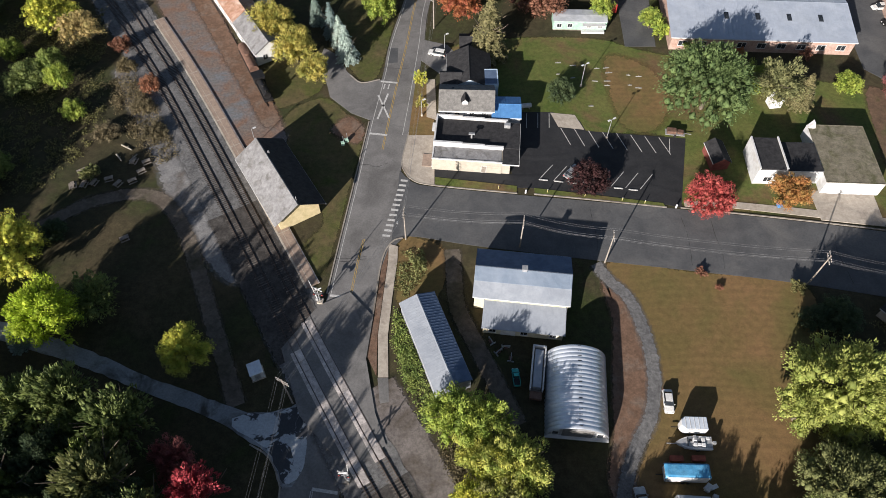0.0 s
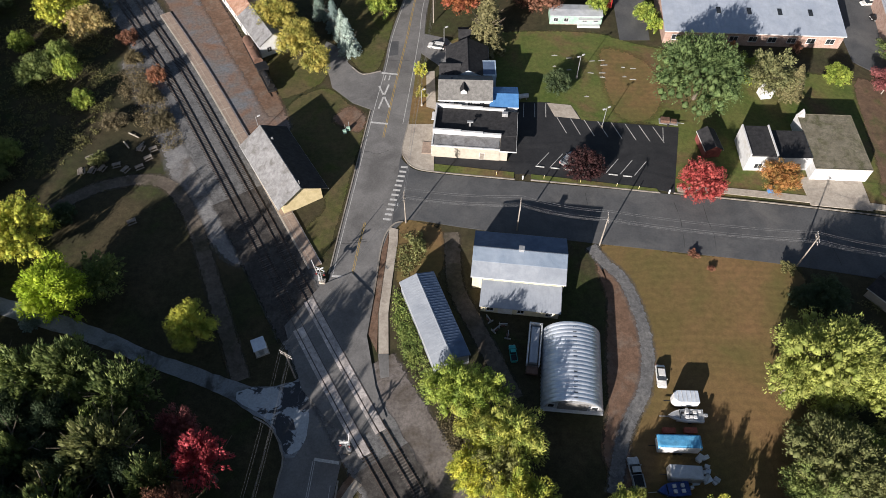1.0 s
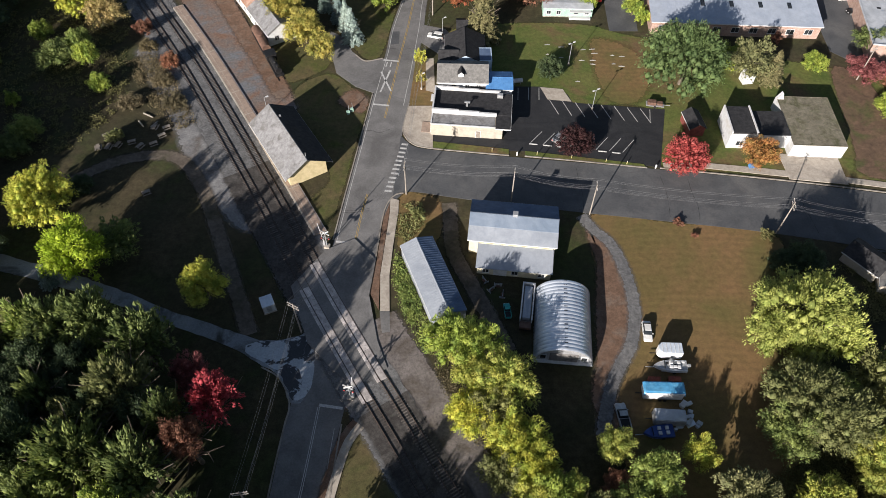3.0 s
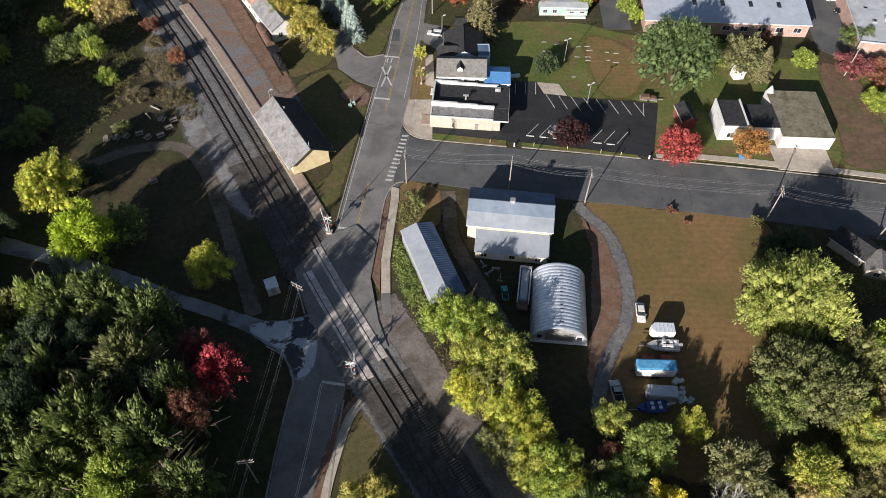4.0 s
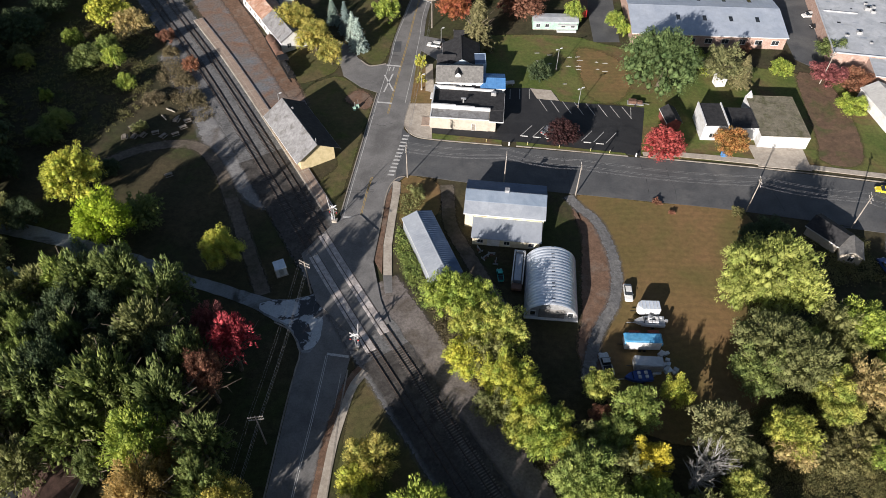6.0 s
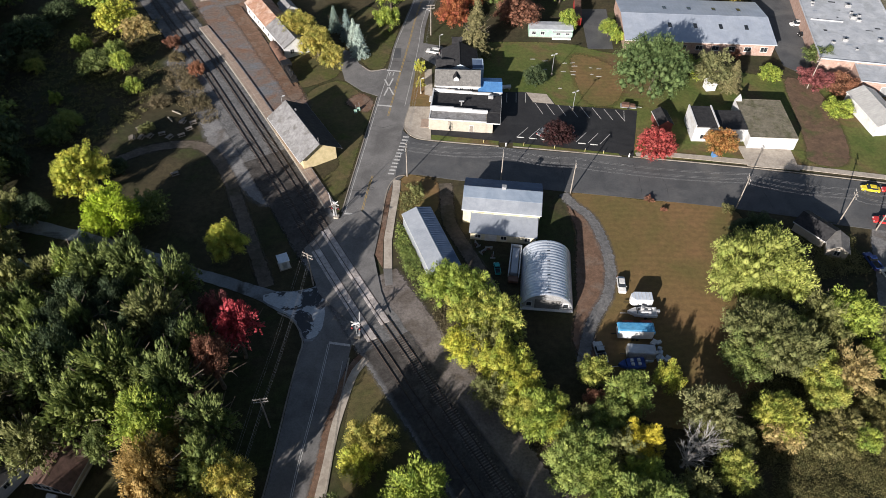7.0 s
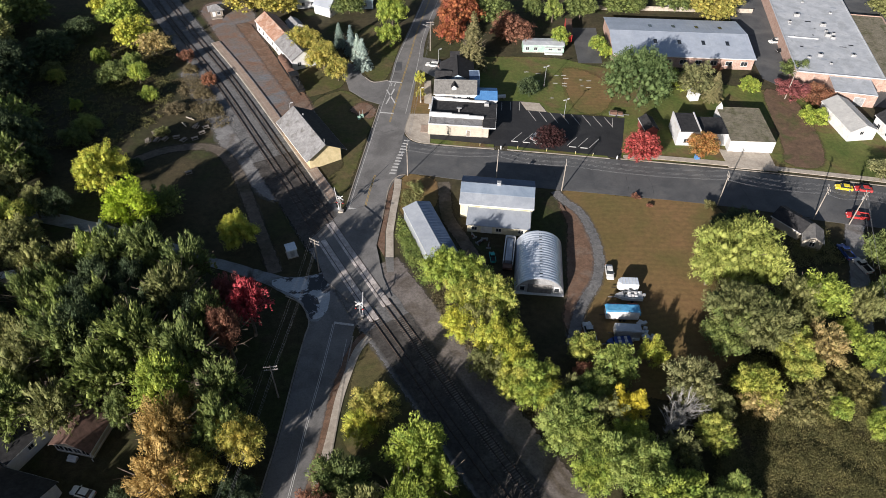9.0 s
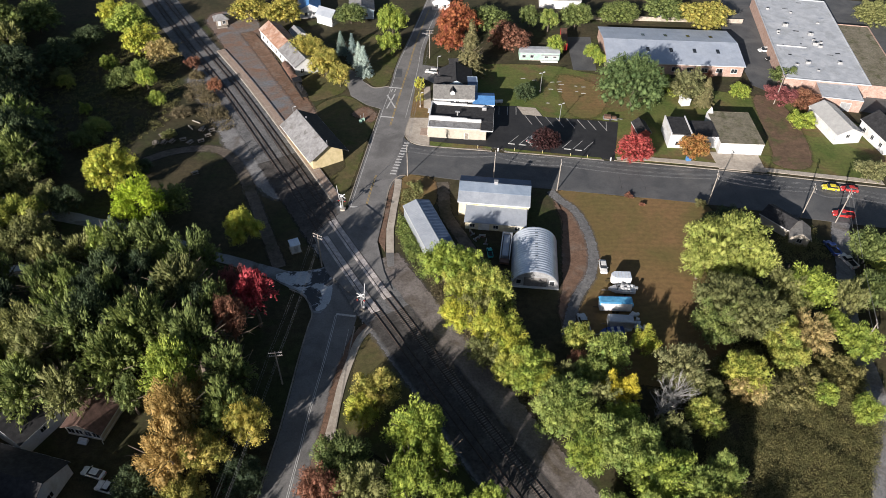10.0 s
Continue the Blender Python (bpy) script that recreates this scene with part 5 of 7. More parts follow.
def trunk_mesh(seed, limbs=9, fork=0.42):
    """A unit tree's wood: a tapered, bent trunk with forked limbs, height 1, limbs reaching about 0.5 out."""
    rnd = random.Random(seed)
    bm = bmesh.new()
    p = Vector((0, 0, -0.02))
    r = 0.03
    pts = [p]
    for i in range(4):
        q = p + Vector((rnd.uniform(-0.02, 0.02), rnd.uniform(-0.02, 0.02), 0.2))
        tube(bm, p, q, r, r * 0.74, 7)
        p, r = q, r * 0.74
        pts.append(p)
    for i in range(limbs):
        a = i * 2.4 + rnd.uniform(-0.4, 0.4)
        z = rnd.uniform(0.28, 0.62)
        s = Vector((0, 0, z))
        ln = rnd.uniform(0.26, 0.42)
        m = s + Vector((math.cos(a) * ln * 0.5, math.sin(a) * ln * 0.5, ln * 0.35))
        e = m + Vector((math.cos(a + 0.3) * ln * 0.5, math.sin(a + 0.3) * ln * 0.5, ln * 0.45))
        e2 = m + Vector((math.cos(a - 0.6) * ln * 0.45, math.sin(a - 0.6) * ln * 0.45, ln * 0.3))
        tube(bm, s, m, 0.013, 0.009, 4)
        tube(bm, m, e, 0.009, 0.003, 3)
        tube(bm, m, e2, 0.008, 0.003, 3)
    me = bpy.data.meshes.new("trunk")
    bm.to_mesh(me)
    bm.free()
    return me


CROWNS = [crown_mesh(s, 88, 94, 0.037, 0.3) for s in range(7)]
FEATHERY = [crown_mesh(30 + s, 84, 60, 0.052, 1.0, -0.3) for s in range(5)]
BIG = [crown_mesh(70 + s, 260, 100, 0.024, 0.5, puff=0.74) for s in range(3)]
LOOSE = [crown_mesh(50 + s, 78, 84, 0.038, 0.6) for s in range(4)]
PLAIN = [crown_mesh(80 + s, 56, 44, 0.075, 0.6) for s in range(3)]
BUSHES = [crown_mesh(90 + s, 40, 44, 0.085, 0.5, -0.2) for s in range(3)]
CONIFERS = [conifer_mesh(20 + s) for s in range(3)]
TRUNKS = [trunk_mesh(s) for s in range(4)]
TREE_RND = random.Random(11)
WORDS = {"green": "green", "deep": "dark green", "dullgreen": "dull green", "olive": "olive green", "olive_y": "yellowing olive", "pale": "pale yellow-green", "lime": "bright lime green", "yellow": "yellow", "bright": "bright yellow",
         "gold": "golden", "orange": "orange-brown", "tan": "tan", "rust": "rust-brown", "rusty": "rusty orange", "redorange": "red and orange", "red": "scarlet", "crimson": "crimson", "crimson_d": "dark crimson", "purple": "dark purple", "grey": "grey-olive",
         "scrub": "brownish", "mid": "fresh green", "neon": "vivid yellow-green", "dry": "dry brown", "spruce": "silvery blue", "spruce_d": "dark blue-green", "pine": "yellowish olive"}


def own(me, name, material, parent, m):
    ob = new(name, me)
    if not me.materials:
        me.materials.append(None)
    ob.material_slots[0].link = "OBJECT"
    ob.material_slots[0].material = material
    ob.parent = parent
    ob.matrix_basis = m
    return ob


def tree(x, y, h, r, kind, place, bark=None, plain=False):
    rnd = TREE_RND
    low = h < 5.5
    name, cat = ("shrub", "shrub") if low else ("tree", "tree")
    t = thing(name, x, y, 0, rnd.uniform(0, 360), f"{WORDS[kind]} autumn {'shrub' if low else 'deciduous tree'} {place}", cat, f"{name}s {place}")
    own(rnd.choice(TRUNKS), "trunk", bark or BARK, t, Matrix.Diagonal((h * 0.9, h * 0.9, h * 0.85, 1)))
    me = rnd.choice(BUSHES if r < 2.6 else (LOOSE if kind in ("grey", "tan", "olive", "scrub") else CROWNS))
    if place.startswith("in the wood") and kind in ("green", "mid", "olive", "red", "rust") and rnd.random() < 0.7:
        me = rnd.choice(FEATHERY)
    if r > 6.6 or kind in ("crimson", "purple"):
        me = rnd.choice(BIG)
    if plain:
        me = rnd.choice(PLAIN)
    base = h * (0.05 if low else (0.42 if kind in ("red", "rust") and h > 13 else 0.2))
    if h > 14.5 and kind in ("green", "olive", "deep", "mid", "lime"):
        r *= 1.16
    own(me, "crown", LEAF[kind], t, Matrix.Translation((0, 0, base)) @ Matrix.Diagonal((r * 1.1, r * 1.1, (h - base) * 0.92, 1)))
    return t


def conifer(x, y, h, r, kind, place):
    t = thing("spruce", x, y, 0, TREE_RND.uniform(0, 360), f"{WORDS[kind]} spruce {place}", "tree", "spruces")
    own(TRUNKS[0], "trunk", BARK, t, Matrix.Diagonal((h * 0.6, h * 0.6, h * 0.7, 1)))
    own(TREE_RND.choice(CONIFERS), "crown", LEAF[kind], t, Matrix.Diagonal((r / 0.3, r / 0.3, h, 1)))


def plant_all():
    SW_WOOD = [
        (-86.7, 76.4, 13, 7.4, 'yellow'),
        (-74.2, 61.2, 14.4, 6.6, 'neon'),
        (-46.5, 54.4, 10.5, 4.7, 'yellow'),
        (-38.3, 27.6, 17, 4.5, 'red'),
        (-44.5, 34.5, 11, 3.6, 'crimson_d'),
        (-41.1, 20.6, 18, 3.4, 'rust'),
        (-67.6, 66.0, 8, 5.8, 'green'),
        (-69.8, 42.7, 17, 5.7, 'green'),
        (-63.6, 43.9, 19, 4.8, 'green'),
        (-53.6, 39.4, 17.5, 5.0, 'green'),
        (-53.6, 29.6, 20, 5.3, 'olive'),
        (-80.9, 42.4, 15, 4.3, 'olive'),
        (-71.6, 34.5, 16, 5.3, 'deep'),
        (-58.0, 17.5, 21, 6.2, 'green'),
        (-71.2, 17.4, 20, 5.7, 'green'),
        (-61.7, 10.4, 20, 5.2, 'green'),
    ]
    SW_WOOD2 = [
        (-77.0, 14.4, 18, 5.4, 'olive'),
        (-47.6, 15.4, 21, 4.9, 'green'),
        (-45.2, 24.2, 19, 3.7, 'green'),
        (-50.2, 8.5, 20, 4.5, 'lime'),
        (-39.1, 8.3, 17, 4.2, 'green'),
        (-76.4, 4.4, 18, 4.7, 'green'),
        (-68.5, 4.3, 17, 4.1, 'olive'),
        (-57.9, 5.2, 12, 2.6, 'green'),
        (-47.0, -0.6, 17.5, 5.2, 'orange'),
        (-46.2, -8.6, 16.5, 5.3, 'orange'),
        (-34.4, -1.4, 14, 4.4, 'gold'),
        (-38.2, 0.2, 18, 4.2, 'green'),
        (-41.0, -7.1, 13, 4.5, 'gold'),
        (-34.3, -9.8, 7, 4.4, 'deep'),
        (-83.2, 18.7, 18, 5.3, 'olive'),
        (-67.9, 20.4, 20, 5.1, 'deep'),
    ]
    SW_ROAD = [
        (-16.4, -9.2, 13.5, 5.7, 'green'),
        (-12.2, -14.4, 14, 5.0, 'olive'),
        (-19.5, -14.2, 13, 3.8, 'rust'),
        (-11.4, 7.0, 9, 4.8, 'gold'),
        (-13.3, 3.6, 8, 3.5, 'yellow'),
        (-3.4, -4.0, 15, 4.8, 'lime'),
        (0.1, -8.2, 14, 3.8, 'lime'),
        (-4.7, -12.8, 15, 4.0, 'lime'),
        (2.0, -16.7, 13, 3.6, 'lime'),
        (9.6, -16.4, 12, 3.4, 'lime'),
    ]
    TRACK_ROW = [
        (9.3, 27.8, 10, 4.2, 'olive'),
        (11.9, 23.5, 10, 3.9, 'yellow'),
        (15.4, 12.5, 9, 3.7, 'olive_y'),
        (21.4, 14.4, 8, 3.1, 'olive_y'),
        (5.9, 36.0, 9, 3.9, 'olive_y'),
        (2.4, 41.8, 12.6, 5.5, 'lime'),
        (7.3, 40.9, 10.0, 4.9, 'lime'),
        (11.9, 33.4, 13.0, 5.9, 'olive_y'),
        (5.1, 27.9, 9.0, 4.4, 'yellow'),
        (13.8, 21.5, 10.0, 5.4, 'yellow'),
        (10.6, 16.8, 9.0, 4.0, 'olive'),
        (18.2, 12.0, 10.0, 5.1, 'lime'),
        (22.1, 10.9, 8.0, 3.4, 'yellow'),
        (15.8, 17.5, 9.0, 4.4, 'yellow'),
        (8.9, 32.6, 9.0, 4.3, 'yellow'),
    ]
    SE_THICKET = [
        (23.1, 2.1, 10, 4.5, 'mid'),
        (26.7, 12.0, 7, 2.8, 'olive'),
        (31.3, 11.6, 8, 3.9, 'mid'),
        (35.2, 0.9, 10, 4.2, 'lime'),
        (37.9, -9.9, 11, 4.5, 'mid'),
        (44.2, -2.0, 9, 4.0, 'olive'),
        (28.6, -0.3, 10, 4.2, 'mid'),
        (43.7, -9.6, 10, 4.0, 'lime'),
        (50.6, 11.3, 8, 3.9, 'olive'),
        (30.4, 22.3, 7.0, 3.4, 'olive_y'),
        (36.4, 16.6, 11.0, 4.4, 'mid'),
        (35.6, 15.3, 6.0, 2.0, 'yellow'),
        (44.6, 20.8, 7.0, 2.9, 'yellow'),
        (26.1, 4.9, 11.0, 5.3, 'mid'),
        (35.8, 6.0, 10.6, 4.0, 'bright'),
        (31.7, 5.3, 10.0, 4.6, 'olive'),
        (31.9, -4.1, 12.0, 5.5, 'mid'),
        (38.1, -4.8, 11.0, 4.9, 'mid'),
        (50.3, 12.3, 12.5, 5.4, 'grey'),
        (53.2, 7.1, 9.0, 3.8, 'olive'),
        (51.5, 1.3, 9.0, 3.9, 'olive_y'),
        (39.3, -11.8, 12.0, 5.6, 'lime'),
        (46.4, -13.6, 11.0, 4.4, 'mid'),
        (29.8, 15.3, 6.0, 2.9, 'rust'),
        (27.5, -6.8, 10.0, 4.2, 'lime'),
    ]
    SE_FAR = [
        (62.5, 12.1, 10.0, 5.0, 'olive_y'),
        (62.7, 8.2, 8.0, 3.8, 'tan'),
        (79.8, 21.0, 10.0, 5.4, 'tan'),
        (78.8, 28.7, 9.0, 4.7, 'olive'),
        (74.4, 16.7, 8.0, 3.8, 'olive_y'),
        (84.6, 3.8, 7.0, 3.1, 'lime'),
        (78.3, 8.8, 5.0, 3.2, 'lime'),
        (74.9, 10.2, 5.0, 5.4, 'scrub'),
        (84.8, 13.0, 5.0, 5.1, 'scrub'),
        (69.2, 8.8, 5.0, 4.3, 'scrub'),
    ]
    EAST = [
        (68.0, 45.5, 18.5, 8.6, 'pale'),
        (62.6, 42.8, 14.5, 5.6, 'pale'),
        (73.0, 41.5, 15.0, 6.2, 'pale'),
        (63.8, 27.0, 15.0, 7.4, 'olive'),
        (59.7, 23.0, 12.0, 5.2, 'green'),
        (69.5, 24.1, 13.0, 5.9, 'olive'),
        (78.2, 33.8, 12.0, 4.9, 'olive'),
        (83.6, 33.8, 12.0, 5.5, 'lime'),
        (72.6, 20.9, 10.0, 4.6, 'olive_y'),
        (105.2, 48.2, 10.0, 5.4, 'green'),
        (100.0, 35.0, 10.0, 5.2, 'green'),
        (87.7, 26.5, 7.0, 3.2, 'lime'),
        (121.6, 81.3, 7.0, 4.1, 'grey'),
    ]
    NORTH = [
        (62.8, 120.4, 19.0, 10.2, 'dullgreen'),
        (80.2, 123.2, 11.0, 6.4, 'grey'),
        (57.6, 90.0, 8.8, 5.2, 'crimson'),
        (74.6, 91.4, 8.6, 4.4, 'rusty'),
        (32.8, 95.9, 6.5, 4.6, 'purple'),
        (9.5, 167.0, 13.0, 8.1, 'redorange'),
        (5.3, 155.0, 10.0, 5.6, 'redorange'),
        (-15.0, 166.4, 13.0, 5.4, 'lime'),
        (-15.5, 153.7, 9.0, 4.1, 'lime'),
        (-36.2, 137.9, 10.0, 5.7, 'gold'),
        (-43.1, 147.7, 10.0, 6.2, 'gold'),
        (-30.9, 130.8, 8.0, 3.8, 'gold'),
        (101.8, 175.7, 11.0, 9.2, 'gold'),
        (52.9, 174.4, 10.0, 6.0, 'green'),
        (42.6, 172.0, 10.0, 3.4, 'mid'),
        (36.0, 176.0, 9.0, 4.0, 'green'),
        (64.0, 141.5, 3.4, 2.0, 'mid'),
        (43.0, 154.0, 8.0, 3.2, 'lime'),
        (99.9, 127.2, 5.0, 3.5, 'lime'),
    ]
    NORTH2 = [
        (-4.9, 129.0, 4.6, 1.7, 'yellow'),
        (52.7, 73.6, 1.3, 1.3, 'rust'),
        (55.6, 70.0, 1.2, 0.9, 'rust'),
        (71.0, 69.6, 2.4, 1.8, 'scrub'),
        (-4.6, 75.5, 3.0, 1.9, 'olive'),
        (76.5, 62.5, 5.0, 4.2, 'deep'),
        (72.0, 62.0, 4.0, 3.2, 'deep'),
        (70.0, 140.0, 3.0, 2.2, 'lime'),
        (76.0, 139.6, 2.4, 1.8, 'redorange'),
        (93.0, 138.2, 2.6, 1.9, 'rust'),
        (57.5, 146.5, 5.0, 2.4, 'lime'),
        (-4.6, 121.0, 4.2, 1.5, 'gold'),
        (117.7, 135.6, 6.0, 5.0, 'green'),
        (112.0, 122.8, 6.0, 5.2, 'crimson_d'),
        (118.9, 119.5, 6.0, 5.1, 'rust'),
        (113.1, 108.8, 5.0, 4.3, 'lime'),
        (26.3, 157.7, 10.0, 7.6, 'rust'),
        (29.3, 124.2, 5.0, 3.5, 'deep'),
        (21.1, 171.2, 10.0, 7.9, 'green'),
        (71.1, 179.9, 8.0, 8.2, 'green'),
        (88.8, 182.6, 10.0, 8.2, 'green'),
        (-31.4, 177.4, 8.0, 6.0, 'green'),
        (-56.7, 177.9, 9.0, 8.0, 'gold'),
        (-70.1, 181.4, 8.0, 7.3, 'gold'),
        (79.1, 129.3, 5.0, 4.9, 'lime'),
        (55.5, 150.3, 6.0, 3.4, 'lime'),
        (168.9, 181.0, 9.0, 8.2, 'olive'),
    ]
    WEST = [
        (-110.3, 166.8, 11.0, 7.7, 'lime'),
        (-102.1, 152.7, 10.0, 6.7, 'yellow'),
        (-93.4, 147.0, 8.0, 5.5, 'tan'),
        (-117.5, 172.6, 10.0, 5.9, 'yellow'),
        (-100.6, 128.8, 7.0, 5.2, 'green'),
        (-87.2, 118.8, 5.0, 3.0, 'lime'),
        (-108.5, 139.1, 6.0, 3.2, 'lime'),
        (-107.1, 112.9, 4.0, 2.3, 'lime'),
        (-93.0, 128.5, 8.0, 3.4, 'lime'),
        (-96.5, 133.5, 8.0, 3.6, 'mid'),
        (-98.5, 100.5, 7.0, 3.8, 'mid'),
        (-71.0, 128.0, 4.0, 2.6, 'rust'),
        (-82.0, 143.0, 4.2, 2.6, 'rust'),
        (-119.1, 128.8, 5.0, 2.8, 'olive_y'),
        (-150.7, 150.2, 19.0, 9.0, 'green'),
        (-134.4, 123.6, 19.0, 9.0, 'deep'),
        (-125.8, 103.9, 19.0, 8.0, 'deep'),
        (-113.7, 85.8, 19.0, 7.8, 'deep'),
        (-108.4, 69.9, 12.0, 6.3, 'olive'),
        (-121.4, 132.4, 5.0, 3.9, 'olive'),
        (-105.5, 82.3, 9.0, 4.4, 'deep'),
    ]
    WEST2 = [
        (-79.3, 135.3, 2.4, 2.8, 'dry'),
        (-72.2, 121.1, 2.4, 3.1, 'dry'),
        (-66.8, 112.9, 2.4, 3.0, 'dry'),
        (-78.0, 112.7, 3.0, 3.3, 'dry'),
        (-98.8, 64.6, 10.0, 4.6, 'olive'),
        (-102.8, 58.7, 12.0, 6.0, 'olive_y'),
        (-95.9, 53.1, 11.0, 5.1, 'olive'),
        (-126.6, 143.1, 9.0, 7.2, 'deep'),
        (-143.4, 167.0, 12.0, 9.6, 'green'),
        (-122.4, 156.9, 8.0, 5.6, 'deep'),
        (-100.5, 95.9, 6.0, 4.6, 'green'),
        (-94.4, 65.3, 9.0, 4.1, 'deep'),
        (-98.6, 47.1, 11.0, 5.0, 'olive'),
        (-78.0, 100.3, 3.0, 2.5, 'olive'),
        (-81.1, 84.1, 4.0, 3.0, 'deep'),
    ]
    for rows, place in ((SW_WOOD, "in the wood"), (SW_WOOD2, "in the wood by the cottage"), (SW_ROAD, "beside the road"), (TRACK_ROW, "in the row along the track"), (SE_THICKET, "in the thicket"), (SE_FAR, "at the scrub's edge"),
                        (EAST, "beside the field"), (NORTH, "among the gardens"), (NORTH2, "by the northern yards"), (WEST, "west of the railway"), (WEST2, "on the rough ground")):
        for x, y, h, r, kind in rows:
            tree(x, y, h, r, kind, place)
    for x, y, h, r, kind in ((-23.5, 138.5, 11, 3.2, "spruce"), (-25.5, 143.5, 10, 2.8, "spruce"), (-28, 147.5, 11, 2.6, "spruce_d"), (-32.5, 153, 9, 2.4, "spruce_d"), (12.2, 139.8, 20, 5.4, "pine"), (86.5, 121.5, 10, 3.6, "pine"), (-89, 48, 7, 2.0, "spruce"), (-80, 58, 6, 2.0, "spruce_d")):
        conifer(x, y, h, r, kind, "in the gardens")


plant_all()


# ---- vehicles ----
def wheel(t, x, y, r=0.33, w=0.22):
    tyre = part("wheel", tube(bmesh.new(), (x - w / 2, y, r), (x + w / 2, y, r), r, r, 16), RUBBER, t)
    part("rim", tube(bmesh.new(), (x - w / 2 - 0.01, y, r), (x + w / 2 + 0.01, y, r), r * 0.6, r * 0.6, 12), GREYMETAL, tyre)


def car(x, y, turn, paint, label, style="sedan", name="car", group="parked cars"):
    """A car, nose towards local +y."""
    t = thing(name, x, y, 0, turn, label, "car", group)
    L, W = (4.5, 1.72) if style != "pickup" else (5.4, 1.95)
    l, w = L / 2, W / 2
    side = [(-l, 0.35), (-l + 0.05, 0.85), (-l + 0.6, 0.98), (l - 1.3, 0.95), (l - 0.25, 0.8), (l, 0.55), (l - 0.05, 0.3), (-l + 0.1, 0.25)]
    bm = profile(bmesh.new(), side, -w, w)
    bmesh.ops.bevel(bm, geom=[e for e in bm.edges if abs(abs(e.verts[0].co.y) - w) < 1e-4 and abs(abs(e.verts[1].co.y) - w) < 1e-4 and e.verts[0].co.y * e.verts[1].co.y > 0], offset=0.12, segments=2, affect="EDGES")
    part("body", bm, paint, t, smooth=False).matrix_basis = pose(0, 0, 0, 0, 0, 90)
    c0, c1, r0, r1 = {"sedan": (-1.75, 1.0, -1.15, 0.25), "wagon": (-2.15, 1.05, -1.9, 0.3), "pickup": (-0.4, 1.4, -0.15, 0.75)}[style]
    top = 1.45 if style == "sedan" else 1.68

    def cabin(inset, z1, grow):
        b = bmesh.new()
        lo = [b.verts.new(p) for p in ((-w + 0.1 - grow, c0 - grow, 0.93), (w - 0.1 + grow, c0 - grow, 0.93), (w - 0.1 + grow, c1 + grow, 0.93), (-w + 0.1 - grow, c1 + grow, 0.93))]
        hi = [b.verts.new(p) for p in ((-w + inset, r0, z1), (w - inset, r0, z1), (w - inset, r1, z1), (-w + inset, r1, z1))]
        b.faces.new(hi), b.faces.new(lo[::-1])
        for i in range(4):
            b.faces.new((lo[i], lo[(i + 1) % 4], hi[(i + 1) % 4], hi[i]))
        return b
    part("cabin_glass", cabin(0.26, top - 0.06, 0.0), GLASS, t)
    part("roof", boxes((-w + 0.24, w - 0.24, r0 - 0.05, r1 + 0.05, top - 0.08, top), bevel=0.03), paint, t)
    for s in (-1, 1):
        for yy in (-l + 0.9, l - 0.95):
            wheel(t, s * (w - 0.1), yy)
        part("headlight", boxes((s * (w - 0.35) - 0.2, s * (w - 0.35) + 0.2, l - 0.2, l - 0.02, 0.58, 0.74), bevel=0.03), WHITE, t)
        part("tail_light", boxes((s * (w - 0.25) - 0.16, s * (w - 0.25) + 0.16, -l - 0.01, -l + 0.1, 0.62, 0.82)), REDPAINT, t)
        part("mirror", boxes((s * (w + 0.08) - 0.1, s * (w + 0.08) + 0.1, c1 - 0.35, c1 - 0.2, 0.95, 1.1)), paint, t)
    if style == "pickup":
        part("bed", boxes((-w + 0.15, w - 0.15, -l + 0.1, -0.5, 0.985, 1.0)), BLACK, t)
        for a in ((-w, -w + 0.12, -l, -0.45), (w - 0.12, w, -l, -0.45), (-w + 0.12, w - 0.12, -l, -l + 0.1)):
            part("bed_side", boxes((*a, 0.9, 1.25)), paint, t)
    return t


SILVER = mat("white_car_paint", (0.70, 0.70, 0.68), (0.76, 0.76, 0.74), 1.0, 0.35, spec=0.5, bump=0)
car(40.8, 46.1, 176, SILVER, "white sedan parked on the brown field")
teal_cart = car(13.7, 51.0, 4, TEAL, "small teal pickup parked between the sheds", "pickup")
teal_cart.scale = (0.66, 0.66, 0.75)
car(29.4, 100.3, -42, GREYMETAL, "dark grey car in the car park", "sedan")
car(-0.8, 140.2, 75, SILVER, "white wagon on the house driveway", "wagon")
car(109.6, 77.6, 78, YELLOWPAINT, "bright yellow coupe at the kerb", "sedan")
car(114.6, 77.0, 79, REDPAINT, "red car at the kerb", "sedan")
car(108.2, 66.2, 78, REDPAINT, "red pickup on the street", "pickup")
car(101.6, 48.6, 15, SILVER, "white pickup truck on the gravel lane", "pickup")
car(99.6, 53.2, 8, NAVY, "blue pickup truck on the gravel lane", "pickup")
car(-62.0, -7.8, 74, SILVER, "white sedan beside the long house", "sedan")
car(-58.0, -10.8, 74, SILVER, "white pickup beside the long house", "pickup")
car(33.2, 28.4, 5, GREYMETAL, "grey pickup among the trees", "pickup")
for i, (x, y) in enumerate(((119.5, 158), (119.8, 151.5), (176, 172), (177, 164.5), (178.5, 180), (179, 150), (180, 143))):
    car(x, y, 96 + 3 * i, (SILVER, BLACK, NAVY)[i % 3], ("white", "black", "dark blue")[i % 3] + " car parked by the plant", "sedan" if i % 2 else "wagon")


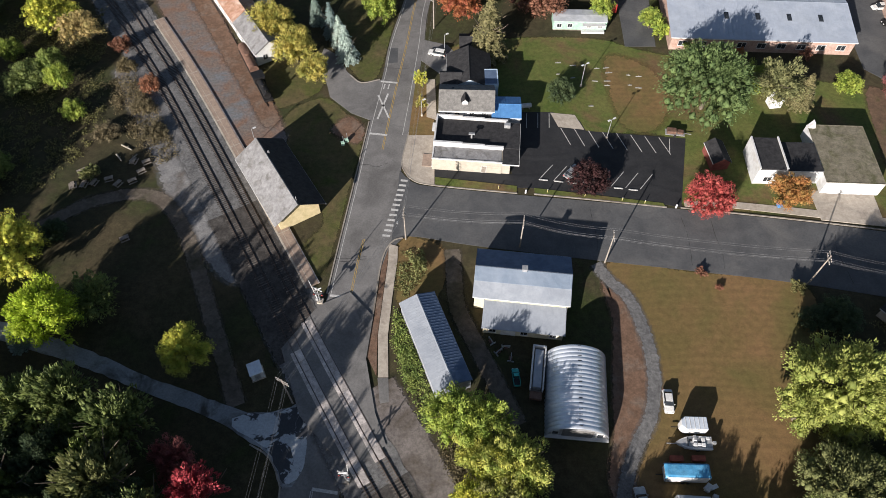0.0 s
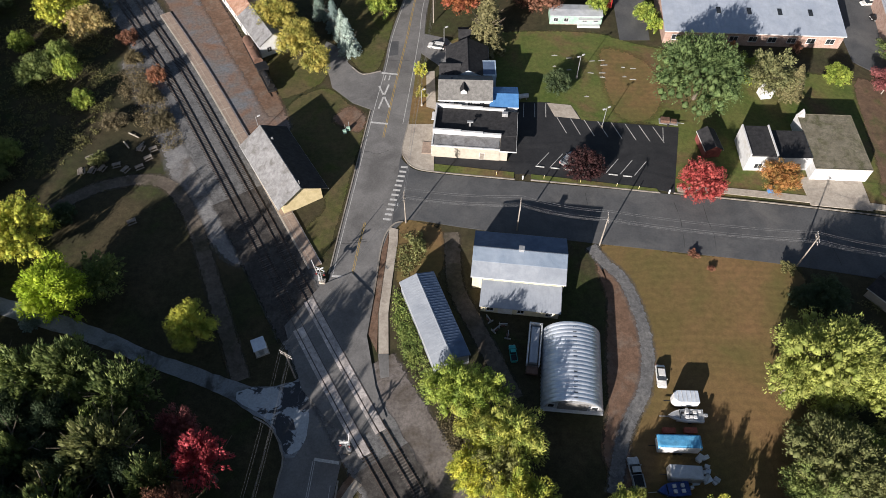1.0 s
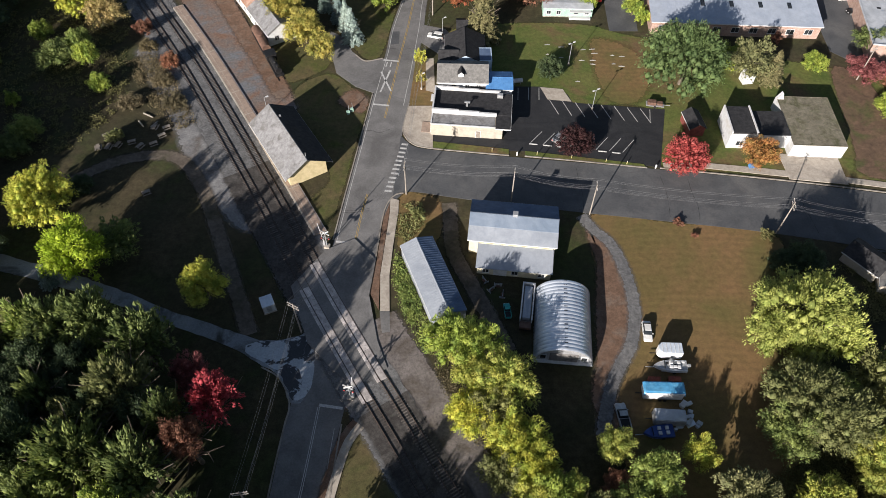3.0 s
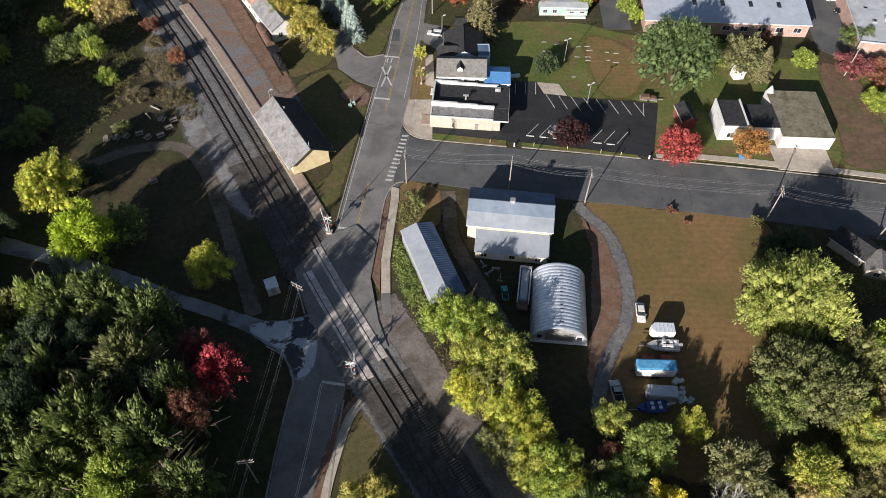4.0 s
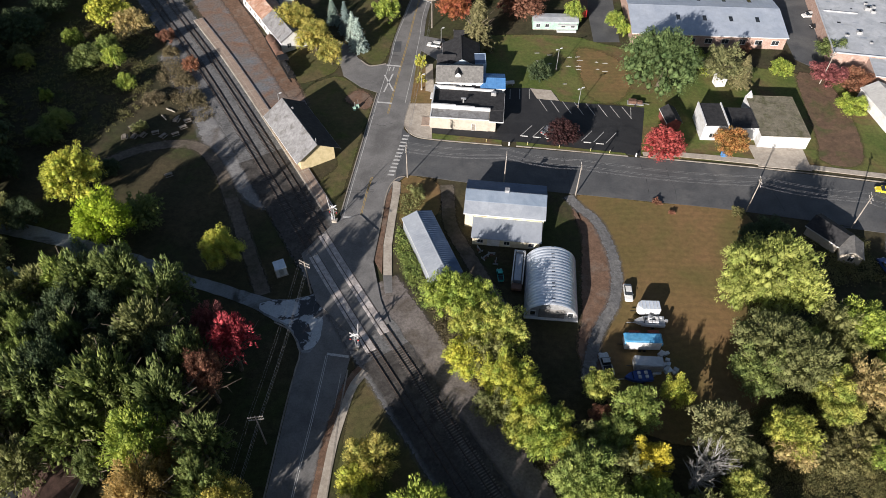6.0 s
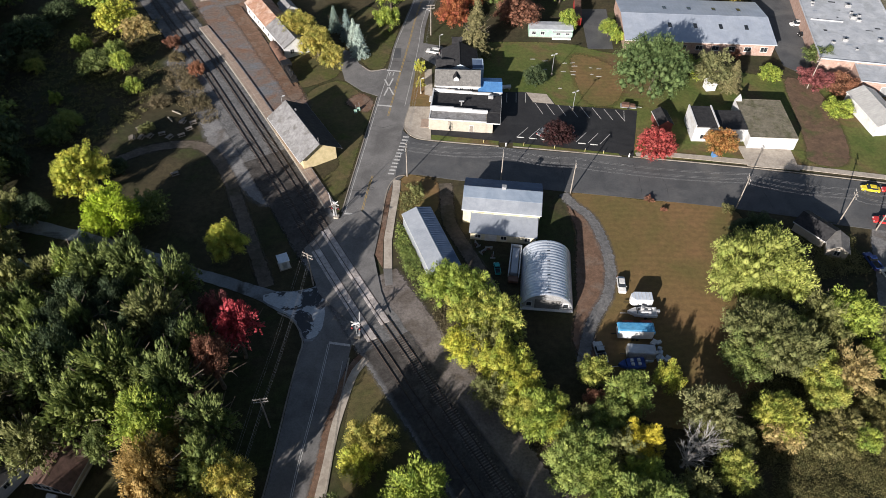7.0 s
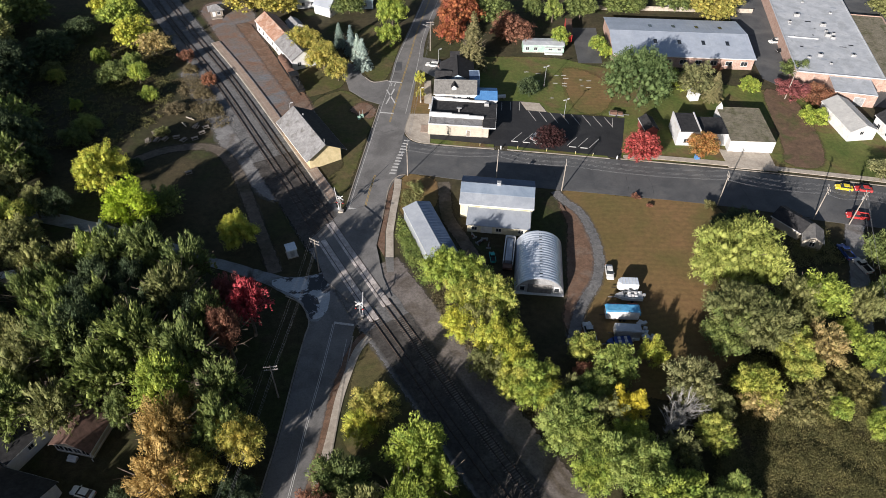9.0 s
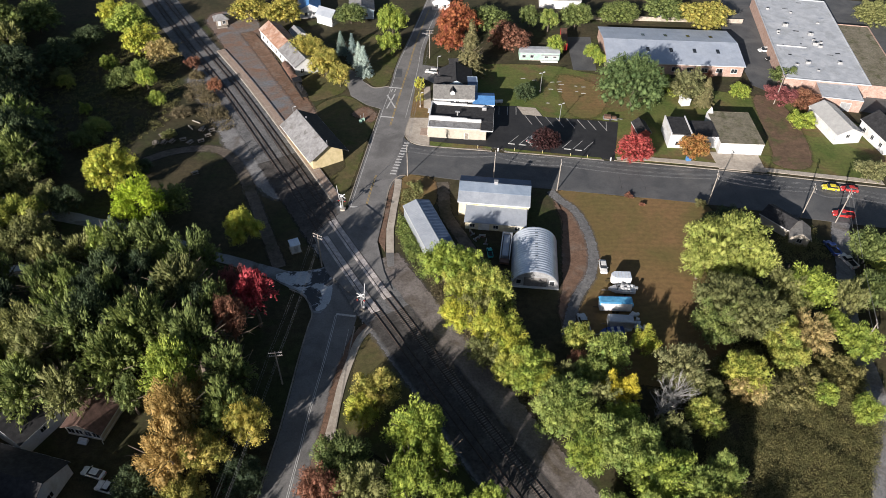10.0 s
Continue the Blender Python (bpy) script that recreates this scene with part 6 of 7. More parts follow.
def trailer_box(name, x, y, turn, l, w, h, m, roof_m, label, cat, ribs=0, taper=0.0):
    t = thing(name, x, y, 0, turn, label, cat)
    bm = bmesh.new()
    pts = [(-l / 2, -w / 2), (l / 2, -w / 2), (l / 2, w / 2), (-l / 2, w / 2)]
    if taper:
        pts = [(-l / 2, -w / 2 + taper), (-l / 2 + taper, -w / 2), (l / 2, -w / 2), (l / 2, w / 2), (-l / 2 + taper, w / 2), (-l / 2, w / 2 - taper)]
    prism(bm, pts, 0.55, h)
    bmesh.ops.bevel(bm, geom=list(bm.edges), offset=0.12, segments=2, affect="EDGES")
    part("body", bm, m, t)
    part("roof", prism(bmesh.new(), [(px * 0.95, py * 0.9) for px, py in pts], h - 0.01, h + 0.06), roof_m, t)
    for k in range(ribs):
        xx = -l / 2 + (k + 1) * l / (ribs + 1)
        part("roof_bow", boxes((xx - 0.05, xx + 0.05, -w * 0.44, w * 0.44, h + 0.05, h + 0.10)), WHITE, t)
    for s in (-1, 1):
        for xx in (-0.4, 0.5):
            wheel_t = part("wheel", tube(bmesh.new(), (xx, s * w / 2 - 0.11, 0.33), (xx, s * w / 2 + 0.11 * s - 0.05, 0.33), 0.33, 0.33, 14), RUBBER, t)
    part("tow_bar", boxes((-l / 2 - 1.2, -l / 2, -0.07, 0.07, 0.45, 0.57)), BLACK, t)
    return t


PALEROOF = mat("pale_blue_roof", (0.52, 0.58, 0.66), (0.60, 0.66, 0.73), 0.8, 0.45, 0.1, grain=0.1)
trailer_box("box_trailer", 43.9, 41.3, -2, 4.6, 2.4, 2.7, WHITE, PALEROOF, "white enclosed trailer with a ribbed roof", "trailer", 5, 0.7)
trailer_box("camper", 41.0, 33.0, -2, 7.2, 2.5, 2.9, WHITE, TARP, "white camper under a bright blue tarp", "camper")
tp = thing("tarpaulin", 41.0, 33.1, 2.9, -2, "creased blue tarp over the camper roof", "tarp")
bmt = bmesh.new()
gr = [[bmt.verts.new((-3.8 + 7.6 * i / 30, -1.35 + 2.7 * j / 10, 0.12 + 0.05 * noise.noise((i * 0.5, j * 0.6, 1)) - (0.7 if j in (0, 10) else 0.0) - (0.3 if i in (0, 30) else 0))) for j in range(11)] for i in range(31)]
for i in range(30):
    for j in range(10):
        bmt.faces.new((gr[i][j], gr[i + 1][j], gr[i + 1][j + 1], gr[i][j + 1]))
part("sheet", bmt, TARP, tp, smooth=True)
trailer_box("travel_trailer", 41.2, 27.9, -4, 5.6, 2.4, 2.6, GREYMETAL, MEMBRANE, "pale grey travel trailer", "trailer")


def boat(x, y, turn, l, hull, inner, label, cluttered):
    t = thing("boat", x, y, 0, turn, label, "boat", "boats on trailers")

    def shell(s, z0, z1):
        b = bmesh.new()
        out = []
        for k in range(13):
            u = k / 12
            xx = l / 2 - u * l
            ww = 1.1 * s * min(1.0, 1 - max(0, (u - 0.45) / 0.55) ** 2.2)
            out.append((xx, ww))
        pts = [(a, -b_) for a, b_ in out] + [(a, b_) for a, b_ in out[::-1][1:]]
        return prism(b, pts, z0, z1)
    part("hull", shell(1.0, 0.6, 1.35), hull, t)
    part("gunwale", shell(1.05, 1.3, 1.4), WHITE if cluttered else NAVY, t)
    part("cockpit", shell(0.8, 1.40, 1.415), inner, t)
    for xx in (-0.2, 1.2):
        for yy in (-0.45, 0.45):
            part("seat", boxes((xx, xx + 0.6, yy - 0.3, yy + 0.3, 1.4, 1.85), bevel=0.06), WHITE, t)
    part("windscreen", boxes((-1.2, -1.1, -0.75, 0.75, 1.4, 1.8)), GLASS, t)
    part("outboard", boxes((l / 2, l / 2 + 0.6, -0.25, 0.25, 0.9, 1.9), bevel=0.08), GREYMETAL, t)
    part("trailer_frame", boxes((-l / 2 - 1.4, l / 2, -0.06, 0.06, 0.4, 0.5), (-l / 2 + 1.5, l / 2, -0.9, -0.8, 0.45, 0.6), (-l / 2 + 1.5, l / 2, 0.8, 0.9, 0.45, 0.6)), GREYMETAL, t)
    for s in (-1, 1):
        part("wheel", tube(bmesh.new(), (0.8, s * 1.05 - 0.1, 0.32), (0.8, s * 1.05 + 0.1, 0.32), 0.32, 0.32, 14), RUBBER, t)
    if cluttered:
        rnd = random.Random(4)
        for k in range(9):
            a, b_ = rnd.uniform(-1.2, 2.4), rnd.uniform(-0.8, 0.8)
            part("gear", boxes((a, a + rnd.uniform(0.2, 0.6), b_, b_ + rnd.uniform(0.2, 0.5), 1.4, rnd.uniform(1.6, 2.1)), bevel=0.03), (WHITE, GREYMETAL, BLACK)[k % 3], t)


boat(43.6, 38.3, -3, 6.2, WHITE, GREYMETAL, "white open boat full of gear on a trailer", True)
boat(38.9, 25.4, 4, 5.4, NAVY, NAVY, "blue and white boat on a trailer", False)
REDBOX = mat("red_oxide", (0.34, 0.08, 0.05), (0.44, 0.12, 0.07), 1.0, 0.7)
for x in (40.2, 44.0):
    c = thing("oil_drum_rack", x, 35.7, 0, -2, "rust-red steel box beside the camper", "steel box", "rust-red boxes")
    part("body", boxes((-1.1, 1.1, -0.45, 0.45, 0.1, 0.95), bevel=0.05), REDBOX, c)
    part("lid", boxes((-1.15, 1.15, -0.5, 0.5, 0.95, 1.0)), REDBOX, c)
JUNK = random.Random(9)
for k in range(14):
    x, y = 43.6 + JUNK.uniform(-1.5, 3.6), 29.6 + JUNK.uniform(-3, 1.6)
    c = thing("crate", x, y, 0, JUNK.uniform(0, 90), ("white", "grey", "blue-grey")[k % 3] + " crate among the stored trailers", "crate", "yard clutter")
    a, b, h = JUNK.uniform(0.3, 0.8), JUNK.uniform(0.3, 0.6), JUNK.uniform(0.4, 0.9)
    part("body", boxes((-a, a, -b, b, 0, h), bevel=0.04), (WHITE, GREYMETAL, PALEROOF)[k % 3], c)
    part("lid", boxes((-a - 0.03, a + 0.03, -b - 0.03, b + 0.03, h, h + 0.05)), (WHITE, GREYMETAL, PALEROOF)[k % 3], c)


def box_truck_body():
    t = thing("flatbed_trailer", 17.6, 51.5, 0, -9, "long open trailer with white sides and a grey load", "trailer")
    part("chassis", boxes((-1.1, 1.1, -5.2, 5.2, 0.6, 0.9)), BLACK, t)
    part("floor", boxes((-1.15, 1.15, -4.6, 5.2, 0.9, 1.0)), OLDWOOD, t)
    for a in ((-1.25, -1.0, -3.6, 5.2), (1.0, 1.25, -3.6, 5.2), (-1.0, 1.0, 4.9, 5.2)):
        part("side", boxes((*a, 1.0, 2.3), bevel=0.03), WHITE, t)
    part("load", boxes((-0.8, 0.8, -3.2, 4.4, 1.0, 2.1), bevel=0.15), METAL_L, t)
    part("tail_load", boxes((-1.1, 1.1, -5.3, -3.8, 1.0, 1.7), bevel=0.1), RUSTBROWN, t)
    for y in (-3.6, -2.4, 4.2):
        for s in (-1, 1):
            part("wheel", tube(bmesh.new(), (s * 1.0 - 0.14, y, 0.5), (s * 1.0 + 0.14, y, 0.5), 0.5, 0.5, 14), RUBBER, t)


box_truck_body()
for k, (x, y) in enumerate(((12.2, 57.2), (10.8, 56.3), (13.0, 55.0), (9.4, 58.6))):
    c = thing("scrap_heap", x, y, 0, 40 * k, "small heap of scrap metal beside the barn", "scrap", "scrap heaps")
    part("frame_bar", boxes((-0.8, 0.8, -0.05, 0.05, 0, 0.9), (-0.8, -0.7, -0.6, 0.6, 0, 0.5)), GREYMETAL, c)
    part("block", boxes((-0.4, 0.3, -0.3, 0.4, 0, 0.45), bevel=0.05), RUSTBROWN, c)


def train():
    """Preserved engine and tank wagon on a short siding."""
    line = smooth_line([(-65, 168), (-55.2, 150.5), (-45.0, 130.2), (-41.0, 122)], 1.2)
    t = tagged(new("siding_track"), "rusty display siding", "railway track", kind="structure")
    for side in (-0.75, 0.75):
        part("rail", ribbon(bmesh.new(), line, side - 0.04, side + 0.04, 0.0, 0.2), STEEL, t)
    n, at = along(line)

    def put(name, s, label, cat):
        q, d = at(s)
        return thing(name, q.x, q.y, 0.2, math.degrees(math.atan2(-d.x, d.y)), label, cat)
    e = put("steam_engine", n - 5.5, "black preserved steam engine", "locomotive")
    part("boiler", tube(bmesh.new(), (0, -1.5, 1.9), (0, 4.2, 1.9), 0.85, 0.85, 20), BLACK, e, smooth=False)
    part("frame", boxes((-1.1, 1.1, -4.0, 4.6, 0.5, 1.1)), BLACK, e)
    cab = part("cab", boxes((-1.3, 1.3, -4.0, -1.5, 1.1, 3.0)), BLACK, e)
    part("cab_roof", boxes((-1.45, 1.45, -4.2, -1.3, 3.0, 3.15), bevel=0.05), BLACK, cab)
    part("chimney", tube(bmesh.new(), (0, 3.6, 2.6), (0, 3.6, 3.5), 0.25, 0.32, 12), BLACK, e)
    part("dome", tube(bmesh.new(), (0, 1.2, 2.6), (0, 1.2, 3.1), 0.4, 0.3, 12), BLACK, e)
    w = put("tank_wagon", n - 16.5, "rusty brown tank wagon", "wagon")
    part("tank", tube(bmesh.new(), (0, -5, 2.0), (0, 5, 2.0), 1.15, 1.15, 24), RUSTBROWN, w, smooth=False)
    part("dome", tube(bmesh.new(), (0, 0, 3.0), (0, 0, 3.6), 0.6, 0.6, 16), RUSTBROWN, w)
    part("frame", boxes((-1.2, 1.2, -5.3, 5.3, 0.6, 0.95)), BLACK, w)
    for v in (e, w):
        for y in (-3.4, -2.0, 2.0, 3.4):
            part("wheelset", tube(bmesh.new(), (-0.85, y, 0.42), (0.85, y, 0.42), 0.42, 0.42, 16), BLACK, v)


train()


# ---- street furniture ----
def utility_pole(x, y, turn=0.0, h=10.5, lean=(0, 0), arms=2, lamp=False, transformer=False):
    t = thing("utility_pole", x, y, 0, turn, "weathered wooden utility pole with crossarms" + (" and a street lamp" if lamp else ""), "utility pole", "utility poles")
    part("pole", tube(bmesh.new(), (0, 0, -0.1), (lean[0], lean[1], h), 0.17, 0.11, 10), POLE, t)
    for k in range(arms):
        z = h - 0.35 - 0.9 * k
        a = part("crossarm", boxes((-1.3 + lean[0], 1.3 + lean[0], -0.07 + lean[1], 0.07 + lean[1], z - 0.06, z + 0.08)), POLE, t)
        for xx in (-1.2, -0.75, 0.75, 1.2):
            part("insulator", tube(bmesh.new(), (xx + lean[0], lean[1], z + 0.08), (xx + lean[0], lean[1], z + 0.26), 0.05, 0.04, 8), WHITE, a)
    if transformer:
        part("transformer", tube(bmesh.new(), (0.4 + lean[0], lean[1], h - 2.6), (0.4 + lean[0], lean[1], h - 1.6), 0.28, 0.28, 14), GREYMETAL, t)
    if lamp:
        arm = part("lamp_arm", tube(bmesh.new(), (lean[0], lean[1], h - 2.2), (lean[0] - 2.0, lean[1] + 1.0, h - 1.6), 0.05, 0.04), GREYMETAL, t)
        part("lamp_head", boxes((lean[0] - 2.5, lean[0] - 1.9, lean[1] + 0.85, lean[1] + 1.15, h - 1.7, h - 1.5), bevel=0.05), GREYMETAL, arm)
    return t


POLES = {"junction": (-27.0, 46.4, -30), "south": (-31.0, 12.2, 8), "corner": (-7.4, 82.4, 84), "barn": (16.4, 80.2, 84), "drive": (33.6, 76.3, 84), "field": (73.6, 70.8, 80), "lane": (96.8, 65.6, 76), "east": (105.2, 63.6, 76), "far": (150, 54, 78), "deep_south": (-37, -32, 8), "north": (-1.6, 150.7, 5), "north_far": (6, 192, 5), "yard": (110.0, 122.0, 30), "lane_south": (91, 20, 70)}
for key, (x, y, turn) in POLES.items():
    utility_pole(x, y, turn, 10.5 if key not in ("barn", "drive") else 9.8, arms=1 if key in ("drive", "lane_south") else 2, lamp=key in ("corner", "north"), transformer=key in ("east", "corner"))


def wires(a, b, name="overhead_wires", spread=1.2, levels=((10.4, (-1.2, -0.75, 0.75, 1.2)), (8.4, (0.0, 0.25)))):
    (xa, ya, ta), (xb, yb, tb) = POLES[a], POLES[b]
    t = tagged(new(name), "thin overhead power wires", "wire", kind="structure")
    for z, offs in levels:
        for o in offs:
            cu = bpy.data.curves.new("wire", "CURVE")
            cu.dimensions, cu.bevel_depth, cu.bevel_resolution = "3D", 0.011, 0
            sp = cu.splines.new("POLY")
            sp.points.add(14)
            pa = Vector((xa + o * math.cos(radians(ta)), ya + o * math.sin(radians(ta)), z))
            pb = Vector((xb + o * math.cos(radians(tb)), yb + o * math.sin(radians(tb)), z))
            for k in range(15):
                u = k / 14
                q = pa.lerp(pb, u)
                sp.points[k].co = (q.x, q.y, q.z - 0.9 * 4 * u * (1 - u), 1)
            cu.materials.append(CABLE)
            ob = new("wire", cu)
            ob.parent = t


for a, b in (("junction", "corner"), ("junction", "south"), ("south", "deep_south"), ("corner", "barn"), ("barn", "drive"), ("drive", "field"), ("field", "lane"), ("lane", "east"), ("east", "far"), ("corner", "north"), ("north", "north_far"), ("east", "lane_south")):
    wires(a, b)


def crossing_signal(x, y, turn):
    t = thing("crossing_signal", x, y, 0.1, turn, "silver railway crossing signal with lights, crossed boards and a raised gate", "crossing signal", "crossing signals")
    part("base", boxes((-0.6, 0.6, -0.6, 0.6, 0, 0.5), bevel=0.05), CONCRETE, t)
    part("mast", tube(bmesh.new(), (0, 0, 0.4), (0, 0, 5.0), 0.11, 0.09, 10), GREYMETAL, t)
    for k, s in enumerate((-1, 1)):
        part("crossbuck_board", tube(bmesh.new(), (-s * 0.85, -0.12, 4.0), (s * 0.85, -0.12, 5.3), 0.13, 0.13, 4), WHITE, t)
        part("lamp_bar", boxes((-0.9, 0.9, s * 0.15 - 0.05, s * 0.15 + 0.05, 3.2, 3.3)), GREYMETAL, t)
        for xx in (-0.8, 0.8):
            d = part("light_disc", tube(bmesh.new(), (xx, s * 0.2, 3.25), (xx, s * 0.28, 3.25), 0.32, 0.32, 14), BLACK, t)
            part("lens", tube(bmesh.new(), (xx, s * 0.28, 3.25), (xx, s * 0.31, 3.25), 0.15, 0.15, 12), REDPAINT, d)
    part("gate_arm", tube(bmesh.new(), (0.5, 0, 1.2), (1.0, 0.3, 8.2), 0.10, 0.06, 6), WHITE, t, "white raised gate arm")
    part("counterweight", boxes((0.2, 0.8, -0.3, 0.3, 0.7, 1.4), bevel=0.05), GREYMETAL, t)
    part("ladder", boxes((-0.25, -0.2, 0.35, 0.4, 0.3, 4.6), (0.2, 0.25, 0.35, 0.4, 0.3, 4.6)), GREYMETAL, t)
    part("bell", tube(bmesh.new(), (0, 0, 5.0), (0, 0, 5.25), 0.2, 0.12, 10), GREYMETAL, t)


crossing_signal(-23.9, 67.4, 170)
crossing_signal(-16.3, 32.6, -10)


def control_hut():
    t = thing("signal_cabinet", -34.2, 52.2, 0, 24, "white metal railway control cabinet", "cabinet")
    part("body", boxes((-1.1, 1.1, -1.2, 1.2, 0.1, 2.4), bevel=0.04), WHITE, t)
    part("roof", boxes((-1.25, 1.25, -1.35, 1.35, 2.4, 2.55), bevel=0.03), PALEROOF, t)
    part("door", boxes((-0.5, 0.5, -1.24, -1.2, 0.3, 2.2)), GREYMETAL, t)
    part("base", boxes((-1.3, 1.3, -1.4, 1.4, -0.1, 0.1)), CONCRETE, t)


control_hut()


def lamp_post(x, y, h, label, heads=1):
    t = thing("lamp_post", x, y, 0, 30, label, "lamp post", "lamp posts")
    part("base", tube(bmesh.new(), (0, 0, 0), (0, 0, 0.6), 0.28, 0.25, 12), CONCRETE, t)
    part("post", tube(bmesh.new(), (0, 0, 0.5), (0, 0, h), 0.09, 0.06, 10), GREYMETAL, t)
    for k in range(heads):
        s = 1 - 2 * k
        a = part("arm", tube(bmesh.new(), (0, 0, h - 0.1), (s * 0.7, 0, h), 0.04, 0.04), GREYMETAL, t)
        part("head", boxes((min(s * 0.4, s * 1.1), max(s * 0.4, s * 1.1), -0.2, 0.2, h - 0.05, h + 0.1), bevel=0.04), WHITE, a)


lamp_post(38.8, 110.8, 6.2, "grey lamp post at the car park's edge", 2)
lamp_post(34.8, 128.3, 7.0, "grey lamp post on the lawn", 2)
lamp_post(-42.8, 109.6, 5.0, "dark lamp post by the platform")
lamp_post(-4.4, 118.4, 5.0, "slim lamp post at the plaza")
lamp_post(1.2, 141.2, 5.5, "slim lamp post by the driveway")


OLDYEL = mat("faded_yellow", (0.42, 0.36, 0.14), (0.52, 0.46, 0.20), 1.0, 0.7)
BOARD = mat("pale_board", (0.34, 0.34, 0.31), (0.46, 0.46, 0.43), 1.0, 0.8)


def small_things():
    rnd = random.Random(5)
    for k, (x, y) in enumerate(((12.8, 95.9), (23.5, 94.8), (31.6, 93.6), (39.6, 92.4), (44.4, 91.6))):
        b = thing("bollard", x, y, 0.1, 0, "short faded yellow post on the grass strip", "bollard", "bollards")
        part("post", tube(bmesh.new(), (0, 0, -0.1), (0, 0, 0.9), 0.09, 0.09, 10), OLDYEL, b)
        part("cap", tube(bmesh.new(), (0, 0, 0.9), (0, 0, 0.98), 0.10, 0.05, 10), WHITE, b)
    for x, y in ((18.7, 94.7), (51.0, 90.4)):
        b = thing("hydrant_post", x, y, 0.0, 0, "white marker post at the kerb", "post", "white posts")
        part("post", tube(bmesh.new(), (0, 0, 0), (0, 0, 0.9), 0.2, 0.18, 10), WHITE, b)
        part("cap", tube(bmesh.new(), (0, 0, 0.9), (0, 0, 1.1), 0.22, 0.1, 10), WHITE, b)
    for x, y, a in ((30.0, 136.9, 1.5), (33.7, 135.9, 1.6), (39.6, 134.7, 1.4), (42.0, 134.9, 1.6), (42.4, 133.1, 1.8), (33.2, 131.3, 1.2), (38.6, 130.1, 1.5), (41.6, 130.1, 1.6), (29.6, 132.7, 0.9), (29.2, 128.4, 0.9), (31.6, 127.0, 1.0), (47.2, 132.2, 1.0), (49.7, 131.7, 1.5), (49.0, 127.6, 1.6), (36.5, 121.4, 1.2), (47.0, 128.6, 1.0), (41.4, 128.5, 1.4)):
        b = thing("ground_board", x, y, 0, rnd.uniform(-8, 8), "pale board set flat in the lawn", "board", "boards in the lawn")
        part("board", boxes((-a / 2, a / 2, -0.12, 0.12, 0, 0.1), bevel=0.02), BOARD, b)
        part("stake", boxes((-0.05, 0.05, 0.17, 0.22, 0, 0.25)), OLDWOOD, b)
    for i, (x, y) in enumerate(((22.9, 98.3), (26.3, 97.8), (29.6, 97.3), (39.3, 95.8), (42.5, 95.3))):
        b = thing("wheel_stop", x, y, 0.05, -8, "white concrete wheel stop", "wheel stop", "wheel stops")
        part("block", boxes((-1.0, 1.0, -0.14, 0.14, 0, 0.16), bevel=0.03), PAINT_W, b)
        part("pin", boxes((-0.7, -0.66, -0.02, 0.02, 0.15, 0.18), (0.66, 0.7, -0.02, 0.02, 0.15, 0.18)), GREYMETAL, b)
    for x, y, a in ((-80.7, 101.3, 35), (-81.5, 97.1, -70), (-79.1, 97.4, 80), (-77.0, 98.0, 70), (-69.7, 104.2, 80), (-66.8, 104.0, 30), (-67.3, 101.2, 35), (-68.6, 98.4, 30), (-66.4, 82.7, 30), (-74.0, 99.0, 20), (-71.6, 97.6, 60)):
        b = thing("picnic_table", x, y, 0, a, "weathered wooden picnic table on rough grass", "picnic table", "picnic tables")
        for k in range(4):
            part("plank", boxes((-0.95, 0.95, -0.40 + 0.2 * k, -0.22 + 0.2 * k, 0.72, 0.77)), OLDWOOD, b)
        for s in (-1, 1):
            part("bench", boxes((-0.95, 0.95, s * 0.72 - 0.14, s * 0.72 + 0.14, 0.42, 0.46)), OLDWOOD, b)
            part("leg_frame", boxes((s * 0.7 - 0.04, s * 0.7 + 0.04, -0.7, 0.7, 0.34, 0.42), (s * 0.7 - 0.04, s * 0.7 + 0.04, -0.35, -0.27, 0, 0.72), (s * 0.7 - 0.04, s * 0.7 + 0.04, 0.27, 0.35, 0, 0.72)), OLDWOOD, b)
    for x, y, a, l in ((-72.5, 108.6, -30, 3.2), (-73.5, 105.5, -50, 2.6), (-70.2, 105.4, 60, 2.4)):
        b = thing("log", x, y, 0, a, "pale fallen log on rough grass", "log", "logs")
        part("stem", tube(bmesh.new(), (-l / 2, 0, 0.2), (l / 2, 0, 0.22), 0.2, 0.15, 9), PALE_BARK, b)
        part("stub", tube(bmesh.new(), (0, 0, 0.25), (0.3, 0.4, 0.5), 0.08, 0.04, 6), PALE_BARK, b)
    b = thing("recycling_bin", 73.6, 90.6, 0.1, 10, "bright blue wheeled bin on the pavement", "bin")
    part("body", boxes((-0.7, 0.7, -0.5, 0.5, 0.05, 1.2), bevel=0.06), BLUEROOF, b)
    part("lid", boxes((-0.75, 0.75, -0.55, 0.55, 1.2, 1.28), bevel=0.03), BLUEROOF, b)
    p = thing("propane_tank", 20.6, 120.8, 0, 8, "white round-ended propane tank", "tank")
    part("tank", tube(bmesh.new(), (-1.3, 0, 0.9), (1.3, 0, 0.9), 0.55, 0.55, 16), WHITE, p)
    part("saddle", boxes((-0.9, -0.7, -0.5, 0.5, 0, 0.5), (0.7, 0.9, -0.5, 0.5, 0, 0.5)), CONCRETE, p)
    u = thing("utility_trailer", 54.8, 112.0, 0, -8, "loaded grey utility trailer at the lot's corner", "trailer")
    part("bed", boxes((-2.2, 2.2, -0.9, 0.9, 0.5, 0.65)), GREYMETAL, u)
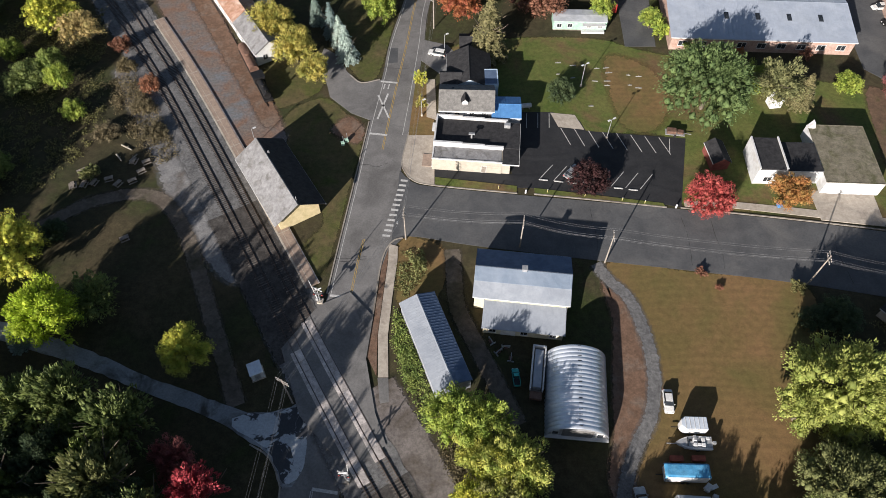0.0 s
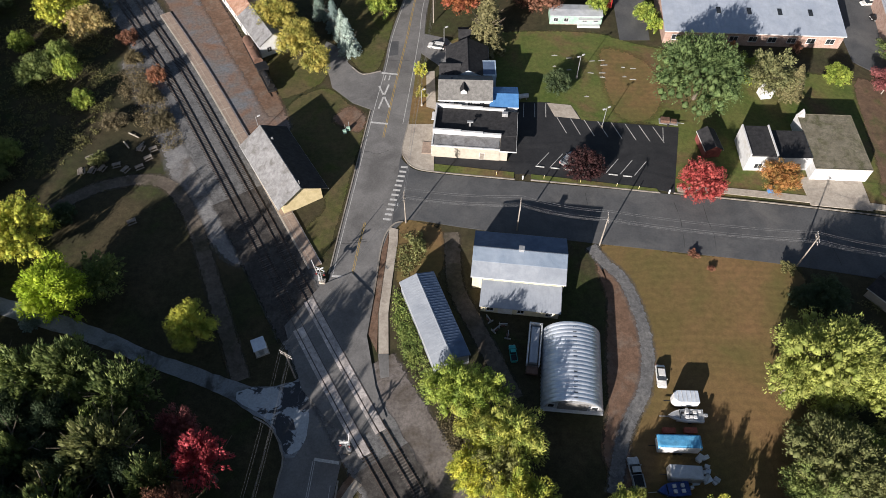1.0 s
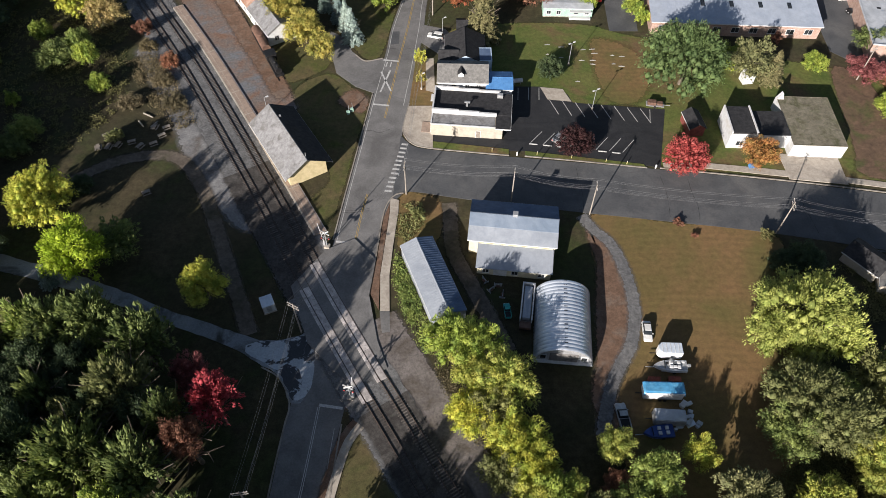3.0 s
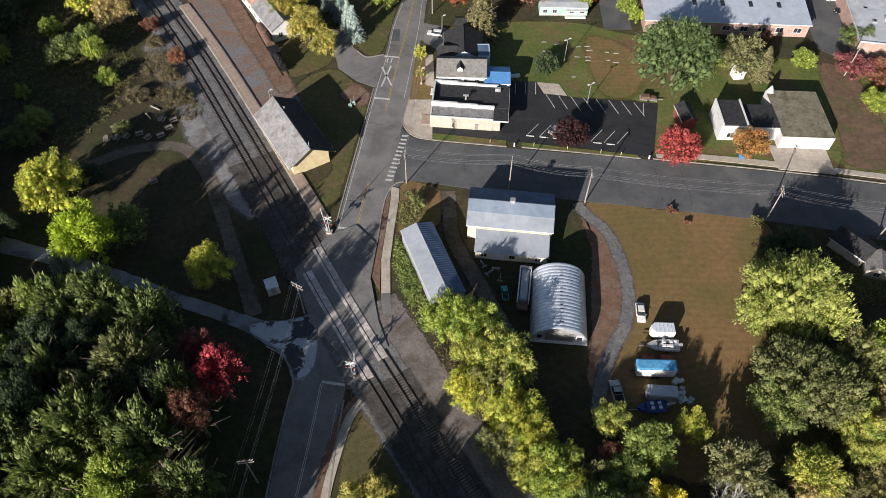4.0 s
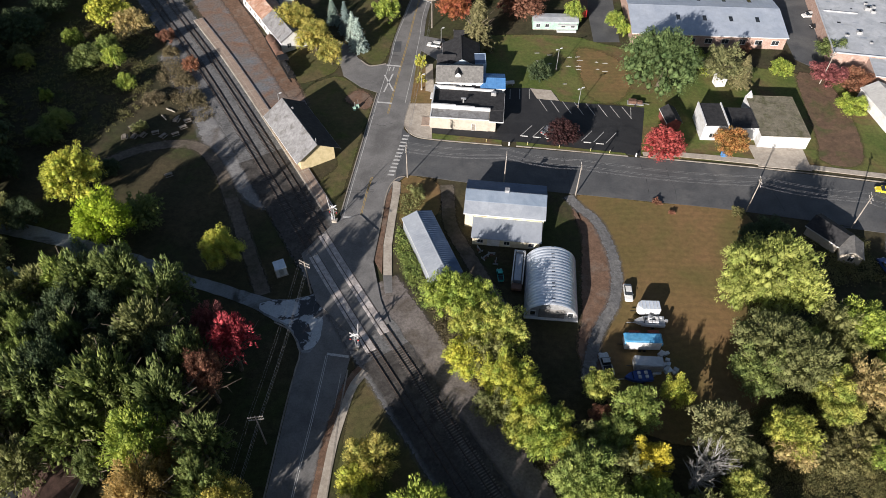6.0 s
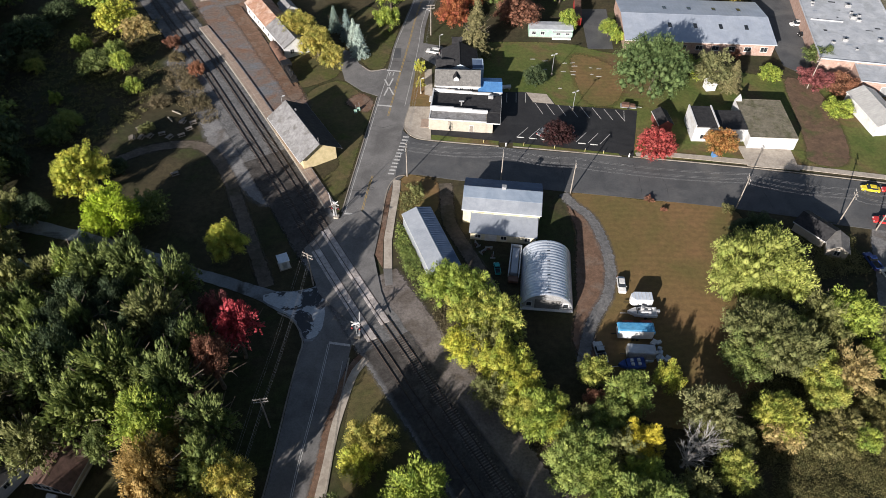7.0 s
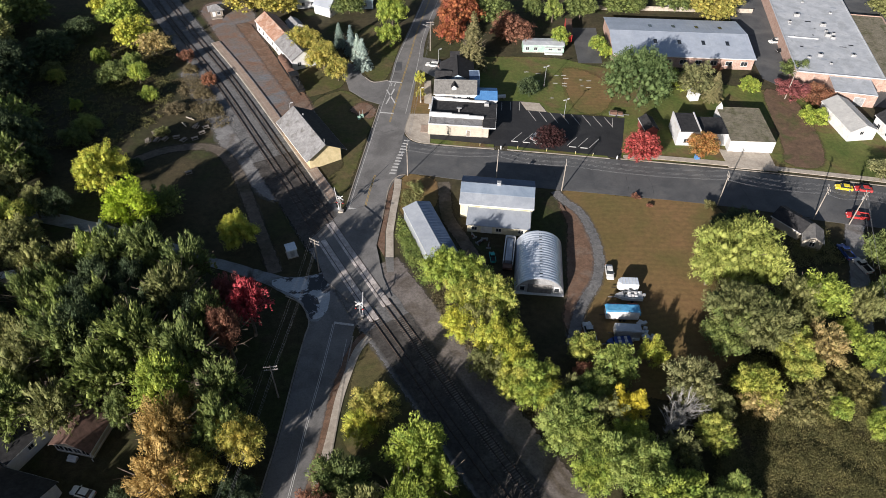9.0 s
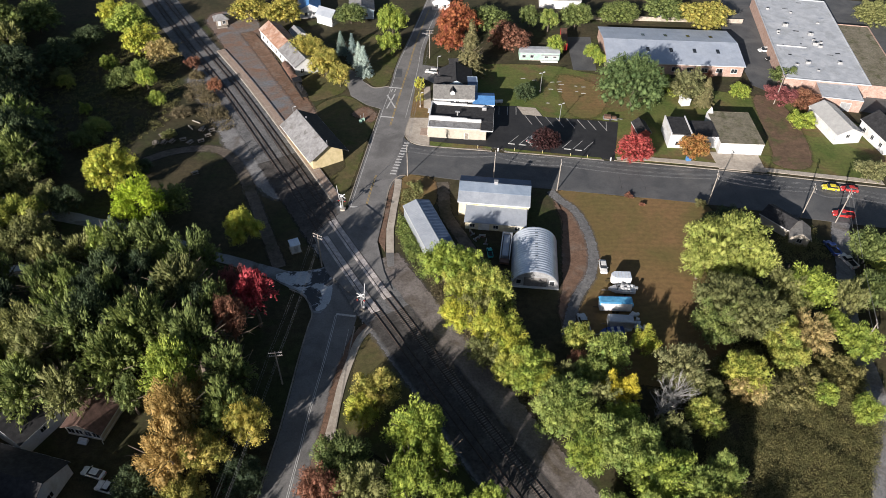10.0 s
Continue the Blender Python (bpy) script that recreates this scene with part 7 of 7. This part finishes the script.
    part("load", boxes((-1.9, 0.2, -0.7, 0.7, 0.65, 1.5), (0.5, 1.9, -0.5, 0.6, 0.65, 1.2), bevel=0.08), RUSTBROWN, u)
    part("tow_bar", boxes((2.2, 3.8, -0.06, 0.06, 0.5, 0.6)), GREYMETAL, u)
    for s in (-0.95, 0.95):
        part("wheel", tube(bmesh.new(), (0, s - 0.1, 0.35), (0, s + 0.1, 0.35), 0.35, 0.35, 14), RUBBER, u)
    for x, y in ((-21.8, 110.2), (-22.6, 109.2)):
        s = thing("meter_box", x, y, 0, 20, "pale utility box on the grass by the depot", "utility box", "utility boxes")
        part("box", boxes((-0.4, 0.4, -0.3, 0.3, 0, 1.0), bevel=0.04), MINT, s)
        part("pipe", tube(bmesh.new(), (0.3, 0.3, 0), (0.3, 0.3, 2.4), 0.05, 0.05), GREYMETAL, s)
    w = tagged(new("pool"), "small round garden pool with blue water", "pool")
    part("wall", tube(bmesh.new(), (90.2, 187, 0), (90.2, 187, 1.1), 2.9, 2.9, 28), WHITE, w)
    part("water", tube(bmesh.new(), (90.2, 187, 1.1), (90.2, 187, 1.13), 2.6, 2.6, 28), POOL, w)
    f = tagged(new("garden_wall"), "pale board fence behind the hall", "fence", kind="structure")
    for i in range(30):
        a = part("panel", boxes((-0.95, 0.95, -0.06, 0.06, 0, 1.7)), CONCRETE, f)
        a.matrix_world = pose(61.5 + i * 1.95, 182.8 - 0.07 * i, 0, 0, 0, -2)
    r = thing("motorhome", -97.0, 42.5, 0, 12, "white motorhome parked by the wood", "camper")
    part("body", boxes((-3.4, 2.4, -1.15, 1.15, 0.5, 2.9), bevel=0.12), WHITE, r)
    part("cab", boxes((2.4, 3.8, -1.0, 1.0, 0.4, 1.9), bevel=0.15), WHITE, r)
    part("windscreen", boxes((3.0, 3.55, -0.85, 0.85, 1.5, 1.96)), GLASS, r)
    for xx in (-2.0, 2.8):
        for s in (-1, 1):
            part("wheel", tube(bmesh.new(), (xx, s * 1.05 - 0.12, 0.38), (xx, s * 1.05 + 0.12, 0.38), 0.38, 0.38, 14), RUBBER, r)


small_things()


# ---- dead tree, brush and wood infill ----
def bare_tree(x, y, h, r, label):
    rnd = random.Random(int(x * 7))
    t = thing("bare_tree", x, y, 0, 0, label, "tree")
    bm = bmesh.new()
    tube(bm, (0, 0, -0.1), (0.2, 0.1, h * 0.45), 0.28, 0.2, 8)
    part("trunk", bm, PALE_BARK, t)
    for i in range(26):
        bm = bmesh.new()
        a = rnd.uniform(0, math.tau)
        p = Vector((0.1, 0.05, h * rnd.uniform(0.2, 0.45)))
        d = Vector((math.cos(a), math.sin(a), rnd.uniform(0.5, 1.4))).normalized()
        s, rad = r * 0.36, 0.11
        for k in range(3):
            q = p + d * s
            tube(bm, p, q, rad, rad * 0.6, 5)
            for m in range(4):
                e = (d + Vector((rnd.uniform(-0.8, 0.8), rnd.uniform(-0.8, 0.8), rnd.uniform(-0.2, 0.6)))).normalized()
                s2 = p.lerp(q, rnd.random())
                e2 = s2 + e * s * rnd.uniform(0.5, 1.0)
                tube(bm, s2, e2, rad * 0.5, rad * 0.18, 4)
                tube(bm, s2.lerp(e2, 0.5), s2.lerp(e2, 0.5) + (e + Vector((rnd.uniform(-0.9, 0.9), rnd.uniform(-0.9, 0.9), 0.2))).normalized() * s * 0.5, rad * 0.3, rad * 0.15, 4)
            p, rad = q, rad * 0.6
            d = (d + Vector((rnd.uniform(-0.3, 0.3), rnd.uniform(-0.3, 0.3), rnd.uniform(-0.1, 0.25)))).normalized()
        part("branch", bm, DEADWOOD, t)


DEADWOOD = mat("dead_wood", (0.34, 0.33, 0.32), (0.48, 0.47, 0.45), 1.0, 0.9)
bare_tree(46.8, 6.6, 10.5, 4.8, "bare silvery dead tree in the thicket")
bare_tree(44.2, 4.4, 9.5, 3.6, "bare silvery dead tree in the thicket")


def brush(name, pts, count, height, material, label, seed, size=0.16):
    """Low brush over a polygon: loose tufts of leaf sprays of uneven height, one sheet of growth."""
    g = np.random.default_rng(seed)
    poly = [Vector(p) for p in pts]
    xs, ys = [p.x for p in poly], [p.y for p in poly]

    def inside(x, y):
        c = False
        for a, b in zip(poly, poly[1:] + poly[:1]):
            if (a.y > y) != (b.y > y) and x < (b.x - a.x) * (y - a.y) / (b.y - a.y) + a.x:
                c = not c
        return c
    cs = []
    while len(cs) < count:
        x, y = g.uniform(min(xs), max(xs)), g.uniform(min(ys), max(ys))
        d = noise.noise((x * 0.18, y * 0.18, seed))
        if inside(x, y) and d > g.uniform(-0.7, 0.1):
            k = 16
            top = height * (0.35 + 0.9 * max(0, d + 0.4)) * g.uniform(0.5, 1.2)
            w = g.normal(size=(k, 3)) * np.array((0.45, 0.45, 0.0))
            w[:, 2] = g.uniform(0.1, 1.0, k) * top
            cs.append(w + np.array((x, y, 0)))
    cs = np.concatenate(cs)
    ns = g.normal(size=cs.shape) * 0.6 + np.array((0, 0, 1))
    ns /= np.linalg.norm(ns, axis=1)[:, None]
    v, f = quads(g, cs, ns, size)
    me = mesh_from(name, v, f)
    me.materials.append(material)
    tagged(new(name, me), label, "brush", kind="stuff")


brush("brush_field", [(56, 17), (66, 22), (76, 21), (88, 18), (88, 2), (78, -14), (50, -20), (50, -6), (57, 5)], 8500, 1.2, LEAF["weed"], "tangled olive green brush", 31, 0.12)
brush("brush_shed", [(-8.9, 65), (-7.4, 62.5), (-2.2, 48.5), (1, 44), (-3, 42), (-6.5, 50), (-9.2, 58)], 330, 1.5, LEAF["mid"], "weedy bushes along the shed wall", 32)
brush("brush_bank", [(-8, 79), (-4, 80.5), (-3, 74), (-7, 68), (-9, 70)], 90, 0.9, LEAF["olive"], "weeds on the bank", 33)
brush("brush_west", [(-76, 133), (-66, 117), (-60, 106), (-64, 103), (-74, 114), (-84, 130)], 480, 1.2, LEAF["dry"], "brown dry brush beside the railway", 34)
brush("brush_far_west", [(-130, 150), (-90, 160), (-84, 132), (-78, 112), (-90, 96), (-120, 90), (-150, 110)], 1700, 0.8, LEAF["scrub"], "low dark brush on the waste ground", 35, 0.2)
brush("brush_yard", [(84, 62), (98, 62), (98, 50), (84, 48)], 500, 0.9, LEAF["scrub"], "rough weeds round the houses", 36)
brush("brush_row", [(-2, 46), (2, 46), (8, 36), (16, 22), (24, 8), (20, 6), (8, 22), (0, 36)], 900, 0.9, LEAF["dry"], "dry weeds under the tree row", 37)


def wood(region, spacing, kinds, heights, place, seed, taken, plain=False, keep=None):
    rnd = random.Random(seed)
    x0, x1, y0, y1 = region
    y = y0
    while y < y1:
        x = x0
        while x < x1:
            px, py = x + rnd.uniform(-0.4, 0.4) * spacing, y + rnd.uniform(-0.4, 0.4) * spacing
            h = rnd.uniform(*heights)
            r = spacing * rnd.uniform(0.5, 0.72)
            if (keep is None or keep(px, py)) and all((px - q[0]) ** 2 + (py - q[1]) ** 2 > (0.55 * (q[2] + r)) ** 2 for q in taken):
                tree(px, py, h, r, rnd.choice(kinds), place, plain=plain)
                taken.append((px, py, r))
            x += spacing
        y += spacing


TAKEN = [(o.location.x, o.location.y, 4.5) for o in scene.objects if o.name.startswith("tree")]
TAKEN += [(-38, 36, 5), (-66.6, 3, 7), (-77.5, 2.2, 7), (-74, -11, 12), (-60, -9, 7), (-97, 42.5, 8), (-90, 35, 6), (-84, 28, 2), (46, 5.5, 7.5),  (-100, 45, 6)]
wood((-96, -46, 8, 47), 5.6, ["green", "mid", "olive", "green", "deep"], (14, 18), "in the wood", 61, TAKEN)
wood((-50, -34, -40, 10), 8.0, ["gold", "orange", "green", "deep"], (8, 12), "beside the road", 62, TAKEN)
wood((-120, -88, -30, 36), 8.5, ["green", "olive", "deep"], (13, 18), "beyond the cottages", 63, TAKEN)
wood((-175, -104, 66, 215), 8.5, ["green", "mid", "green", "olive"], (15, 20), "west of the railway", 64, TAKEN, True, lambda x, y: x < -106 - 0.52 * (y - 80))
wood((-165, -104, 20, 62), 9.0, ["olive", "green", "deep", "olive_y"], (13, 17), "west of the railway", 65, TAKEN, True)
# the trees south of the houses are added out of view to shade them
wood((-110, -56, -62, -20), 9.0, ["green", "olive", "deep"], (14, 17), "south of the houses", 71, TAKEN, True)
wood((30, 54, -30, 13), 6.4, ["mid", "olive_y", "lime", "mid", "lime"], (8, 12), "in the thicket", 66, TAKEN)
wood((68, 92, 22, 44), 7.5, ["olive", "mid", "olive_y", "lime"], (8, 12), "beside the field", 67, TAKEN)
wood((-20, 4, -46, -4), 8.0, ["lime", "green", "deep", "olive"], (9, 12), "between road and railway", 68, TAKEN)
wood((108, 140, 14, 58), 9.0, ["green", "olive", "olive_y"], (8, 12), "east of the lane", 69, TAKEN, True)


# ---- ties, last ----
def ties():
    me = bpy.data.meshes.new("tie")
    bm = boxes((-1.3, 1.3, -0.115, 0.115, -0.05, 0.16), bevel=0.015)
    bm.to_mesh(me)
    bm.free()
    me.materials.append(TIE)
    old = me.copy()
    old.materials[0] = TIE_OLD
    rnd = random.Random(3)
    for line, track, crossing in ((R_LINE, track_e, (36.5, 63.5)), (L_LINE, track_w, (33.0, 57.0))):
        n, at = along(line)
        rest = bmesh.new()
        for s in np.arange(2, n - 2, 0.56):
            q, d = at(s)
            if not -70 < q.y < 235 or crossing[0] < q.y < crossing[1]:
                continue
            m = Matrix.Translation((q.x, q.y, rnd.uniform(-0.02, 0.015))) @ Matrix.Rotation(math.atan2(-d.x, d.y) + rnd.uniform(-0.04, 0.04), 4, "Z") @ Matrix.Translation((rnd.uniform(-0.12, 0.12), 0, 0))
            if 64 < q.y < 150:
                ob = new("tie", old if q.y < 90 else me)
                ob.parent = track
                ob.matrix_world = m
            else:
                a = len(rest.verts)
                box(rest, -1.3, 1.3, -0.115, 0.115, -0.05, 0.16)
                rest.verts.ensure_lookup_table()
                for v in rest.verts[a:]:
                    v.co = m @ v.co
        tagged(part("ties", rest, TIE_OLD, track), kind="stuff")


ties()
